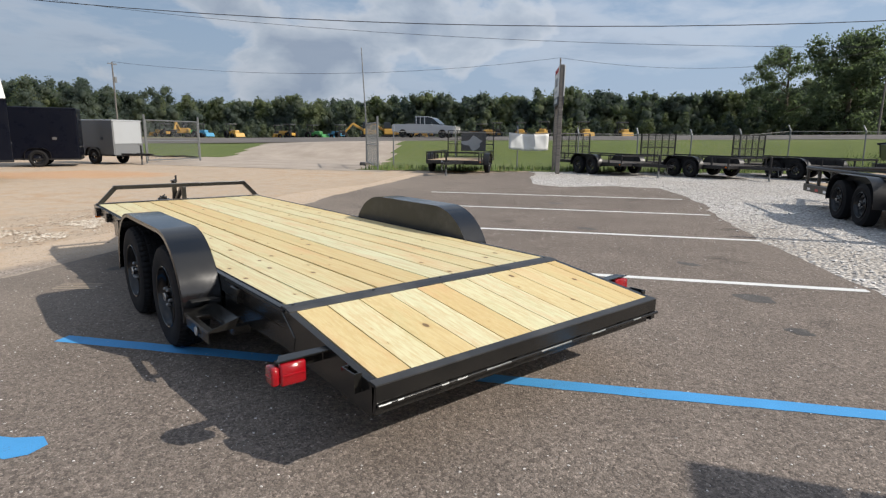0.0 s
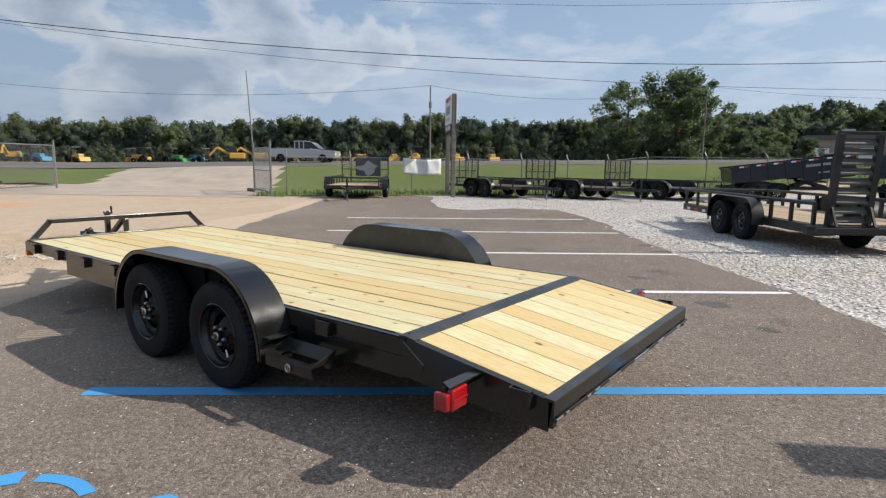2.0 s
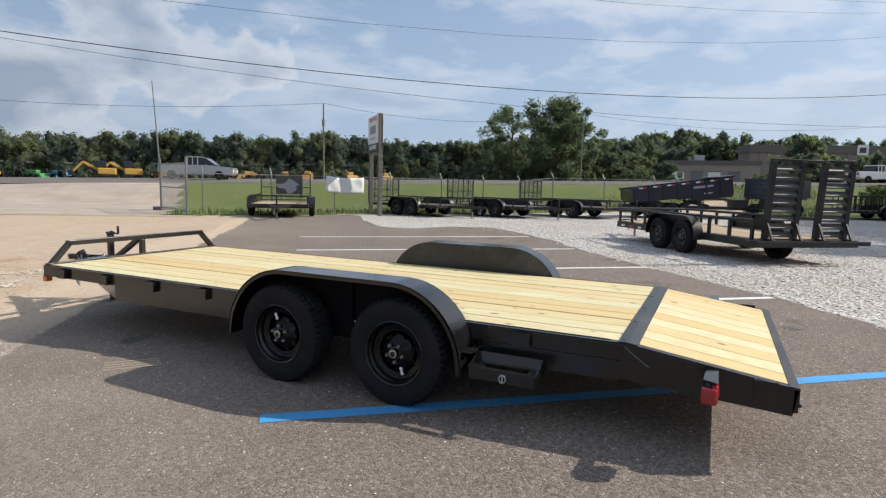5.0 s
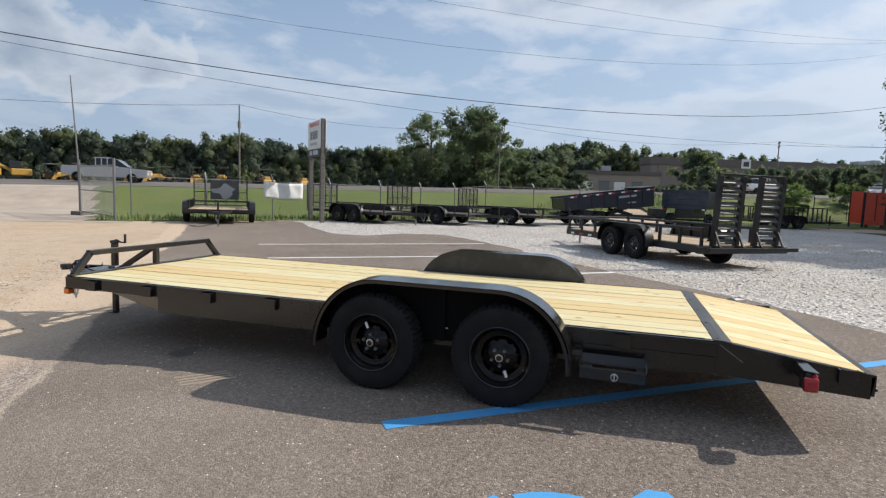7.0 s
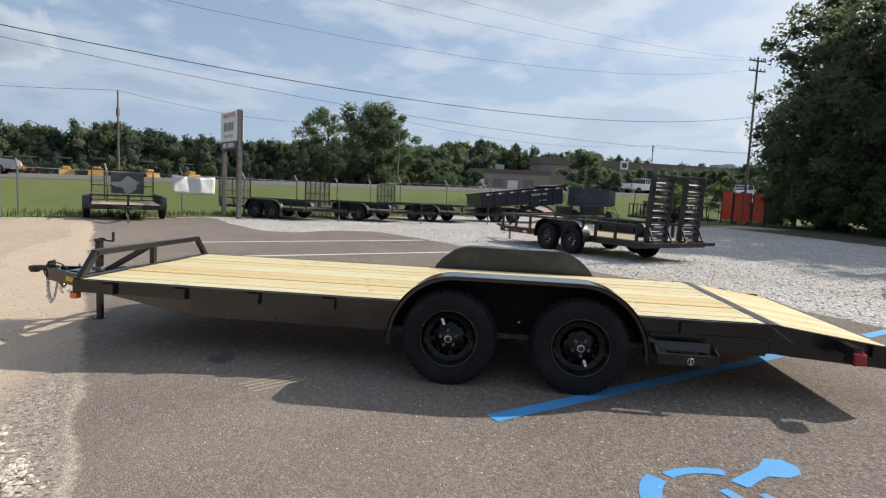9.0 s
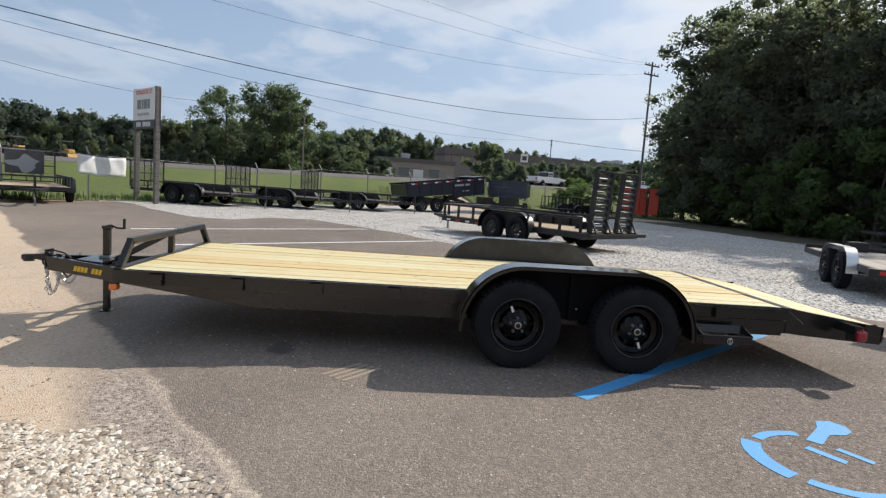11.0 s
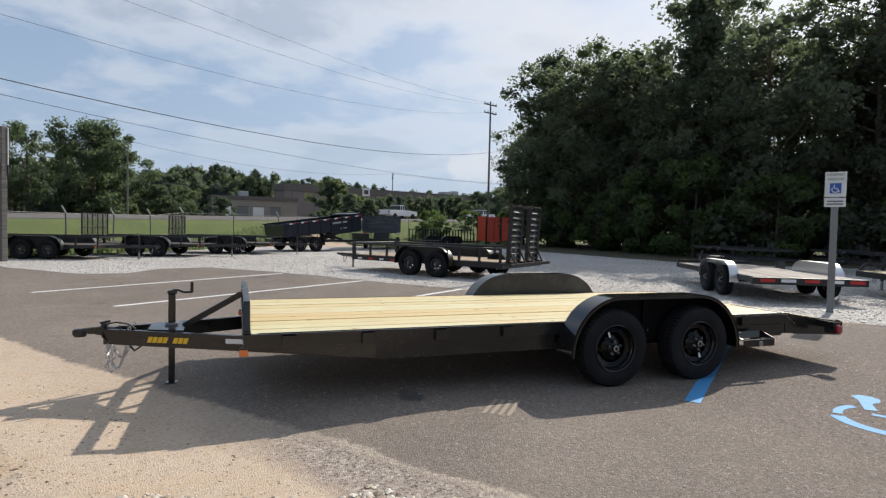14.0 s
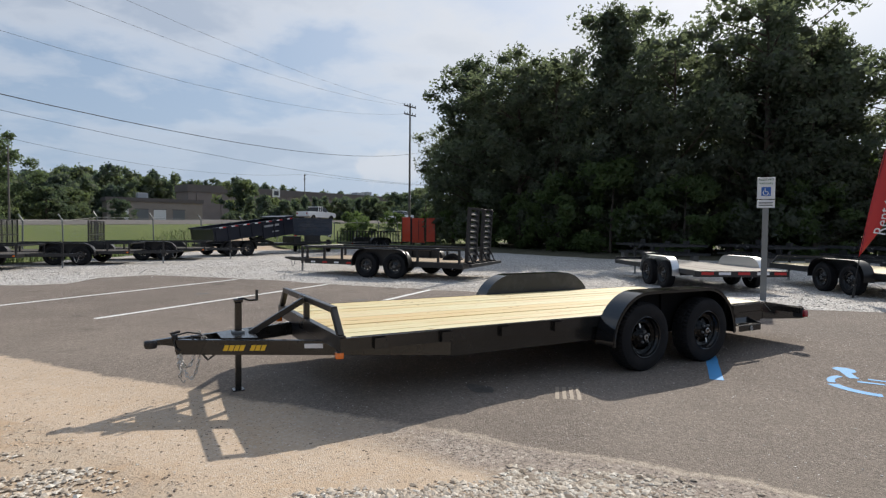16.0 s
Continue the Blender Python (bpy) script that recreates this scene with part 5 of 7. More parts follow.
def mark(outline, name):
    return flat_piece(name, outline, 0.006, line_blue, "blue painted wheelchair symbol on the asphalt", "road marking")


# the mark's own frame: U points to its top, origin at the seat
MO = Vector((-2.22, -1.12, 0))


def in_mark(a, c):
    p = MO + V * a + U * c
    return (p.x, p.y)


def arc(r0, r1, a0, a1, cx=0.0, cy=0.0, n=14):
    outer = [(cx + r1 * math.cos(radians(a0 + (a1 - a0) * k / n)), cy + r1 * math.sin(radians(a0 + (a1 - a0) * k / n))) for k in range(n + 1)]
    inner = [(cx + r0 * math.cos(radians(a1 + (a0 - a1) * k / n)), cy + r0 * math.sin(radians(a1 + (a0 - a1) * k / n))) for k in range(n + 1)]
    return outer + inner


# stencilled wheelchair: wheel in three arcs, seat and arm bars, leg with foot
for r0, r1, a0, a1 in ((0.325, 0.39, -4, 50), (0.325, 0.43, -80, -14), (0.33, 0.40, -165, -90)):
    mark([in_mark(*p) for p in arc(r0, r1, a0, a1, -0.15, -0.26)], "wheelchair_mark")
mark([in_mark(*p) for p in ((0.02, -0.04), (-0.065, -0.03), (-0.05, 0.18), (-0.115, 0.27), (-0.125, 0.37), (-0.07, 0.44), (0.02, 0.45), (0.075, 0.37), (0.035, 0.25))], "wheelchair_mark")
mark([in_mark(*p) for p in ((-0.01, -0.19), (-0.02, -0.13), (-0.22, -0.165), (-0.22, -0.22))], "wheelchair_mark")
mark([in_mark(*p) for p in ((-0.13, -0.05), (-0.14, 0.0), (-0.32, -0.035), (-0.32, -0.085))], "wheelchair_mark")

# stains and scuffs
def splash(name, x, y, rx, ry, mat, label, seed):
    r = random.Random(seed)
    pts = [(x + rx * (1 + 0.2 * math.sin(2 * a + seed) + 0.12 * math.sin(5 * a + 2 * seed) + r.uniform(-0.05, 0.05)) * math.cos(a), y + ry * (1 + 0.15 * math.sin(3 * a + seed) + r.uniform(-0.05, 0.05)) * math.sin(a)) for a in [k * math.tau / 36 for k in range(36)]]
    ob = flat_piece(name, pts, 0.0045, mat, label, "stain")
    for v in ob.data.vertices:
        v.co.z += dip(v.co.x, v.co.y)
    return ob


splash("oil_stain", -0.91, 2.27, 0.135, 0.105, oil_stain, "dark oil spot on the asphalt", 1)
for x, y, a in ((4.2, -1.3, 0.09), (5.4, 1.0, 0.11), (3.3, -2.4, 0.12), (2.6, -3.0, 0.07), (7.8, 3.6, 0.12)):
    splash("oil_stain", x, y, a, a * 1.5, oil_stain, "dark oil spot on the asphalt", int(x * 10))
for k in range(4):
    stroke("sand_scuff", Vector((-1.28 + 0.03 * k, 1.48 + 0.05 * k, 0)), Vector((-1.58 + 0.035 * k, 1.72 + 0.05 * k, 0)), 0.032, dust_patch, "pale sandy scuff on the asphalt", 0.0049)

# grass bank beyond the fence, driveway apron, highway
FEN = Vector((0.577, 0.816, 0))


def quilt(name, s_vals, q_vals, keep, lift, mat, label, category):
    index, verts, faces = {}, [], []

    def vid(i, j):
        if (i, j) not in index:
            x, y = from_road(s_vals[i], q_vals[j])
            index[(i, j)] = len(verts)
            verts.append((x, y, land(x, y) + lift))
        return index[(i, j)]
    for i in range(len(s_vals) - 1):
        for j in range(len(q_vals) - 1):
            x, y = from_road((s_vals[i] + s_vals[i + 1]) / 2, (q_vals[j] + q_vals[j + 1]) / 2)
            if keep(x, y):
                faces.append((vid(i, j), vid(i + 1, j), vid(i + 1, j + 1), vid(i, j + 1)))
    return tagged(raw(name, verts, faces, mat, smooth=60), label, category, kind="structure")


def drive_side(x, y):
    """Along-road distance to the right of the driveway's middle, widening at the highway."""
    q, s = along(x, y)
    return s - (-12.9 - 0.264 * (q - 18)), 5.2


def grassy(x, y):
    q, s = along(x, y)
    d, w = drive_side(x, y)
    ragged = 0.5 * noise.noise(Vector((x * 0.9, y * 0.9, 0)))
    if q > 32.2:
        return False
    if d > 0:
        return d + ragged > w and (x * FEN.x + y * FEN.y + ragged > 19.0 or (s > 22 and q + ragged > 22.5))
    return d - ragged < -w and q > 24.5 + ragged


fine_s = [-60 + 0.5 * k for k in range(320)]
quilt("grass", fine_s + [110, 140, 180, 240], [15 + 0.4 * k for k in range(44)], grassy, 0.02, grass, "mown green grass bank between fence and highway", "grass")
quilt("apron", [-30 + 0.5 * k for k in range(70)], [17 + 0.5 * k for k in range(31)], lambda x, y: abs(drive_side(x, y)[0]) < drive_side(x, y)[1] + 1.2, 0.008, concrete, "pale dusty concrete driveway to the highway", "driveway")
quilt("road", [-400 + 10 * k for k in range(85)], [32.0, 33.0, 35, 37, 38.5, 40, 42, 44, 46, 48, 50], lambda x, y: True, 0.035, road_grey, "grey two-lane highway behind the grass", "road")
quilt("yard", [-300 + 10 * k for k in range(70)], [50, 53, 60, 80, 105], lambda x, y: True, 0.01, sand, "pale dirt lot across the highway", "ground")

# ---- the yard: other trailers, fence, gate, signs ----
def at(x, y, heading, z=0.0):
    """Pose of a trailer whose nose (+y of its own) points along the heading in degrees from +x."""
    return pose(x, y, z, 0, 0, heading - 90)


def planks(parent, x0, x1, y0, y1, z, n, mat, name="deck_board"):
    w, r = (x1 - x0) / n, random.Random(n + y1)
    me = bpy.data.meshes.new(name)
    b = box(-w / 2 + 0.003, w / 2 - 0.003, y0, y1, -0.035, 0.0, 0.003)
    b.to_mesh(me)
    b.free()
    me.materials.append(mat)
    for k in range(n):
        shared(name, me, parent, Matrix.Translation((x0 + (k + 0.5) * w, 0, z))).color = (r.uniform(0.5, 1.0), 0, 0, 1)


def tongue(parent, front, half, length, z, mat, leg=True):
    for sd in (-1, 1):
        part("tongue_beam", bar((sd * half, front - 0.3, z), (sd * 0.04, front + length, z), 0.05, 0.1), mat, parent)
    part("coupler", slab(bmesh.new(), [(front + length - 0.05, z + 0.06), (front + length + 0.25, z + 0.05), (front + length + 0.25, z), (front + length - 0.05, z - 0.05)], "x", -0.04, 0.04), mat, parent)
    jk = new("jack")
    jk.parent, jk.matrix_basis = parent, Matrix.Translation((0, front + length - 0.45, 0))
    part("jack_tube", box(-0.03, 0.03, -0.03, 0.03, 0.25 if leg else z, z + 0.4, 0.005), mat, jk)
    part("jack_leg", box(-0.022, 0.022, -0.022, 0.022, 0.008, z), galvanised, jk)
    part("jack_foot", box(-0.06, 0.06, -0.06, 0.06, 0.002, 0.012), galvanised, jk)
    part("jack_crank", rod([(0, 0, z + 0.41), (0.12, 0, z + 0.42), (0.12, 0, z + 0.5)], 0.01, 6), mat, jk)
    ch = [(0.05 + 0.02 * math.sin(k), front + length - 0.1 + 0.02 * k, z - 0.05 - 0.2 * math.sin(k / 8 * math.pi)) for k in range(9)]
    part("safety_chain", rod(ch, 0.01, 5), galvanised, parent)


def axles(parent, half, ys, fender_mat, z=0.343, fend_top=0.79, size=1.0, reach=0.24):
    x = half + 0.125
    for y in ys:
        for sd in (-1, 1):
            wheel(parent, sd * x, y, z, sd, 0.3 * y, True, size)
        part("axle", rod([(-x, y, z), (x, y, z)], 0.035, 8), trailer_black, parent)
    for sd in (-1, 1):
        a, c = sorted((sd * (half + 0.005), sd * (half + reach)))
        f = part("fender", ribbon(bmesh.new(), arch(max(ys) + 0.47, min(ys) - 0.47, 0.33, fend_top), a, c, 0.006), fender_mat, parent, smooth=40)
        part("inner_plate", slab(bmesh.new(), [p for p in arch(max(ys) + 0.47, min(ys) - 0.47, 0.33, fend_top) if p[1] > 0.40], "x", sd * (half + 0.006), sd * (half + 0.010)), fender_mat, f)


def utility_trailer(name, label, m, half=0.95, rear=-2.4, front=2.0, ys=(0.43, -0.43), deck=0.50, rail=0.80, gate=1.12, group="", nose=1.35, wood=dark_wood, rails=6):
    t = thing(name, label, "trailer", m, group)
    for sd in (-1, 1):
        x = sd * half
        part("frame_rail", box(x - 0.03, x + 0.03, rear, front, deck - 0.11, deck, 0.004), trailer_black, t)
        part("top_rail", box(x - 0.025, x + 0.025, rear, front, rail - 0.05, rail, 0.006), trailer_black, t)
        n = rails
        for k in range(n + 1):
            y = rear + 0.03 + (front - rear - 0.06) * k / n
            part("rail_post", box(x - 0.02, x + 0.02, y - 0.025, y + 0.025, deck, rail - 0.05), trailer_black, t)
        part("marker_lamp", box(x - 0.05, x + 0.05, rear - 0.03, rear - 0.002, deck - 0.09, deck - 0.02, 0.006), red_lens, t)
        part("side_marker", box(x + sd * 0.03 - 0.008, x + sd * 0.03 + 0.008, front - 0.12, front - 0.05, deck - 0.07, deck - 0.03), amber, t)
    for y in (rear + 0.025, front - 0.025):
        part("end_rail", box(-half + 0.03, half - 0.03, y - 0.025, y + 0.025, deck - 0.11, deck), trailer_black, t)
    part("front_top_rail", box(-half, half, front - 0.025, front + 0.025, rail - 0.05, rail), trailer_black, t)
    for k in range(4):
        y = rear + 0.6 + k * (front - rear - 1.0) / 3
        part("cross_member", box(-half + 0.03, half - 0.03, y - 0.02, y + 0.02, deck - 0.10, deck - 0.04), trailer_black, t)
    planks(t, -half + 0.03, half - 0.03, rear + 0.05, front - 0.05, deck + 0.004, 9, wood)
    axles(t, half, ys, trailer_black)
    tongue(t, front, 0.5, nose, deck - 0.06, trailer_black)
    if gate:
        gt = new("ramp_gate")
        gt.parent, gt.matrix_basis = t, Matrix.Translation((0, rear - 0.05, deck))
        gt["label"] = "upright black mesh ramp gate"
        for x in (-half, half):
            part("gate_upright", bar((x, 0, 0.02), (x, 0, gate), 0.045, 0.045), trailer_black, gt)
        for z in (0.04, gate / 2, gate):
            part("gate_rail", bar((-half, 0, z), (half, 0, z), 0.035, 0.035), trailer_black, gt)
        for k in range(1, 5):
            x = -half + 2 * half * k / 5
            part("gate_bar", bar((x, 0, 0.04), (x, 0, gate), 0.035, 0.03), trailer_black, gt)
        bm = bmesh.new()
        n = int(2 * half / 0.055)
        for k in range(n + 1):
            x = -half + 2 * half * k / n
            beam(bm, (x, 0.004, 0.05), (x, 0.004, gate), 0.010, 0.004)
        for k in range(int(gate / 0.09)):
            z = 0.05 + 0.09 * k
            beam(bm, (-half, 0.008, z), (half, 0.008, z), 0.004, 0.008)
        part("gate_mesh", bm, net, gt)
    return t


HEAD = -106.0
first = utility_trailer("utility_trailer", "black tandem utility trailer with upright mesh gate, on gravel", at(18.4, 9.65, HEAD), group="utility trailers along the fence")
copy_thing(first, at(20.3, 6.55, HEAD))
copy_thing(first, at(22.6, 3.75, HEAD + 1))

single = utility_trailer("landscape_trailer", "black single-axle utility trailer with tall ladder gate by fence", at(13.4, 13.2, -143), half=1.02, rear=-2.3, front=1.35, ys=(0.0,), deck=0.52, rail=0.84, gate=1.15, nose=1.5, wood=old_wood)
# dark poster with a pale splash, hung on the gate
poster = thing("banner_panel", "dark grey printed banner with pale shape on trailer gate", "banner", at(13.4, 13.2, -143) @ Matrix.Translation((-0.15, -2.22, 0.72)))
part("sheet", box(-0.55, 0.55, 0, 0.012, 0.08, 0.92, 0.004), dark_grey_paint, poster)
shape = [(0.42 * math.cos(a) * (1 + 0.35 * math.sin(3 * a + 1)), 0.42 + 0.24 * math.sin(a) * (1 + 0.4 * math.cos(4 * a))) for a in [k * math.tau / 24 for k in range(24)]]
part("pale_shape", slab(bmesh.new(), shape, "y", 0.013, 0.016), silver_sheet, poster, "pale grey printed shape")

# equipment trailer with two stand-up ramps
equip = thing("equipment_trailer", "black equipment trailer with pipe rails and stand-up ramps on gravel", "trailer", at(10.6, -2.25, 37))
EH, ER, EF, ED = 1.02, -2.45, 2.75, 0.50
for sd in (-1, 1):
    x = sd * EH
    part("frame_rail", box(x - 0.04, x + 0.04, ER, EF, ED - 0.16, ED - 0.01, 0.004), trailer_black, equip)
    part("pipe_rail", rod([(x, ER + 0.1, 0.84), (x, EF, 0.84)], 0.034, 10), trailer_black, equip, smooth=50)
    for k in range(9):
        y = ER + 0.12 + k * (EF - ER - 0.2) / 8
        part("rail_post", box(x - 0.025, x + 0.025, y - 0.03, y + 0.03, ED - 0.01, 0.82), trailer_black, equip)
    for k in range(5):
        y = EF - 0.4 - 0.42 * k
        part("tape", box(x + sd * 0.041 - 0.001, x + sd * 0.041 + 0.001, y, y + 0.16, ED - 0.13, ED - 0.08), red_tape if k % 2 else white_tape, equip)
    part("tail_lamp", box(x - 0.06, x + 0.06, ER - 0.05, ER - 0.02, ED - 0.13, ED - 0.04, 0.008), red_lens, equip)
    # upright ramp with rungs
    rp = new("ramp")
    rp.parent, rp.matrix_basis = equip, Matrix.Translation((sd * 0.56, ER - 0.03, ED)) @ Matrix.Rotation(radians(3), 4, "X")
    rp["label"] = "tall black ladder ramp standing upright"
    for xx in (-0.31, 0.31):
        part("ramp_side", box(xx - 0.05, xx + 0.05, -0.045, 0.045, 0.0, 1.46, 0.006), trailer_black, rp)
    part("ramp_head", box(-0.36, 0.36, -0.03, 0.03, 1.44, 1.50, 0.006), trailer_black, rp)
    for k in range(9):
        z = 0.10 + k * 0.155
        part("rung", slab(bmesh.new(), [(-0.036, z - 0.03), (0.030, z + 0.045), (0.036, z + 0.040), (-0.030, z - 0.036), (-0.030, z - 0.06), (-0.036, z - 0.06)], "x", -0.262, 0.262), worn_rung, rp)
    part("ramp_foot", bar((-0.31, 0, 0.0), (-0.31, -0.25, -0.02), 0.04, 0.06), trailer_black, rp)
    part("ramp_foot", bar((0.31, 0, 0.0), (0.31, -0.25, -0.02), 0.04, 0.06), trailer_black, rp)
    part("ramp_stay", bar((-0.31, -0.2, 0.0), (-0.31, 0, 0.35), 0.035, 0.035), trailer_black, rp)
    part("ramp_stay", bar((0.31, -0.2, 0.0), (0.31, 0, 0.35), 0.035, 0.035), trailer_black, rp)
part("ramp_top_bar", box(-0.22, 0.22, ER - 0.135, ER - 0.085, ED + 1.435, ED + 1.49, 0.006), trailer_black, equip)
part("bumper", box(-EH - 0.2, EH + 0.2, ER - 0.06, ER + 0.06, ED - 0.16, ED - 0.02, 0.005), trailer_black, equip)
part("bumper", box(-EH - 0.2, EH + 0.2, ER - 0.32, ER - 0.24, ED - 0.10, ED - 0.02, 0.005), trailer_black, equip)
part("front_rail", rod([(-EH, EF, 0.84), (EH, EF, 0.84)], 0.034, 10), trailer_black, equip)
planks(equip, -EH + 0.04, EH - 0.04, ER + 0.07, EF, ED + 0.005, 11, old_wood)
axles(equip, EH + 0.02, (0.46, -0.46), trailer_black, 0.36, 0.83, 1.05)
tongue(equip, EF, 0.6, 1.35, ED - 0.1, trailer_black)
wheel(equip, 0.2, -1.62, 0.36, -1, 0.4)

# dump trailer with its bed tipped up a little
dump = thing("dump_trailer", "black dump trailer with bed slightly raised and reflective tape", "trailer", at(25.3, 0.6, -67))
part("chassis", box(-0.45, 0.45, -1.6, 3.6, 0.46, 0.60, 0.01), trailer_black, dump)
axles(dump, 0.95, (0.46, -0.46), trailer_black, 0.36, 0.76, 1.05)
tongue(dump, 3.6, 0.4, 1.3, 0.5, trailer_black)
bed = new("bed")
bed.parent, bed.matrix_basis = dump, Matrix.Translation((0, -1.22, 0.70)) @ Matrix.Rotation(radians(7.5), 4, "X")
bed["label"] = "open steel dump bed"
part("bed_floor", box(-1.0, 1.0, 0, 4.5, 0, 0.06), dump_paint, bed)
for sd in (-1, 1):
    x0, x1 = sorted((sd * 1.0, sd * 1.05))
    part("bed_side", slab(bmesh.new(), [(-0.05, 0.62), (4.5, 0.62), (4.5, -0.20), (2.75, -0.20), (2.5, -0.02), (0.35, -0.02), (-0.05, 0.10)], "x", x0, x1), dump_paint, bed)
    part("top_rail", box(min(sd * 0.99, sd * 1.09), max(sd * 0.99, sd * 1.09), -0.12, 4.53, 0.60, 0.68, 0.006), dump_paint, bed)
    for k in range(7):
        y = 0.26 + 0.65 * k
        part("bed_stake", box(sd * 1.06 - 0.025, sd * 1.06 + 0.025, y - 0.22, y - 0.15, -0.01 if k < 4 else -0.19, 0.60), dump_paint, bed)
        part("tape", box(sd * 1.092 - 0.002, sd * 1.092 + 0.002, y, y + 0.17, 0.612, 0.668), white_tape, bed)
        part("tape", box(sd * 1.092 - 0.002, sd * 1.092 + 0.002, y + 0.17, y + 0.34, 0.612, 0.668), red_tape, bed)
    part("label_bar", box(sd * 1.052 - 0.003, sd * 1.052 + 0.003, 2.75, 3.65, 0.36, 0.46), plate_grey, bed, "pale lettering bar")
    part("label_bar", box(sd * 1.052 - 0.003, sd * 1.052 + 0.003, 3.2, 3.6, 0.06, 0.12), plate_grey, bed, "pale lettering bar")
part("headboard", box(-1.05, 1.05, 4.5, 4.55, -0.1, 0.78, 0.006), dump_paint, bed)
part("headboard_cap", box(-1.09, 1.09, 3.95, 4.61, 0.70, 0.78, 0.006), dump_paint, bed)
part("tailgate", box(-1.0, 1.0, -0.03, 0.03, 0.06, 0.62, 0.006), dump_paint, bed)
for p, q in (((-0.35, 1.3, 0.6), (-0.35, 2.5, 1.05)), ((0.35, 1.3, 0.6), (0.35, 2.5, 1.05)), ((-0.35, 2.5, 0.6), (-0.35, 1.5, 0.86)), ((0.35, 2.5, 0.6), (0.35, 1.5, 0.86))):
    part("hoist_arm", bar(p, q, 0.05, 0.12, 0.006), trailer_black, dump)
part("hoist", rod([(0, 1.2, 0.58), (0, 2.2, 1.0)], 0.07, 10), galvanised, dump, smooth=50)
part("tool_box", box(-0.5, 0.5, 3.7, 4.2, 0.55, 0.95, 0.02), trailer_black, dump)

# navy dump body seen from behind
navy = thing("dump_trailer", "navy blue high-sided dump trailer seen from behind", "trailer", at(29.4, -4.9, -15))
for x0, x1, y0, y1, z0, z1 in ((-1.0, 1.0, -1.8, 2.0, 0.98, 1.06), (-1.13, -1.07, -1.8, 2.0, 1.06, 1.92), (1.07, 1.13, -1.8, 2.0, 1.06, 1.92), (-1.07, 1.07, -1.8, -1.74, 1.06, 1.92), (-1.07, 1.07, 1.94, 2.0, 1.06, 1.92)):
    part("body_panel", box(x0, x1, y0, y1, z0, z1, 0.006), navy_paint, navy)
for k in range(5):
    x = -1.05 + k * 0.525
    part("stake", box(x - 0.03, x + 0.03, -1.84 if k in (0, 4) else -1.815, -1.80, 1.04, 1.92), navy_paint, navy)
for z in (1.22, 1.50, 1.74):
    part("gate_rib", box(-1.02, 1.02, -1.845, -1.80, z - 0.03, z + 0.03, 0.012), navy_paint, navy)
for x in (-0.96, 0.96):
    part("tail_lamp", box(x - 0.07, x + 0.07, -1.93, -1.90, 0.93, 1.0, 0.004), white_tape if x > 0 else red_tape, navy)
    part("lamp_bracket", box(x - 0.1, x + 0.1, -1.90, -1.72, 0.90, 1.03), trailer_black, navy)
part("top_rail", box(-1.16, 1.16, -1.86, -1.72, 1.90, 1.97, 0.006), navy_paint, navy)
part("chassis", box(-0.45, 0.45, -1.75, 2.4, 0.48, 0.98), trailer_black, navy)
axles(navy, 0.85, (0.3, -0.55), trailer_black, 0.36, 0.64, 1.05)
tongue(navy, 2.4, 0.4, 1.3, 0.52, trailer_black)
part("bumper", box(-1.1, 1.1, -1.9, -1.8, 0.52, 0.64), trailer_black, navy)

# orange-red container with its doors folded open
bins = thing("dumpster", "orange-red steel roll-off container with folded doors", "dumpster", pose(40.2, -17.6, 0, 0, 0, -111))
bins.scale = (1.17, 1.17, 1.17)
for x0, x1, y0, y1, z0, z1 in ((-0.60, 0.42, 0.95, 1.0, 0.25, 2.0), (-0.60, 0.42, -0.02, 1.0, 0.19, 0.25), (0.38, 0.44, 0.05, 0.98, 0.25, 2.0)):
    part("panel", box(x0, x1, y0, y1, z0, z1, 0.01), red_paint, bins)
for p, q, h in (((-1.27, 0.4), (-0.63, 0.0), 2.06), ((-0.57, -0.02), (0.40, 0.04), 2.0), ((0.52, 0.02), (1.20, -0.2), 2.0)):
    d = (Vector(q) - Vector(p)).normalized()
    leaf = new("door")
    leaf.parent, leaf.matrix_basis = bins, Matrix.Translation((p[0], p[1], 0)) @ Matrix.Rotation(math.atan2(d.y, d.x), 4, "Z")
    w = (Vector(q) - Vector(p)).length
    part("door_panel", box(0.03, w - 0.03, -0.02, 0.02, 0.32, h, 0.008), red_paint, leaf)
    for z in (0.29, h):
        part("door_rib", box(0.0, w, -0.035, 0.035, z - 0.035, z + 0.035, 0.005), red_paint, leaf)
    for x in (0.0, w):
        part("door_edge", box(x - 0.03, x + 0.03, -0.035, 0.035, 0.0, h, 0.005), trailer_black, leaf)
part("latch_bar", rod([(-0.05, -0.06, 0.4), (-0.05, -0.06, 1.9)], 0.02, 6), trailer_black, bins)
for x in (-0.42, 0.28):
    part("skid", box(x - 0.08, x + 0.08, 0.0, 1.0, 0.0, 0.19), trailer_black, bins)

# black high-railed trailer standing beyond the dump trailers
utility_trailer("utility_trailer", "black high-railed utility trailer beside the grass bank", at(33.2, -10.3, -74), half=0.9, rear=-2.3, front=2.1, deck=0.46, rail=1.25, gate=None, nose=1.2, rails=16)

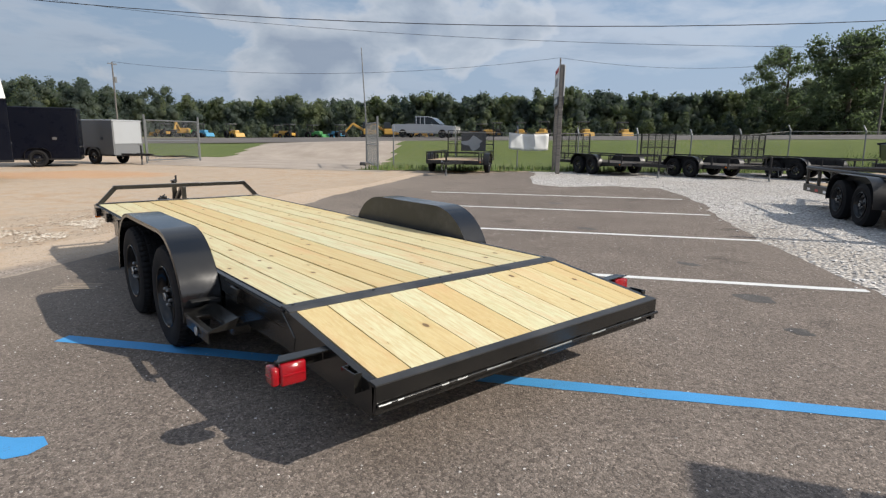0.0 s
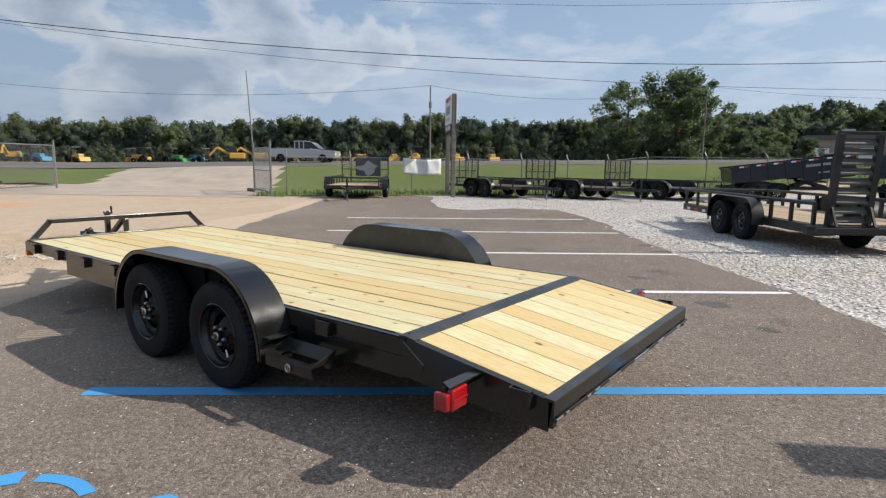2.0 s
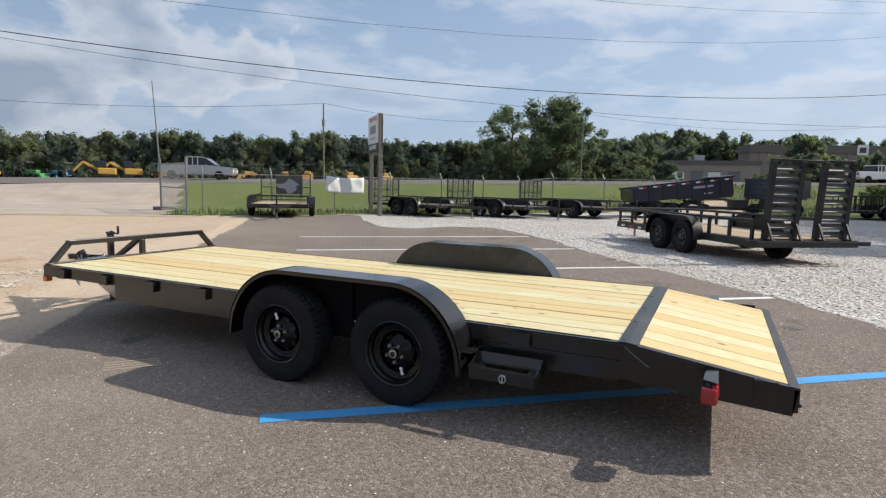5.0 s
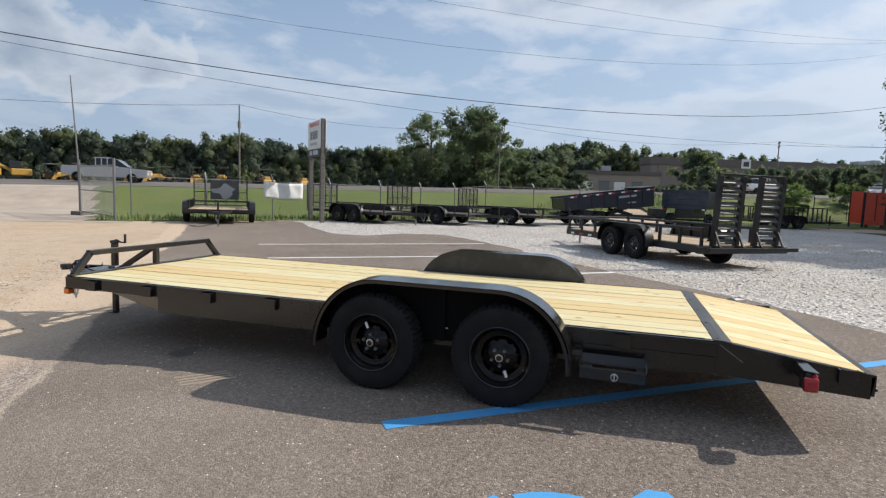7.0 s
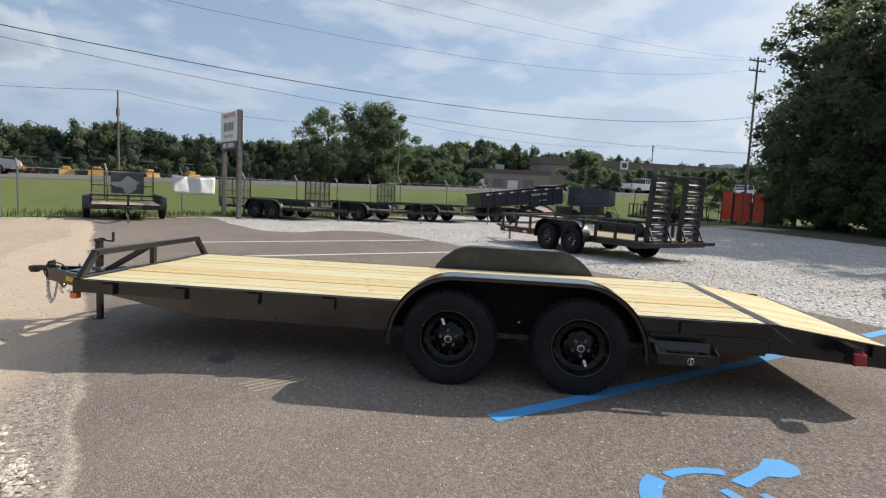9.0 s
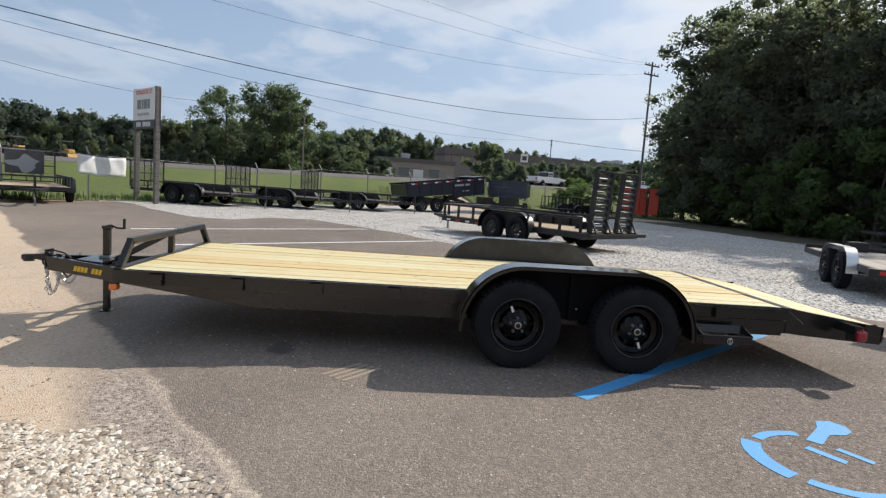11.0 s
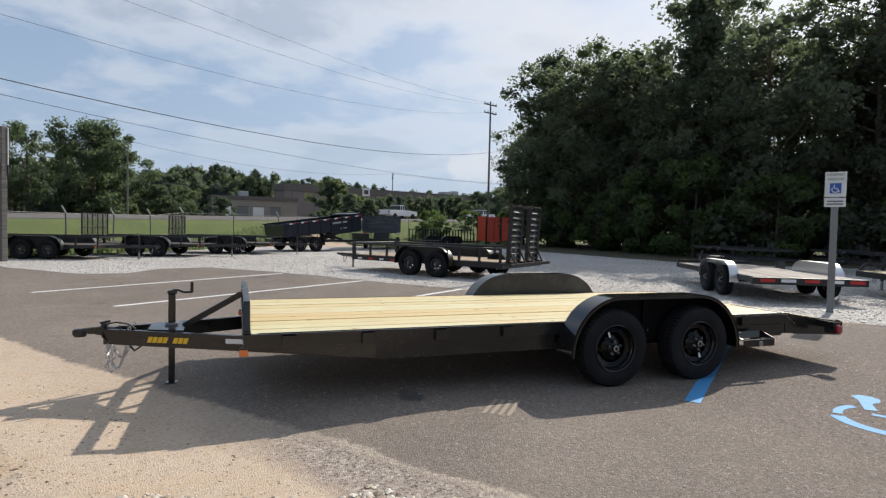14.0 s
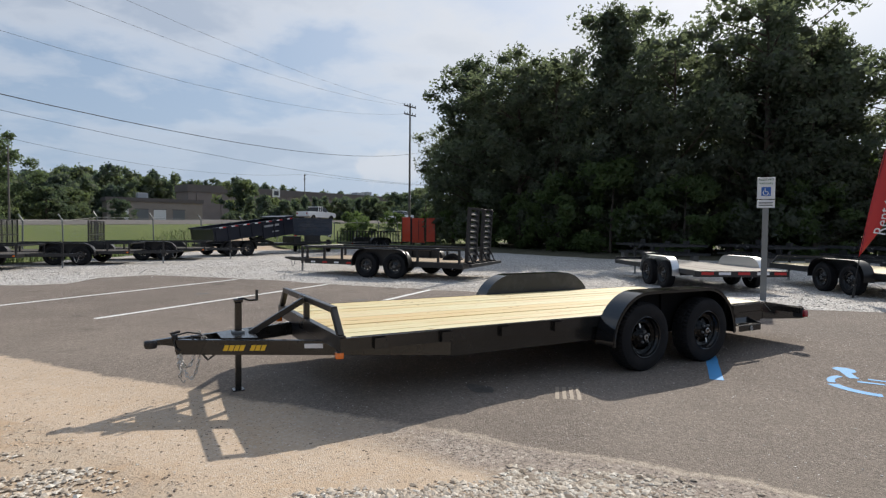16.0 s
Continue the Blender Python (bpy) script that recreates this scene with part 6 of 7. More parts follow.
# flat tilt trailer with bright fenders
tilt = thing("tilt_trailer", "low wooden-deck tilt trailer with bright tread-plate fenders", "trailer", at(4.55, -7.9, -25))
part("frame_rail", box(-1.02, -0.96, -1.75, 3.2, 0.40, 0.52), trailer_black, tilt)
part("frame_rail", box(0.96, 1.02, -1.75, 3.2, 0.40, 0.52), trailer_black, tilt)
part("tail_rail", box(-1.1, 1.1, -1.85, -1.75, 0.38, 0.52, 0.006), trailer_black, tilt)
part("front_rail", box(-1.0, 1.0, 3.2, 3.28, 0.40, 0.60), trailer_black, tilt)
for k, x in enumerate((-0.95, -0.55, -0.1, 0.35, 0.75)):
    part("tape", box(x, x + 0.28, -1.856, -1.85, 0.43, 0.49), white_tape if k % 2 else red_tape, tilt)
planks(tilt, -0.96, 0.96, -1.75, 3.2, 0.525, 10, grey_wood)
axles(tilt, 0.99, (0.46, -0.46), bare_alloy, 0.343, 0.78, 1.0, 0.19)
tongue(tilt, 3.2, 0.6, 1.4, 0.44, trailer_black)
part("ramp_winch", box(-0.2, 0.2, 2.9, 3.15, 0.53, 0.75, 0.02), trailer_black, tilt)


def flat_hauler(name, label, m, group="", half=1.0, rear=-2.5, front=2.9):
    t = thing(name, label, "trailer", m, group)
    for sd in (-1, 1):
        part("frame_rail", box(sd * half - 0.03, sd * half + 0.03, rear, front, 0.40, 0.54, 0.004), trailer_black, t)
        part("tail_lamp", box(sd * half - 0.05, sd * half + 0.05, rear - 0.03, rear, 0.42, 0.5, 0.006), red_lens, t)
        part("headboard_stay", bar((sd * 0.8, front, 0.72), (sd * 0.95, front, 0.54), 0.05, 0.05), trailer_black, t)
    part("headboard", bar((-0.82, front, 0.72), (0.82, front, 0.72), 0.05, 0.05), trailer_black, t)
    part("tail_rail", box(-half, half, rear - 0.05, rear, 0.40, 0.54), trailer_black, t)
    planks(t, -half + 0.03, half - 0.03, rear, front, 0.545, 11, pine)
    axles(t, half, (0.46, -0.46), black_satin)
    tongue(t, front, 0.6, 1.2, 0.42, trailer_black)
    return t


flat_hauler("car_hauler", "black car hauler trailer with orange-brown plank deck", at(1.5, -10.4, -28))


# bare black frames stacked before the woods
def frame_stack(m, layers, label, seed):
    r = random.Random(seed)
    t = thing("trailer_stack", label, "trailer stack", m, "stacked trailer frames")
    for k in range(layers):
        z = 0.38 + 0.36 * k
        dy = r.uniform(-0.25, 0.25)
        lay = new("trailer_frame")
        lay.parent, lay.matrix_basis = t, Matrix.Translation((r.uniform(-0.1, 0.1), dy, z))
        for sd in (-1, 1):
            part("frame_side", box(sd * 0.95 - 0.03, sd * 0.95 + 0.03, -2.2, 2.2, 0, 0.10), trailer_black, lay)
            part("hub", rod([(sd * 0.98, 0.4, 0.0), (sd * 1.12, 0.4, 0.0)], 0.08, 10), trailer_black, lay)
            part("hub", rod([(sd * 0.98, -0.4, 0.0), (sd * 1.12, -0.4, 0.0)], 0.08, 10), trailer_black, lay)
        for j in range(7):
            part("cross_bar", box(-0.92, 0.92, -2.15 + 0.71 * j, -2.09 + 0.71 * j, 0.01, 0.08), trailer_black, lay)
        part("tongue_bar", bar((-0.6, 2.2, 0.05), (0, 3.3, 0.05), 0.05, 0.09), trailer_black, lay)
        part("tongue_bar", bar((0.6, 2.2, 0.05), (0, 3.3, 0.05), 0.05, 0.09), trailer_black, lay)
        for j in range(3):
            x = r.uniform(-0.8, 0.8)
            part("folded_part", box(x - 0.05, x + 0.05, -1.5 + j * 1.3, -1.2 + j * 1.3, 0.10, 0.10 + r.uniform(0.12, 0.22)), trailer_black, lay)
    for x in (-0.8, 0.8):
        for y in (-1.6, 1.6):
            part("block", box(x - 0.12, x + 0.12, y - 0.12, y + 0.12, 0.0, 0.38), pole_wood, t)
    return t


frame_stack(at(13.0, -16.2, -20), 2, "stack of bare black trailer frames before the woods", 1)
frame_stack(at(9.4, -18.6, -28), 2, "stack of bare black trailer frames before the woods", 2)
frame_stack(at(6.4, -21.5, -20), 2, "stack of bare black trailer frames before the woods", 3)
frame_stack(at(3.5, -17.5, -30), 1, "low bare black trailer frame on blocks", 4)


# enclosed trailers beside the entrance
def enclosed(label, m, body, front_mat, half=1.05, length=4.2, low=0.45, high=2.1, nose=True):
    t = thing("enclosed_trailer", label, "trailer", m, "enclosed trailers")
    part("body", box(-half, half, -length / 2, length / 2, low, high, 0.05), body, t)
    part("front_panel", box(-half + 0.06, half - 0.06, length / 2 - 0.01, length / 2 + 0.012, low + 0.55, high - 0.08), front_mat, t)
    part("stone_guard", box(-half + 0.06, half - 0.06, length / 2 - 0.01, length / 2 + 0.016, low + 0.05, low + 0.52), grey_sheet if front_mat is silver_sheet else front_mat, t)
    part("guard_trim", box(-half + 0.05, half - 0.05, length / 2 + 0.0, length / 2 + 0.02, low + 0.52, low + 0.545), galvanised, t)
    part("roof_trim", box(-half - 0.01, half + 0.01, -length / 2 - 0.01, length / 2 + 0.01, high - 0.07, high - 0.02, 0.01), front_mat, t)
    part("lower_trim", box(-half - 0.01, half + 0.01, -length / 2 - 0.01, length / 2 + 0.01, low, low + 0.06), trailer_black, t)
    for sd in (-1, 1):
        part("door", box(sd * half - 0.012, sd * half + 0.012, 0.3, 1.1, low + 0.1, high - 0.15, 0.005), body, t)
        part("door_latch", box(sd * (half + 0.015) - 0.01, sd * (half + 0.015) + 0.01, 0.35, 0.5, 1.1, 1.2), chrome, t)
        part("rear_lamp", box(sd * 0.9 - 0.06, sd * 0.9 + 0.06, -length / 2 - 0.02, -length / 2, 0.7, 0.8), red_lens, t)
        wheel(t, sd * (half - 0.05), -0.2, 0.343, sd, 0.2, False)
        part("fender", ribbon(bmesh.new(), arch(0.25, -0.65, 0.36, 0.76, 0.3), min(sd * half, sd * (half + 0.1)), max(sd * half, sd * (half + 0.1)), 0.008), black_satin, t, smooth=40)
    if nose:
        tongue(t, length / 2, 0.5, 1.2, 0.45, trailer_black)
    return t


enclosed("black enclosed cargo trailer parked by the entrance", at(0.66, 25.0, -12), cargo_navy, cargo_navy, 1.0, 2.5, 0.28, 2.38, False)
enclosed("grey enclosed cargo trailer with bright silver front panel", at(3.24, 25.95, -62), grey_sheet, silver_sheet, 0.75, 2.2, 0.38, 1.98)
tall = enclosed("tall dark enclosed trailer with white upper body", at(-4.3, 17.0, 3), cargo_navy, cargo_navy, 1.25, 6.5, 0.55, 2.3, False)
part("upper_body", slab(bmesh.new(), [(-3.25, 2.3), (3.25, 2.3), (3.05, 3.85), (-3.25, 3.9)], "x", -1.25, 1.25), white_paint, tall, "white upper body with sloped nose")

# ---- chain-link fence ----
fence = thing("chain_link_fence", "galvanised chain-link fence with leaning top arms along the grass", "fence")
RUN = [Vector((12.2, 16.15, 0)), Vector((21.0, 9.9, 0)), Vector((28.0, 6.3, 0)), Vector((45.0, -19.5, 0))]
stations = []
for a, c in zip(RUN, RUN[1:]):
    n = max(1, round((c - a).length / 3.05))
    stations += [a.lerp(c, k / n) for k in range(n)]
stations.append(RUN[-1])
rng = random.Random(21)
for p in stations:
    z = land(p.x, p.y)
    h = 1.82 + rng.uniform(-0.03, 0.03)
    lean = Vector((rng.uniform(-0.04, 0.04), rng.uniform(-0.04, 0.04), 0))
    part("post", rod([(p.x, p.y, z - 0.1), (p.x + lean.x, p.y + lean.y, z + h - 0.2), (p.x + lean.x + 0.12, p.y + lean.y + 0.16, z + h + 0.06)], 0.032, 8), galvanised, fence)
bm2 = bmesh.new()
for a, c in zip(stations, stations[1:]):
    za, zc = land(a.x, a.y), land(c.x, c.y)
    part("top_rail", rod([(a.x, a.y, za + 1.60), (c.x, c.y, zc + 1.60)], 0.014, 6), dull_zinc, fence)
    n = 42
    for k in range(n):
        for s in (-1, 1):
            u0, u1 = (k, k + 12 * s)
            lo = a.lerp(c, u0 / n)
            f = max(0.0, min(1.0, u1 / n))
            hi = a.lerp(c, f)
            part_up = abs(f * n - u0) / 12
            beam(bm2, (lo.x, lo.y, za + 0.04), (hi.x, hi.y, za + (zc - za) * f + 0.04 + 1.55 * part_up), 0.0022, 0.0022)
part("wire_mesh", bm2, galvanised, fence, "grey chain-link wire")


def gate_leaf(name, a, c, h, label, z=0.0):
    t = thing(name, label, "gate")
    a, c = Vector((*a, z)), Vector((*c, z))
    up = Vector((0, 0, 1))
    for p, q in ((a + up * 0.15, a + up * h), (c + up * 0.15, c + up * h), (a + up * 0.15, c + up * 0.15), (a + up * h, c + up * h), (a + up * (h * 0.52), c + up * (h * 0.52))):
        part("gate_tube", rod([p, q], 0.026, 8), galvanised, t)
    for p in (a, c):
        part("gate_post", rod([p + (p - (a + c) / 2).normalized() * 0.08, p + (p - (a + c) / 2).normalized() * 0.08 + up * (h + 0.25)], 0.045, 10), galvanised, t)
    bm = bmesh.new()
    n = int((c - a).length / 0.07)
    d = 12
    for k in range(-d, n + 1):
        for s in (0, 1):
            k0, k1 = (k, k + d) if s == 0 else (k + d, k)
            f0, f1 = max(0, min(n, k0)), max(0, min(n, k1))
            z0, z1 = abs(f0 - k0) / d, 1 - abs(f1 - k1) / d
            lo, hi = a.lerp(c, f0 / n) + up * (0.15 + (h - 0.15) * z0), a.lerp(c, f1 / n) + up * (0.15 + (h - 0.15) * z1)
            if (hi - lo).length > 0.05:
                beam(bm, lo, hi, 0.004, 0.004)
    part("gate_mesh", bm, galvanised, t)
    return t


near_gate = gate_leaf("swing_gate", (12.9, 19.4), (11.25, 15.95), 1.95, "open chain-link swing gate leaf beside the driveway")
part("mast", rod([(12.98, 19.5, 0), (12.95, 19.55, 2.4), (12.86, 19.7, 5.45)], 0.045, 8, 0.022), galvanised, near_gate, "tall thin leaning pipe")
part("gate_weight", box(12.6, 13.25, 19.1, 19.6, 0.0, 0.16, 0.03), pole_wood, near_gate, "dark weight at the gate's foot")
gate_leaf("swing_gate", (4.6, 25.3), (7.5, 27.3), 2.0, "chain-link swing gate leaf on the far side of driveway")

# white banner on the fence
fa, fd = Vector((17.7, 12.25, 0)), Vector((-0.816, 0.577, 0))
verts, faces = [], []
for i in range(13):
    for j in range(7):
        p = fa + fd * (1.75 * i / 12) + Vector((-0.577, -0.816, 0)) * (0.05 + 0.02 * math.sin(i * 1.3 + j * 0.8))
        sag = 0.05 * math.sin(i / 12 * math.pi) * (1 + 0.3 * j / 6)
        verts.append((p.x, p.y, 1.58 - 0.70 * j / 6 - sag + 0.04 * (i / 12)))
faces = [(i * 7 + j, (i + 1) * 7 + j, (i + 1) * 7 + j + 1, i * 7 + j + 1) for i in range(12) for j in range(6)]
ban = thing("fence_banner", "white vinyl banner sagging on the fence", "banner")
cloth = raw("cloth", verts, faces, sign_white, ban, 60)
md = cloth.modifiers.new("thick", "SOLIDIFY")
md.thickness = 0.004
for i, z in ((0.03, 1.56), (0.97, 1.6), (0.03, 0.88), (0.97, 0.92)):
    p = fa + fd * (1.75 * i)
    part("tie", rod([(p.x - 0.03, p.y - 0.04, z), (p.x + 0.02, p.y + 0.03, z + 0.02)], 0.008, 5), plastic_black, ban)

# ---- roadside sign on two timber posts ----
def words(text, size, mat, parent, m, depth=0.004, name="lettering", label=""):
    cu = bpy.data.curves.new(name, "FONT")
    cu.body, cu.size, cu.extrude, cu.align_x, cu.align_y = text, size, depth, "CENTER", "CENTER"
    tmp = bpy.data.objects.new(name, cu)
    me = bpy.data.meshes.new_from_object(tmp)
    bpy.data.objects.remove(tmp)
    me.materials.append(mat)
    ob = new(name, me)
    ob.parent, ob.matrix_basis = parent, m
    if label:
        ob["label"] = label
    return ob


PA, PB = Vector((17.55, 11.75, 0)), Vector((16.2, 10.45, 0))
mid = (PA + PB) / 2
right = (PB - PA).normalized()
normal = Vector((right.y, -right.x, 0))
sign_pose = Matrix((( right.x, 0, normal.x, mid.x), (right.y, 0, normal.y, mid.y), (0, 1, 0, 0), (0, 0, 0, 1)))
big_sign = thing("roadside_sign", "white trailer sales sign on two weathered timber posts", "sign", sign_pose)
half_w = (PB - PA).length / 2
for sx in (-half_w, half_w):
    part("post", box(sx - 0.085, sx + 0.085, 0, 4.20, -0.085, 0.085, 0.02), pole_wood, big_sign, "weathered grey timber post")
for face, rot in ((1, 0), (-1, math.pi)):
    pn = new("panel")
    pn.parent, pn.matrix_basis = big_sign, Matrix.Rotation(rot, 4, "Y")
    part("board", box(-half_w - 0.10, half_w + 0.04, 3.02, 4.16, 0.09, 0.12, 0.004), sign_white, pn, "white sign board")
    part("number_strip", box(-half_w - 0.10, half_w + 0.04, 2.70, 3.0, 0.09, 0.12, 0.004), sign_dark, pn, "dark strip below the board")
    words("TRAILER SALES", 0.235, sign_red, pn, Matrix.Translation((0, 4.02, 0.122)), label="red lettering")
    for k, w in enumerate((0.5, 0.22, 0.42, 0.3)):
        x = -0.62 + sum((0.5, 0.22, 0.42, 0.3)[:k]) * 0.8 + 0.02 * k
        part("name_bar", box(x, x + w * 0.72, 3.42, 3.76, 0.12, 0.124), grey_sheet, pn, "grey name shape")
    part("under_bar", box(-0.62, 0.5, 3.18, 3.28, 0.12, 0.124), silver_sheet, pn)
    for k in range(9):
        if k != 3:
            part("digit_bar", box(-0.68 + k * 0.15, -0.58 + k * 0.15, 2.78, 2.95, 0.12, 0.124), sign_white, pn)

# ---- accessible parking sign ----
park = thing("parking_sign", "white accessible parking sign on a grey steel post", "sign", pose(1.95, -6.42, 0, 0, 0, 214))
part("post", box(-0.055, 0.055, -0.025, 0.065, 0.0, 2.5, 0.004), galvanised, park)
part("plate", box(-0.160, 0.160, -0.032, -0.026, 2.07, 2.51, 0.002), sign_white, park)
part("lower_plate", box(-0.160, 0.160, -0.032, -0.026, 1.89, 2.05, 0.002), sign_white, park)
for z in (1.97, 2.12, 2.48):
    part("bolt", rod([(0, -0.036, z), (0, 0.01, z)], 0.008, 8), galvanised, park)
part("blue_panel", box(-0.085, 0.085, -0.037, -0.033, 2.13, 2.31), sign_blue, park)
face = Matrix.Rotation(math.pi / 2, 4, "X")
words("RESERVED", 0.058, sign_green, park, Matrix.Translation((0, -0.034, 2.46)) @ face, 0.001)
words("PARKING", 0.058, sign_green, park, Matrix.Translation((0, -0.034, 2.38)) @ face, 0.001)
part("chair_sign", slab(bmesh.new(), [(x * 0.055 - 0.005, 2.195 + z * 0.055) for x, z in arc(0.72, 1.0, 130, 360)], "y", -0.040, -0.037), sign_white, park)
for p, q, w in (((-0.02, 2.285), (-0.015, 2.215), 0.014), ((-0.015, 2.22), (0.035, 2.212), 0.012), ((0.03, 2.215), (0.06, 2.15), 0.012)):
    part("chair_sign", bar((p[0], -0.039, p[1]), (q[0], -0.039, q[1]), w, 0.003, up=(0, 1, 0)), sign_white, park)
for z in (1.99, 1.94):
    part("text_bar", box(-0.12, 0.12, -0.036, -0.0325, z - 0.012, z + 0.012), grey_sheet, park)

# ---- red feather flag ----
flag = thing("feather_flag", "red feather flag with white lettering on a bent pole", "flag", pose(1.36, -8.6, 0, 0, 0, 205))
n, pole_line = 16, []
for k in range(n + 1):
    u = k / n
    pole_line.append(Vector((0.02 + 0.55 * u ** 1.25, 0, 3.5 * u - 0.35 * max(0, u - 0.6) ** 2)))
part("pole", rod(pole_line, 0.014, 6, 0.006), plastic_black, flag, smooth=60)
verts, faces = [], []
for k in range(4, n + 1):
    p = pole_line[k]
    w = 0.46 * math.sin(min(1.0, (k - 4) / 7) * math.pi / 2) * (1 - 0.35 * ((k - 4) / (n - 4)) ** 3)
    for j in range(5):
        verts.append((p.x - 0.02 + w * j / 4 - 0.0, 0.035 * math.sin(j * 1.4 + k * 0.5), p.z))
faces = [(i * 5 + j, i * 5 + j + 1, (i + 1) * 5 + j + 1, (i + 1) * 5 + j) for i in range(n - 4) for j in range(4)]
cloth = raw("cloth", verts, faces, sign_red, flag, 60)
md = cloth.modifiers.new("thick", "SOLIDIFY")
md.thickness = 0.003
words("Rent to Own", 0.30, sign_white, flag, Matrix.Translation((0.58, -0.05, 2.15)) @ Matrix.Rotation(math.pi / 2, 4, "X") @ Matrix.Rotation(radians(80), 4, "Z"), 0.002, label="white lettering")
part("ground_stake", rod([(0.02, 0, 0.0), (0.06, 0, 0.3)], 0.025, 8), plastic_black, flag)

# ---- distance: poles and cables, buildings, machines, vehicles, trees ----
def pole(label, x, y, h, arms=1, lean=0.0, r=0.15, turn=0.0, can=True):
    z = land(x, y)
    t = thing("utility_pole", label, "utility pole", pose(x, y, z, lean, 0, turn))
    part("shaft", rod([(0, 0, -0.3), (0, 0, h)], r, 10, r * 0.65), pole_wood, t, smooth=60)
    for k in range(arms):
        zz = h - 0.35 - 0.9 * k
        part("crossarm", box(-0.95, 0.95, -0.05, 0.05, zz - 0.06, zz + 0.06), pole_wood, t)
        for xx in (-0.88, -0.4, 0.4, 0.88):
            part("insulator", rod([(xx, 0, zz + 0.07), (xx, 0, zz + 0.25)], 0.045, 6), galvanised, t)
    if can:
        part("transformer", rod([(0.38, 0, h - 3.2), (0.38, 0, h - 2.3)], 0.24, 12), galvanised, t, "grey transformer can", smooth=60)
    return Vector((x, y, z + h))


top_a = pole("weathered timber utility pole with transformer beyond the highway", 64.9, 50.5, 11.2, 1, turn=35)
top_b = pole("dark timber utility pole with crossarms by the woods", 51.9, -22.2, 13.2, 2, r=0.13, turn=113, can=False)
top_c = pole("distant timber utility pole with crossarm", 134.0, -33.0, 11.6, 2, turn=0, can=False)
top_d = pole("far utility pole with transformer beside the trees", 17.9, 103.0, 11.8, 1, turn=40)
top_e = pole("thin utility pole before the large oaks", 98.0, 20.0, 11.0, 0, can=False)


def cable(points, r=0.02, sag=1.0):
    pts = []
    for a, c in zip(points, points[1:]):
        a, c = Vector(a), Vector(c)
        for k in range(17):
            u = k / 16
            pts.append(a.lerp(c, u) + Vector((0, 0, -4 * sag * u * (1 - u))))
    t = thing("overhead_cable", "thin black overhead cable sagging between poles", "cable", group="overhead cables")
    part("strand", rod(pts, r, 5), wire_black, t)
    return t


# the two cables that cross above the yard, and those along the highway
def long_span(x, y, turn, c0, c1, c2, s0, s1, r):
    """A cable over a point of the yard: its height is a parabola along its run."""
    ux, uy, pts = math.cos(radians(turn)), math.sin(radians(turn)), []
    for k in range(41):
        s = s0 + (s1 - s0) * k / 40
        pts.append((x + ux * s, y + uy * s, c0 + c1 * s / 50 + c2 * (s / 50) ** 2))
    t = thing("overhead_cable", "thin black overhead cable sagging across the yard", "cable", group="overhead cables")
    part("strand", rod(pts, r, 5), wire_black, t)


long_span(12.1, 12.7, 136.6, 5.46, 1.21, 5.09, -53.0, 60.0, 0.015)
long_span(13.2, 10.0, 127.2, 4.73, 3.31, 5.06, -50.0, 60.0, 0.007)
pole("tall timber utility pole beside the yard", -29.0, 56.0, 16.6, 2, turn=60, can=False)
cable([top_d, top_a, top_e + Vector((0, 0, 1.0)), top_c], 0.022, 2.0)
for drop, sag in ((0.2, 4.5), (0.3, 5.5), (1.1, 6.7)):
    cable([top_b - Vector((0, 0, drop)), (-29.0, 56.0, 16.4 - drop)], 0.007, sag)
cable([top_c, (110.0, -80.0, 12.0)], 0.022, 1.0)


# ---- buildings across the highway ----
def hall(name, label, x, y, rz, w, d, h, wall, band=1.0, z=None):
    z = land(x, y) if z is None else z
    t = thing(name, label, "building", pose(x, y, z, 0, 0, rz))
    part("wall", box(0, w, 0, d, -1.0, h - band), wall, t)
    part("roof_band", box(-0.25, w + 0.25, -0.25, d + 0.25, h - band, h), roof_dark, t, "dark roof fascia")
    return t


big = hall("warehouse", "long brown block warehouse with dark fascia across highway", 149.3, -8.2, -71, 66.8, 7, 9.2, brown_wall, 1.8)
part("logo_panel", box(23.1, 25.5, -0.32, -0.26, 7.1, 9.4), sign_white, big, "white square panel with dark mark")
part("logo_mark", box(23.6, 25.0, -0.36, -0.32, 7.6, 8.8), sign_dark, big)
part("roof_unit", box(55, 58, 2, 5, 9.2, 10.2, 0.1), silver_sheet, big, "pale rooftop unit")
part("roof_unit", box(59, 61, 2, 5, 9.2, 10.6, 0.1), silver_sheet, big, "pale rooftop unit")
for k in range(10):
    part("pilaster", box(2 + 6.4 * k, 2.5 + 6.4 * k, -0.2, 0.0, -1.0, 7.2), brown_wall, big)
low = hall("low_building", "low tan block building with white doors", 128.9, 8.6, -80, 18.5, 6, 5.0, tan_wall, 0.8)
for k, x in enumerate((1.5, 5.2, 8.6, 12.4)):
    dr = new("door")
    dr.parent, dr.matrix_basis = low, Matrix.Translation((x, -0.04, 0))
    part("door_leaf", box(0, 2.4, -0.04, 0.0, -0.2, 2.6), white_paint if k % 2 == 0 else grey_sheet, dr)
    part("door_trim", box(-0.12, 2.52, -0.06, -0.02, 2.6, 2.75), roof_dark, dr)
part("roof_unit", box(6, 8, 2, 4, 5.0, 6.2, 0.1), silver_sheet, low)


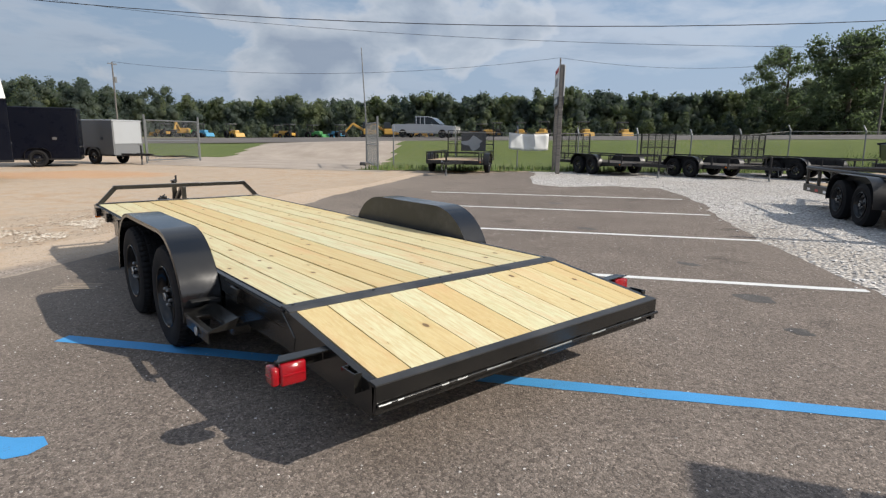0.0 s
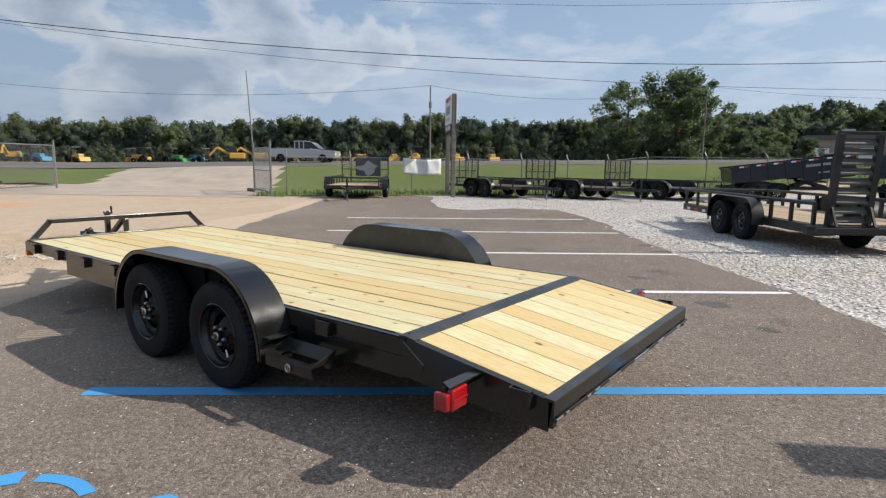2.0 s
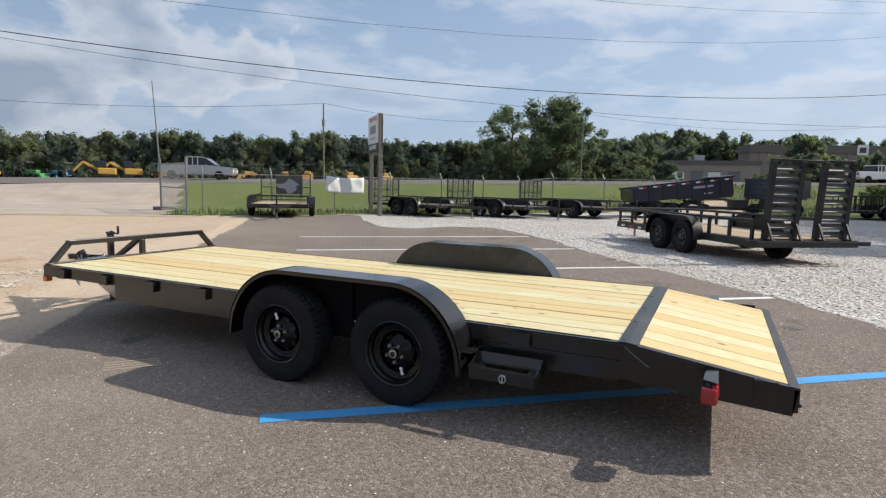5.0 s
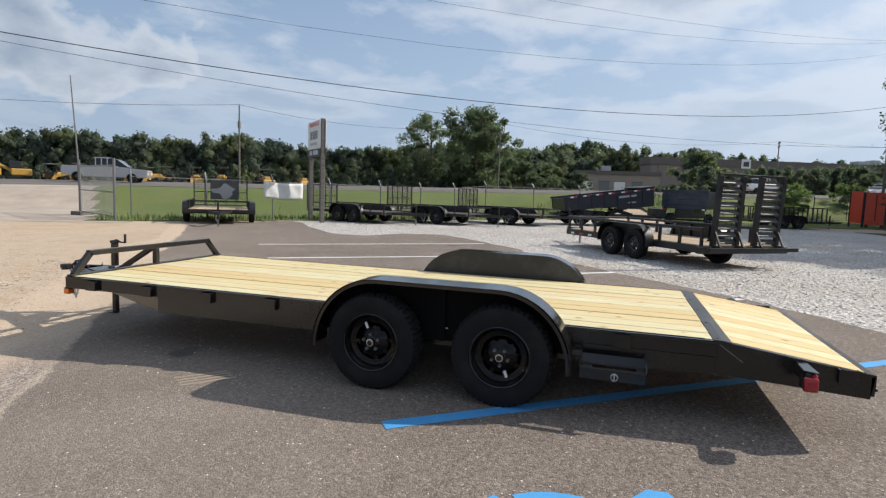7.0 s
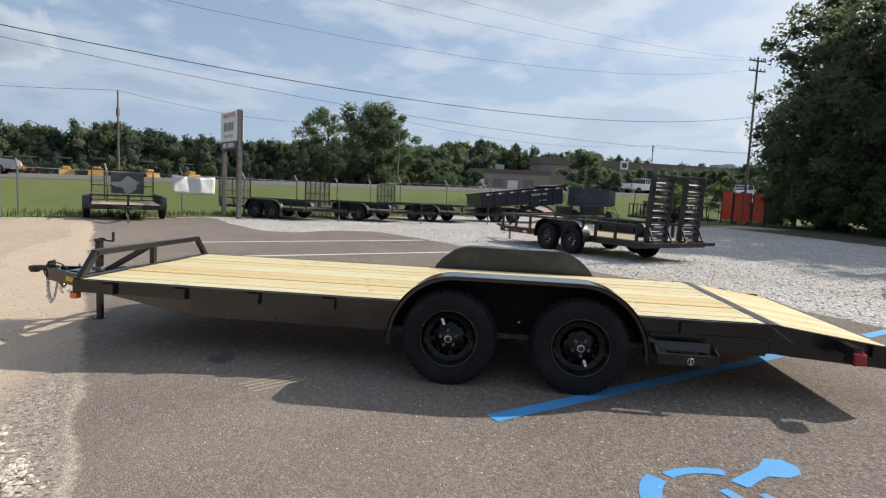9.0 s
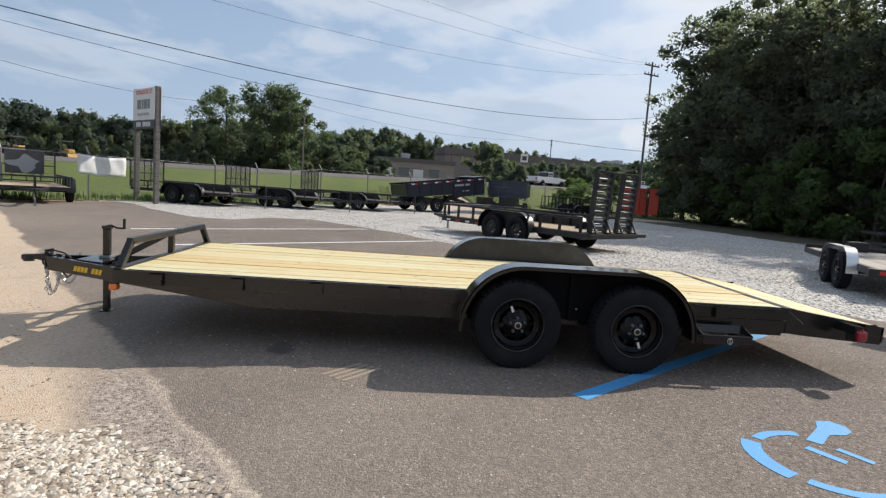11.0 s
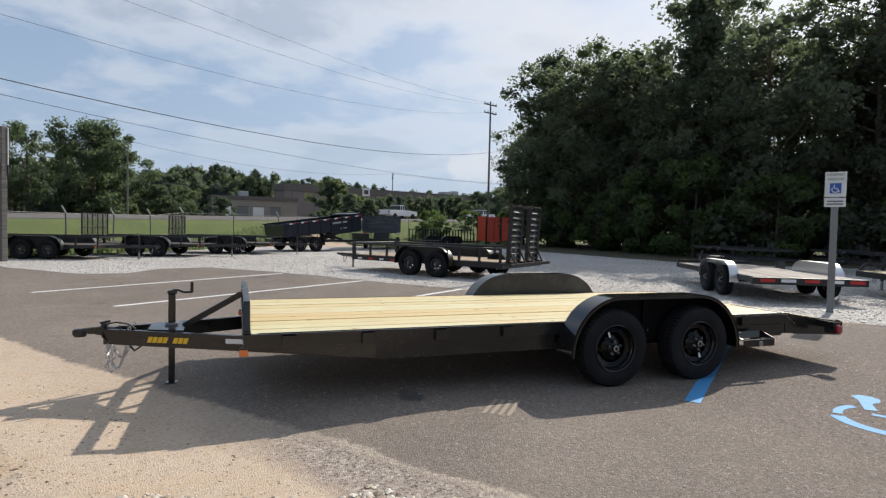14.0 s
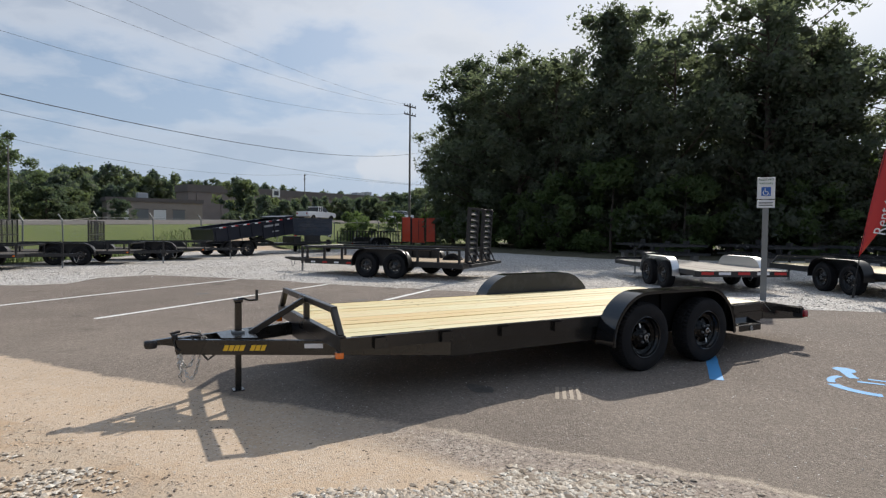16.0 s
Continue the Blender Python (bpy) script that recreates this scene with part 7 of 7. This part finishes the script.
# ---- machines parked across the highway ----
def machine(m, mat, kind, group="machines across the highway"):
    label = {"tractor": "compact canopy tractor with loader on the dealer lot", "excavator": "tracked excavator with folded boom on the dealer lot", "roller": "low yellow grader body on the dealer lot"}[kind]
    t = thing("construction_machine", label, "machine", m, group)
    if kind == "excavator":
        for sd in (-1, 1):
            part("track", box(sd * 1.0 - 0.25, sd * 1.0 + 0.25, -1.6, 1.6, 0, 0.7, 0.2), rubber, t)
        part("body", box(-1.2, 1.2, -1.5, 1.0, 0.8, 1.8, 0.15), mat, t)
        part("cab", box(-1.1, -0.2, -0.2, 1.1, 1.8, 2.9, 0.12), dark_glass, t)
        part("boom", bar((0.3, 0.9, 1.4), (0.3, 3.0, 2.7), 0.35, 0.4, 0.05), mat, t)
        part("stick", bar((0.3, 3.0, 2.7), (0.3, 4.4, 1.2), 0.28, 0.3, 0.05), mat, t)
        part("bucket", box(-0.2, 0.8, 4.3, 5.0, 0.6, 1.4, 0.1), trailer_black, t)
    else:
        for sd in (-1, 1):
            part("rear_wheel", lathe(bmesh.new(), [(0.3, -0.18), (0.66, -0.2), (0.7, 0), (0.66, 0.2), (0.3, 0.18)], 20), rubber, t).location = (sd * 0.85, -0.6, 0.7)
            part("front_wheel", lathe(bmesh.new(), [(0.2, -0.14), (0.42, -0.15), (0.45, 0), (0.42, 0.15), (0.2, 0.14)], 20), rubber, t).location = (sd * 0.8, 1.3, 0.45)
            part("canopy_post", bar((sd * 0.6, -0.9, 1.2), (sd * 0.6, -0.9, 2.55), 0.08, 0.08), trailer_black, t)
            part("canopy_post", bar((sd * 0.6, 0.3, 1.2), (sd * 0.6, 0.3, 2.55), 0.08, 0.08), trailer_black, t)
        part("hood", box(-0.45, 0.45, 0.4, 1.9, 0.7, 1.45, 0.12), mat, t)
        part("chassis", box(-0.5, 0.5, -1.2, 0.5, 0.6, 1.1, 0.08), mat, t)
        part("seat", box(-0.3, 0.3, -0.7, -0.1, 1.1, 1.6, 0.08), plastic_black, t)
        part("canopy", box(-0.8, 0.8, -1.15, 0.6, 2.5, 2.66, 0.05), dark_grey_paint, t)
        part("loader_arm", bar((0.6, 0.3, 1.2), (0.6, 2.6, 0.7), 0.1, 0.16), mat, t)
        part("loader_arm", bar((-0.6, 0.3, 1.2), (-0.6, 2.6, 0.7), 0.1, 0.16), mat, t)
        part("loader_bucket", slab(bmesh.new(), [(2.5, 0.3), (3.1, 0.25), (2.7, 0.95), (2.45, 0.9)], "x", -0.9, 0.9), mat, t)
    return t


rng = random.Random(31)
kinds = {}
for k in range(15):
    s = -66 + 4.8 * k + rng.uniform(-1.5, 1.5)
    q = 92 + rng.uniform(-4, 6)
    x, y = from_road(s, q)
    m = pose(x, y, land(x, y) + 0.01, 0, 0, rng.choice((20, 60, 130, 200, 260)) + rng.uniform(-15, 15))
    pick = "excavator" if k in (5, 6) else "tractor"
    mat = green_paint if k == 3 else blue_machine if k == 4 else yellow_paint
    key = (pick, mat.name)
    if key in kinds:
        copy_thing(kinds[key], m)
    else:
        kinds[key] = machine(m, mat, pick)
for s, q, key, turn in ((-84.0, 90, ("tractor", yellow_paint.name), 30), (-79.5, 90, ("excavator", yellow_paint.name), 150), (-78.2, 93, ("tractor", green_paint.name), 80), (-75.4, 90, ("tractor", blue_machine.name), 200)):
    x, y = from_road(s, q)
    copy_thing(kinds[key], pose(x, y, land(x, y) + 0.01, 0, 0, turn))


# ---- vehicles on the highway ----
def vehicle(name, label, m, paint, body, roof, bed=None, wheel_y=(1.45, -1.45), half=0.9, lift=0.0):
    """A car from side outlines: lower body and glasshouse, given as (y, z) with the nose to +y."""
    t = thing(name, label, "car", m)
    bm = slab(bmesh.new(), body, "x", -half, half)
    bmesh.ops.bevel(bm, geom=bm.edges[:], offset=0.06, segments=2, affect="EDGES")
    part("body", bm, paint, t, smooth=40)
    bm = slab(bmesh.new(), roof, "x", -half * 0.86, half * 0.86)
    bmesh.ops.bevel(bm, geom=bm.edges[:], offset=0.07, segments=2, affect="EDGES")
    part("glasshouse", bm, dark_glass, t, "dark tinted windows", smooth=40)
    top = max(z for _, z in roof)
    ys = [y for y, z in roof if z > top - 0.08]
    part("roof", box(-half * 0.82, half * 0.82, min(ys) - 0.08, max(ys) + 0.05, top - 0.06, top + 0.02, 0.03), paint, t)
    low = min(z for _, z in roof)
    for sd in (-1, 1):
        for f in (0.06, 0.5, 0.94):
            y = min(ys) + (max(ys) - min(ys)) * f
            part("pillar", bar((sd * half * 0.868, y, low), (sd * half * 0.85, y, top - 0.02), 0.03, 0.07, up=(0, 1, 0)), paint, t)
        part("headlight", box(sd * half * 0.72 - 0.14, sd * half * 0.72 + 0.14, max(y for y, _ in body) - 0.12, max(y for y, _ in body) + 0.01, 0.62 + lift, 0.78 + lift, 0.03), white_tape, t)
        part("tail_light", box(sd * half * 0.8 - 0.1, sd * half * 0.8 + 0.1, min(y for y, _ in body) - 0.01, min(y for y, _ in body) + 0.08, 0.72 + lift, 0.95 + lift, 0.02), red_lens, t)
        part("mirror", box(sd * (half + 0.08) - 0.08, sd * (half + 0.08) + 0.08, 0.75, 0.9, 1.0 + lift, 1.15 + lift, 0.03), paint, t)
        for y in wheel_y:
            wheel(t, sd * (half - 0.015), y, 0.343, sd, 0.5 * y, False)
    if bed:
        part("tonneau", box(-half * 0.85, half * 0.85, bed[0], bed[1], bed[2], bed[2] + 0.02), plastic_black, t)
    return t


def on_road(s, q, toward):
    x, y = from_road(s, q)
    return at(x, y, math.degrees(math.atan2(-0.835 * toward, 0.55 * toward)), land(x, y) + 0.036)


PICK_BODY = [(2.75, 0.42), (2.78, 0.95), (1.35, 1.08), (1.2, 1.10), (-0.55, 1.12), (-2.75, 1.10), (-2.78, 0.5), (-2.0, 0.38), (2.0, 0.36)]
PICK_ROOF = [(1.5, 1.08), (0.75, 1.66), (0.2, 1.74), (-0.65, 1.72), (-0.85, 1.1)]
SEDAN_BODY = [(2.35, 0.35), (2.42, 0.68), (1.2, 0.92), (-1.5, 0.96), (-2.35, 0.98), (-2.42, 0.55), (-2.2, 0.3), (2.1, 0.28)]
SEDAN_ROOF = [(1.35, 0.9), (0.5, 1.38), (0.0, 1.45), (-0.75, 1.42), (-1.75, 0.95)]
vehicle("pickup_truck", "silver pickup truck driving on the highway", on_road(-13.4, 43.0, 1), car_silver, PICK_BODY, PICK_ROOF, (-2.6, -0.95, 1.09), (1.75, -1.75), 0.98)
vehicle("pickup_truck", "white pickup truck driving on the highway", on_road(51.0, 47.5, 1), car_white, PICK_BODY, PICK_ROOF, (-2.6, -0.95, 1.09), (1.75, -1.75), 0.98)
vehicle("sedan", "white sedan driving on the highway", on_road(60.0, 40.5, -1), car_white, SEDAN_BODY, SEDAN_ROOF)


# ---- trees ----
def leaf_cloud(r, centres, radii, per, size, flat=0.75):
    """Small leaves in hollow round clumps; returns points and faces."""
    c = np.repeat(np.array(centres), per, 0)
    rad = np.repeat(np.array(radii), per, 0)[:, None]
    n = len(c)
    way = r.normal(size=(n, 3))
    way /= np.linalg.norm(way, axis=1)[:, None]
    p = c + way * rad * (r.uniform(0.15, 1.0, (n, 1)) ** 0.45) * np.array([1, 1, flat]) * r.uniform(0.85, 1.2, (n, 1))
    a = r.normal(size=(n, 3))
    a /= np.linalg.norm(a, axis=1)[:, None]
    b = np.cross(a, r.normal(size=(n, 3)))
    b /= np.linalg.norm(b, axis=1)[:, None]
    s = size * r.uniform(0.55, 1.3, (n, 1))
    v = np.stack([p - a * s - b * s * 0.3, p + b * s * 0.85, p + a * s - b * s * 0.3], 1).reshape(-1, 3)
    return v, np.arange(n * 3).reshape(-1, 3)


def ico_ball():
    """Points and triangles of a rough ball."""
    bm = bmesh.new()
    bmesh.ops.create_icosphere(bm, subdivisions=1, radius=1.0)
    pts = np.array([v.co[:] for v in bm.verts])
    tri = np.array([[v.index for v in f.verts] for f in bm.faces])
    bm.free()
    return pts, tri


def lumps(r, centres, radii, lo, hi, flat=1.0):
    """An uneven ball added inside each leaf clump, to block light through the leaves."""
    pts, tri = ico_ball()
    c, rad = np.array(centres), np.array(radii)
    k = len(pts)
    v = c[:, None] + pts[None] * rad[:, None, None] * r.uniform(lo, hi, (len(c), k, 1)) * np.array([1, 1, flat])
    return v.reshape(-1, 3), (tri[None] + (np.arange(len(c)) * k)[:, None, None]).reshape(-1, 3)


def leaf_mesh(name, v, f, mat):
    me = bpy.data.meshes.new(name)
    me.vertices.add(len(v))
    me.vertices.foreach_set("co", v.astype(np.float32).ravel())
    me.loops.add(f.size)
    me.loops.foreach_set("vertex_index", f.astype(np.int32).ravel())
    me.polygons.add(len(f))
    me.polygons.foreach_set("loop_start", np.arange(0, f.size, f.shape[1], dtype=np.int32))
    me.update(calc_edges=True)
    me.shade_smooth()
    me.materials.append(mat)
    return me


def tree(name, label, m, seed, h, spread_r, base, mat, clumps=60, per=70, size=0.17, trunk=0.22, pine=False, group=""):
    """A tapered trunk with limbs and a crown of leaf clumps with gaps."""
    r = np.random.RandomState(seed)
    t = thing(name, label, "tree", m, group)
    bm = bmesh.new()
    bend = r.uniform(-0.25, 0.25, 2)
    line = [(bend[0] * (u ** 2) * h * 0.12, bend[1] * (u ** 2) * h * 0.12, h * 0.93 * u) for u in np.linspace(0, 1, 8)]
    tube(bm, line, trunk, 9, True, trunk * 0.16)
    centres, radii = [], []
    for k in range(clumps):
        u = base + (1 - base) * (k + r.uniform()) / clumps
        z = h * u
        w = (u - base) / (1 - base)
        if pine:
            reach = spread_r * (0.35 + 0.65 * math.sin(min(1, w * 1.15 + 0.12) * math.pi) ** 0.7) * (1 - 0.55 * w)
        else:
            reach = spread_r * max(0.2, math.sin(math.pi * min(0.98, 0.16 + 0.76 * w)) ** 0.5)
        a = r.uniform(0, math.tau)
        lobe = 1 + 0.3 * math.sin(3 * a + bend[0] * 20 + 5 * w) + 0.18 * math.sin(5 * a - 9 * w)
        d = reach * r.uniform(0.15, 1.0) ** 0.6 * lobe
        ctr = (line[-1][0] * u + d * math.cos(a), line[-1][1] * u + d * math.sin(a), z + r.uniform(-0.3, 0.3))
        centres.append(ctr)
        radii.append(spread_r * r.uniform(0.14, 0.34))
        if k % 3 == 0:
            z0 = max(h * base * 0.7, z - d * 0.55)
            tube(bm, [(line[-1][0] * z0 / h, line[-1][1] * z0 / h, z0), (ctr[0] * 0.55, ctr[1] * 0.55, (z0 + ctr[2]) / 2 + 0.15), ctr], trunk * 0.28, 5, False, trunk * 0.07)
    part("trunk", bm, bark, t, "rough brown trunk with limbs", smooth=60)
    v, f = leaf_cloud(r, centres, radii, per, size)
    cv, cf = lumps(r, centres, radii, 0.2, 0.5, 0.75)
    ob = new("crown", leaf_mesh("crown", np.concatenate([cv, v]), np.concatenate([cf, f + len(cv)]), mat))
    ob.parent = t
    ob["label"] = "uneven green leaf crown with gaps"
    return t


# the dark woods behind the gravel yard
WOODS = "trees of the dark woods"
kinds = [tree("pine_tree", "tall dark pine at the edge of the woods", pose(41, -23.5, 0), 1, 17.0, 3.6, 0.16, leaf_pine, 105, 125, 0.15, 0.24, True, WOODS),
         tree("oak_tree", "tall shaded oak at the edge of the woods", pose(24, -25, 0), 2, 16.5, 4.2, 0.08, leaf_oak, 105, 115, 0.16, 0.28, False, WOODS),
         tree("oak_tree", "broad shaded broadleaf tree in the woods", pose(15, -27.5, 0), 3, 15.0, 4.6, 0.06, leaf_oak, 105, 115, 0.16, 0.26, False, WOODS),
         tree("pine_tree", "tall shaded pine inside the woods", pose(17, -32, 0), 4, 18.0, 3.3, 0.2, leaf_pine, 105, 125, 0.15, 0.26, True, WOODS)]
rng = random.Random(5)
EDGE = [(45.0, -24.0), (36.0, -23.5), (27.0, -23.5), (19.0, -25.0), (12.0, -30.0), (6.0, -38.0), (-2.0, -48.0), (-14.0, -58.0)]
spots = []
for (ax, ay), (bx, by) in zip(EDGE, EDGE[1:]):
    n = max(1, round(math.hypot(bx - ax, by - ay) / 3.0))
    for k in range(n):
        u = k / n
        for row in range(2):
            dx, dy = (by - ay), -(bx - ax)
            ln = math.hypot(dx, dy)
            off = -(row * 4.2 + rng.uniform(-1, 1))
            spots.append((ax + (bx - ax) * u + dx / ln * off * -1 * (1 if dy < 0 else 1) * -1 + rng.uniform(-0.9, 0.9), ay + (by - ay) * u + dy / ln * off * -1 * -1 + rng.uniform(-0.9, 0.9), row))
for x, y, row in spots:
    if row and rng.random() < 0.6:
        continue
    src = kinds[rng.choice((0, 1, 2, 3, 1, 2))]
    s = rng.uniform(0.8, 1.08) * (0.82 if x > 36 else 0.83)
    c = copy_thing(src, pose(x, y, 0, 0, 0, rng.uniform(0, 360)))
    c.scale = (s * rng.uniform(0.95, 1.15), s * rng.uniform(0.95, 1.15), s)

for x, y, k, sc in ((36.5, -22.0, 2, 0.98), (32.0, -22.5, 1, 0.9)):
    copy_thing(kinds[k], pose(x, y, 0, 0, 0, 40 * x)).scale = (sc * 1.15, sc * 1.15, sc)

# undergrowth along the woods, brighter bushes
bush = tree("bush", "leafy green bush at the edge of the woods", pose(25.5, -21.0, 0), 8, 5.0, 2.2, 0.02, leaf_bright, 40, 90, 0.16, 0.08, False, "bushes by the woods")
for x, y, s in ((21.5, -21.8, 1.15), (30.0, -21.0, 0.8), (37.0, -21.5, 0.9), (17.0, -23.0, 0.9), (12.0, -27.0, 0.8), (45.5, -21.5, 0.6), (47.5, -18.5, 0.6), (39.4, -11.0, 0.36), (41.3, -12.4, 0.42), (44.2, -13.6, 0.46), (47.5, -15.0, 0.5), (50.0, -15.0, 0.6), (8.0, -33.0, 0.9), (3.0, -40.0, 0.9), (34.0, -20.5, 0.6)):
    c = copy_thing(bush, pose(x, y, 0, 0, 0, rng.uniform(0, 360)))
    c.scale = (s * 1.15, s * 1.15, s)

for k in range(34):
    u = (k % 17) / 16 * (len(EDGE) - 2)
    i = min(int(u), len(EDGE) - 2)
    x, y = EDGE[i][0] + (EDGE[i + 1][0] - EDGE[i][0]) * (u - i), EDGE[i][1] + (EDGE[i + 1][1] - EDGE[i][1]) * (u - i)
    sc = rng.uniform(0.95, 1.35)
    copy_thing(bush, pose(x - 3.0, y - 7.5 - (3 if k % 17 > 9 else 0) - (5 if k > 16 else 0), 0, 0, 0, rng.uniform(0, 360))).scale = (sc * 1.25, sc * 1.25, sc)

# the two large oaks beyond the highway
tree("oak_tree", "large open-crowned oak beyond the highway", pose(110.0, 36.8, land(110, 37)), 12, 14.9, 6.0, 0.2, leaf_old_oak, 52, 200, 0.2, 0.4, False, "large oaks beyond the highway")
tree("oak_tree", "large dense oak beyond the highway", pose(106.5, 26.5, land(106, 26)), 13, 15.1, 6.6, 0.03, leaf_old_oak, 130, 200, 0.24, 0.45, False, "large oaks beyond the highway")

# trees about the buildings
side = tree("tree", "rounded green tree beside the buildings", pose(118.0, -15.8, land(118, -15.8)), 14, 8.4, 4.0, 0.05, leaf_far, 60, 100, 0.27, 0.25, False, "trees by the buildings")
for x, y, s in ((118, 14, 0.72), (112, 17, 0.7), (104, 6, 0.42), (108, -24, 0.30), (104, -28, 0.42), (99, -31, 0.5), (94, -34, 0.52), (86, -36, 0.55), (78, -35, 0.55), (70, -33.5, 0.6), (112, -20, 0.22), (108, -17, 0.2), (106, -12, 0.2)):
    copy_thing(side, pose(x, y, land(x, y), 0, 0, rng.uniform(0, 360))).scale = (s * 1.2, s * 1.2, s)


# the long line of woods on the horizon
LOBES = 11


def far_woods(name, label, s0, s1, q0, depth, low, high, count, seed, leaves=40, size=0.22, width=3.5):
    """Many crowns of some lobes each: a lumpy leaf mass under a skin of small leaves."""
    r = np.random.RandomState(seed)
    centres, radii = [], []
    for k in range(count):
        s, q = s0 + (s1 - s0) * (k + r.uniform()) / count, q0 + depth * r.uniform(0, 1) ** 1.3
        x, y = from_road(s, q)
        h = r.uniform(low, high) * (1 + 0.22 * noise.noise(Vector((s * 0.035, 0, seed))) + 0.1 * noise.noise(Vector((s * 0.14, 3, seed))))
        w = r.uniform(0.7, 1.15) * width
        for j in range(LOBES):
            u = ((j + 0.6) / LOBES) ** 0.75
            rad = width * (0.50 - 0.24 * u) * r.uniform(0.7, 1.1)
            a, out = r.uniform(0, math.tau), w * (1.0 - 0.8 * u ** 2) * r.uniform(0.1, 0.9)
            centres.append((x + out * math.cos(a), y + out * math.sin(a), land(x, y) + max(rad * 0.4, h * u - rad * 0.75)))
            radii.append(rad)
    core, faces = lumps(r, centres, radii, 0.5, 0.95)
    v, fs = leaf_cloud(r, centres, np.array(radii) * 1.12, leaves, size, 1.0)
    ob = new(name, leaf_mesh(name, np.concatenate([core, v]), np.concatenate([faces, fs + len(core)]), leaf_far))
    return tagged(ob, label, "woods", kind="stuff")


far_woods("far_woods", "long dark green line of woods on the horizon", -230, 75, 120, 24, 7.6, 10.2, 760, 1, 50, 0.31, 4.5)
far_woods("far_woods", "distant woods behind the buildings", 45, 330, 158, 36, 13.0, 16.2, 420, 2, 48, 0.43, 5.2)
far_woods("far_shrubs", "lighter shrubs before the far woods", -230, 60, 108, 9, 2.5, 4.5, 120, 3, 44, 0.2, 1.9)
far_woods("roadside_hedge", "dense dark green hedge beyond the highway", 53, 150, 58.0, 7, 3.0, 3.9, 130, 6, 60, 0.17, 1.9)
far_woods("low_shrubs", "low grey-green shrubs before the long warehouse", 44, 49, 55.5, 2, 0.6, 0.95, 9, 9, 50, 0.12, 0.8)
far_woods("left_woods", "near green woods beside the entrance", -150, -95, 75, 40, 9.4, 12.2, 110, 4, 100, 0.24, 4.4)

# tufts of grass along the fence and the driveway edges
r = np.random.RandomState(7)
pts, fs = [], []
count = 0
while count < 5000:
    x, y = r.uniform(8, 42), r.uniform(-8, 34)
    if not grassy(x, y) or x * FEN.x + y * FEN.y > 21.6:
        continue
    z, a, h = land(x, y) + 0.015, r.uniform(0, math.tau), r.uniform(0.06, 0.18) * (1.8 if x * FEN.x + y * FEN.y < 21.2 else 1.0)
    dx, dy = 0.02 * math.cos(a), 0.02 * math.sin(a)
    k = len(pts)
    pts += [(x - dx, y - dy, z), (x + dx, y + dy, z), (x + r.uniform(-0.06, 0.06), y + r.uniform(-0.06, 0.06), z + h)]
    fs.append((k, k + 1, k + 2))
    count += 1
tagged(raw("grass_tufts", pts, fs, blade_green), "long grass blades by fence and driveway", "grass", kind="stuff")
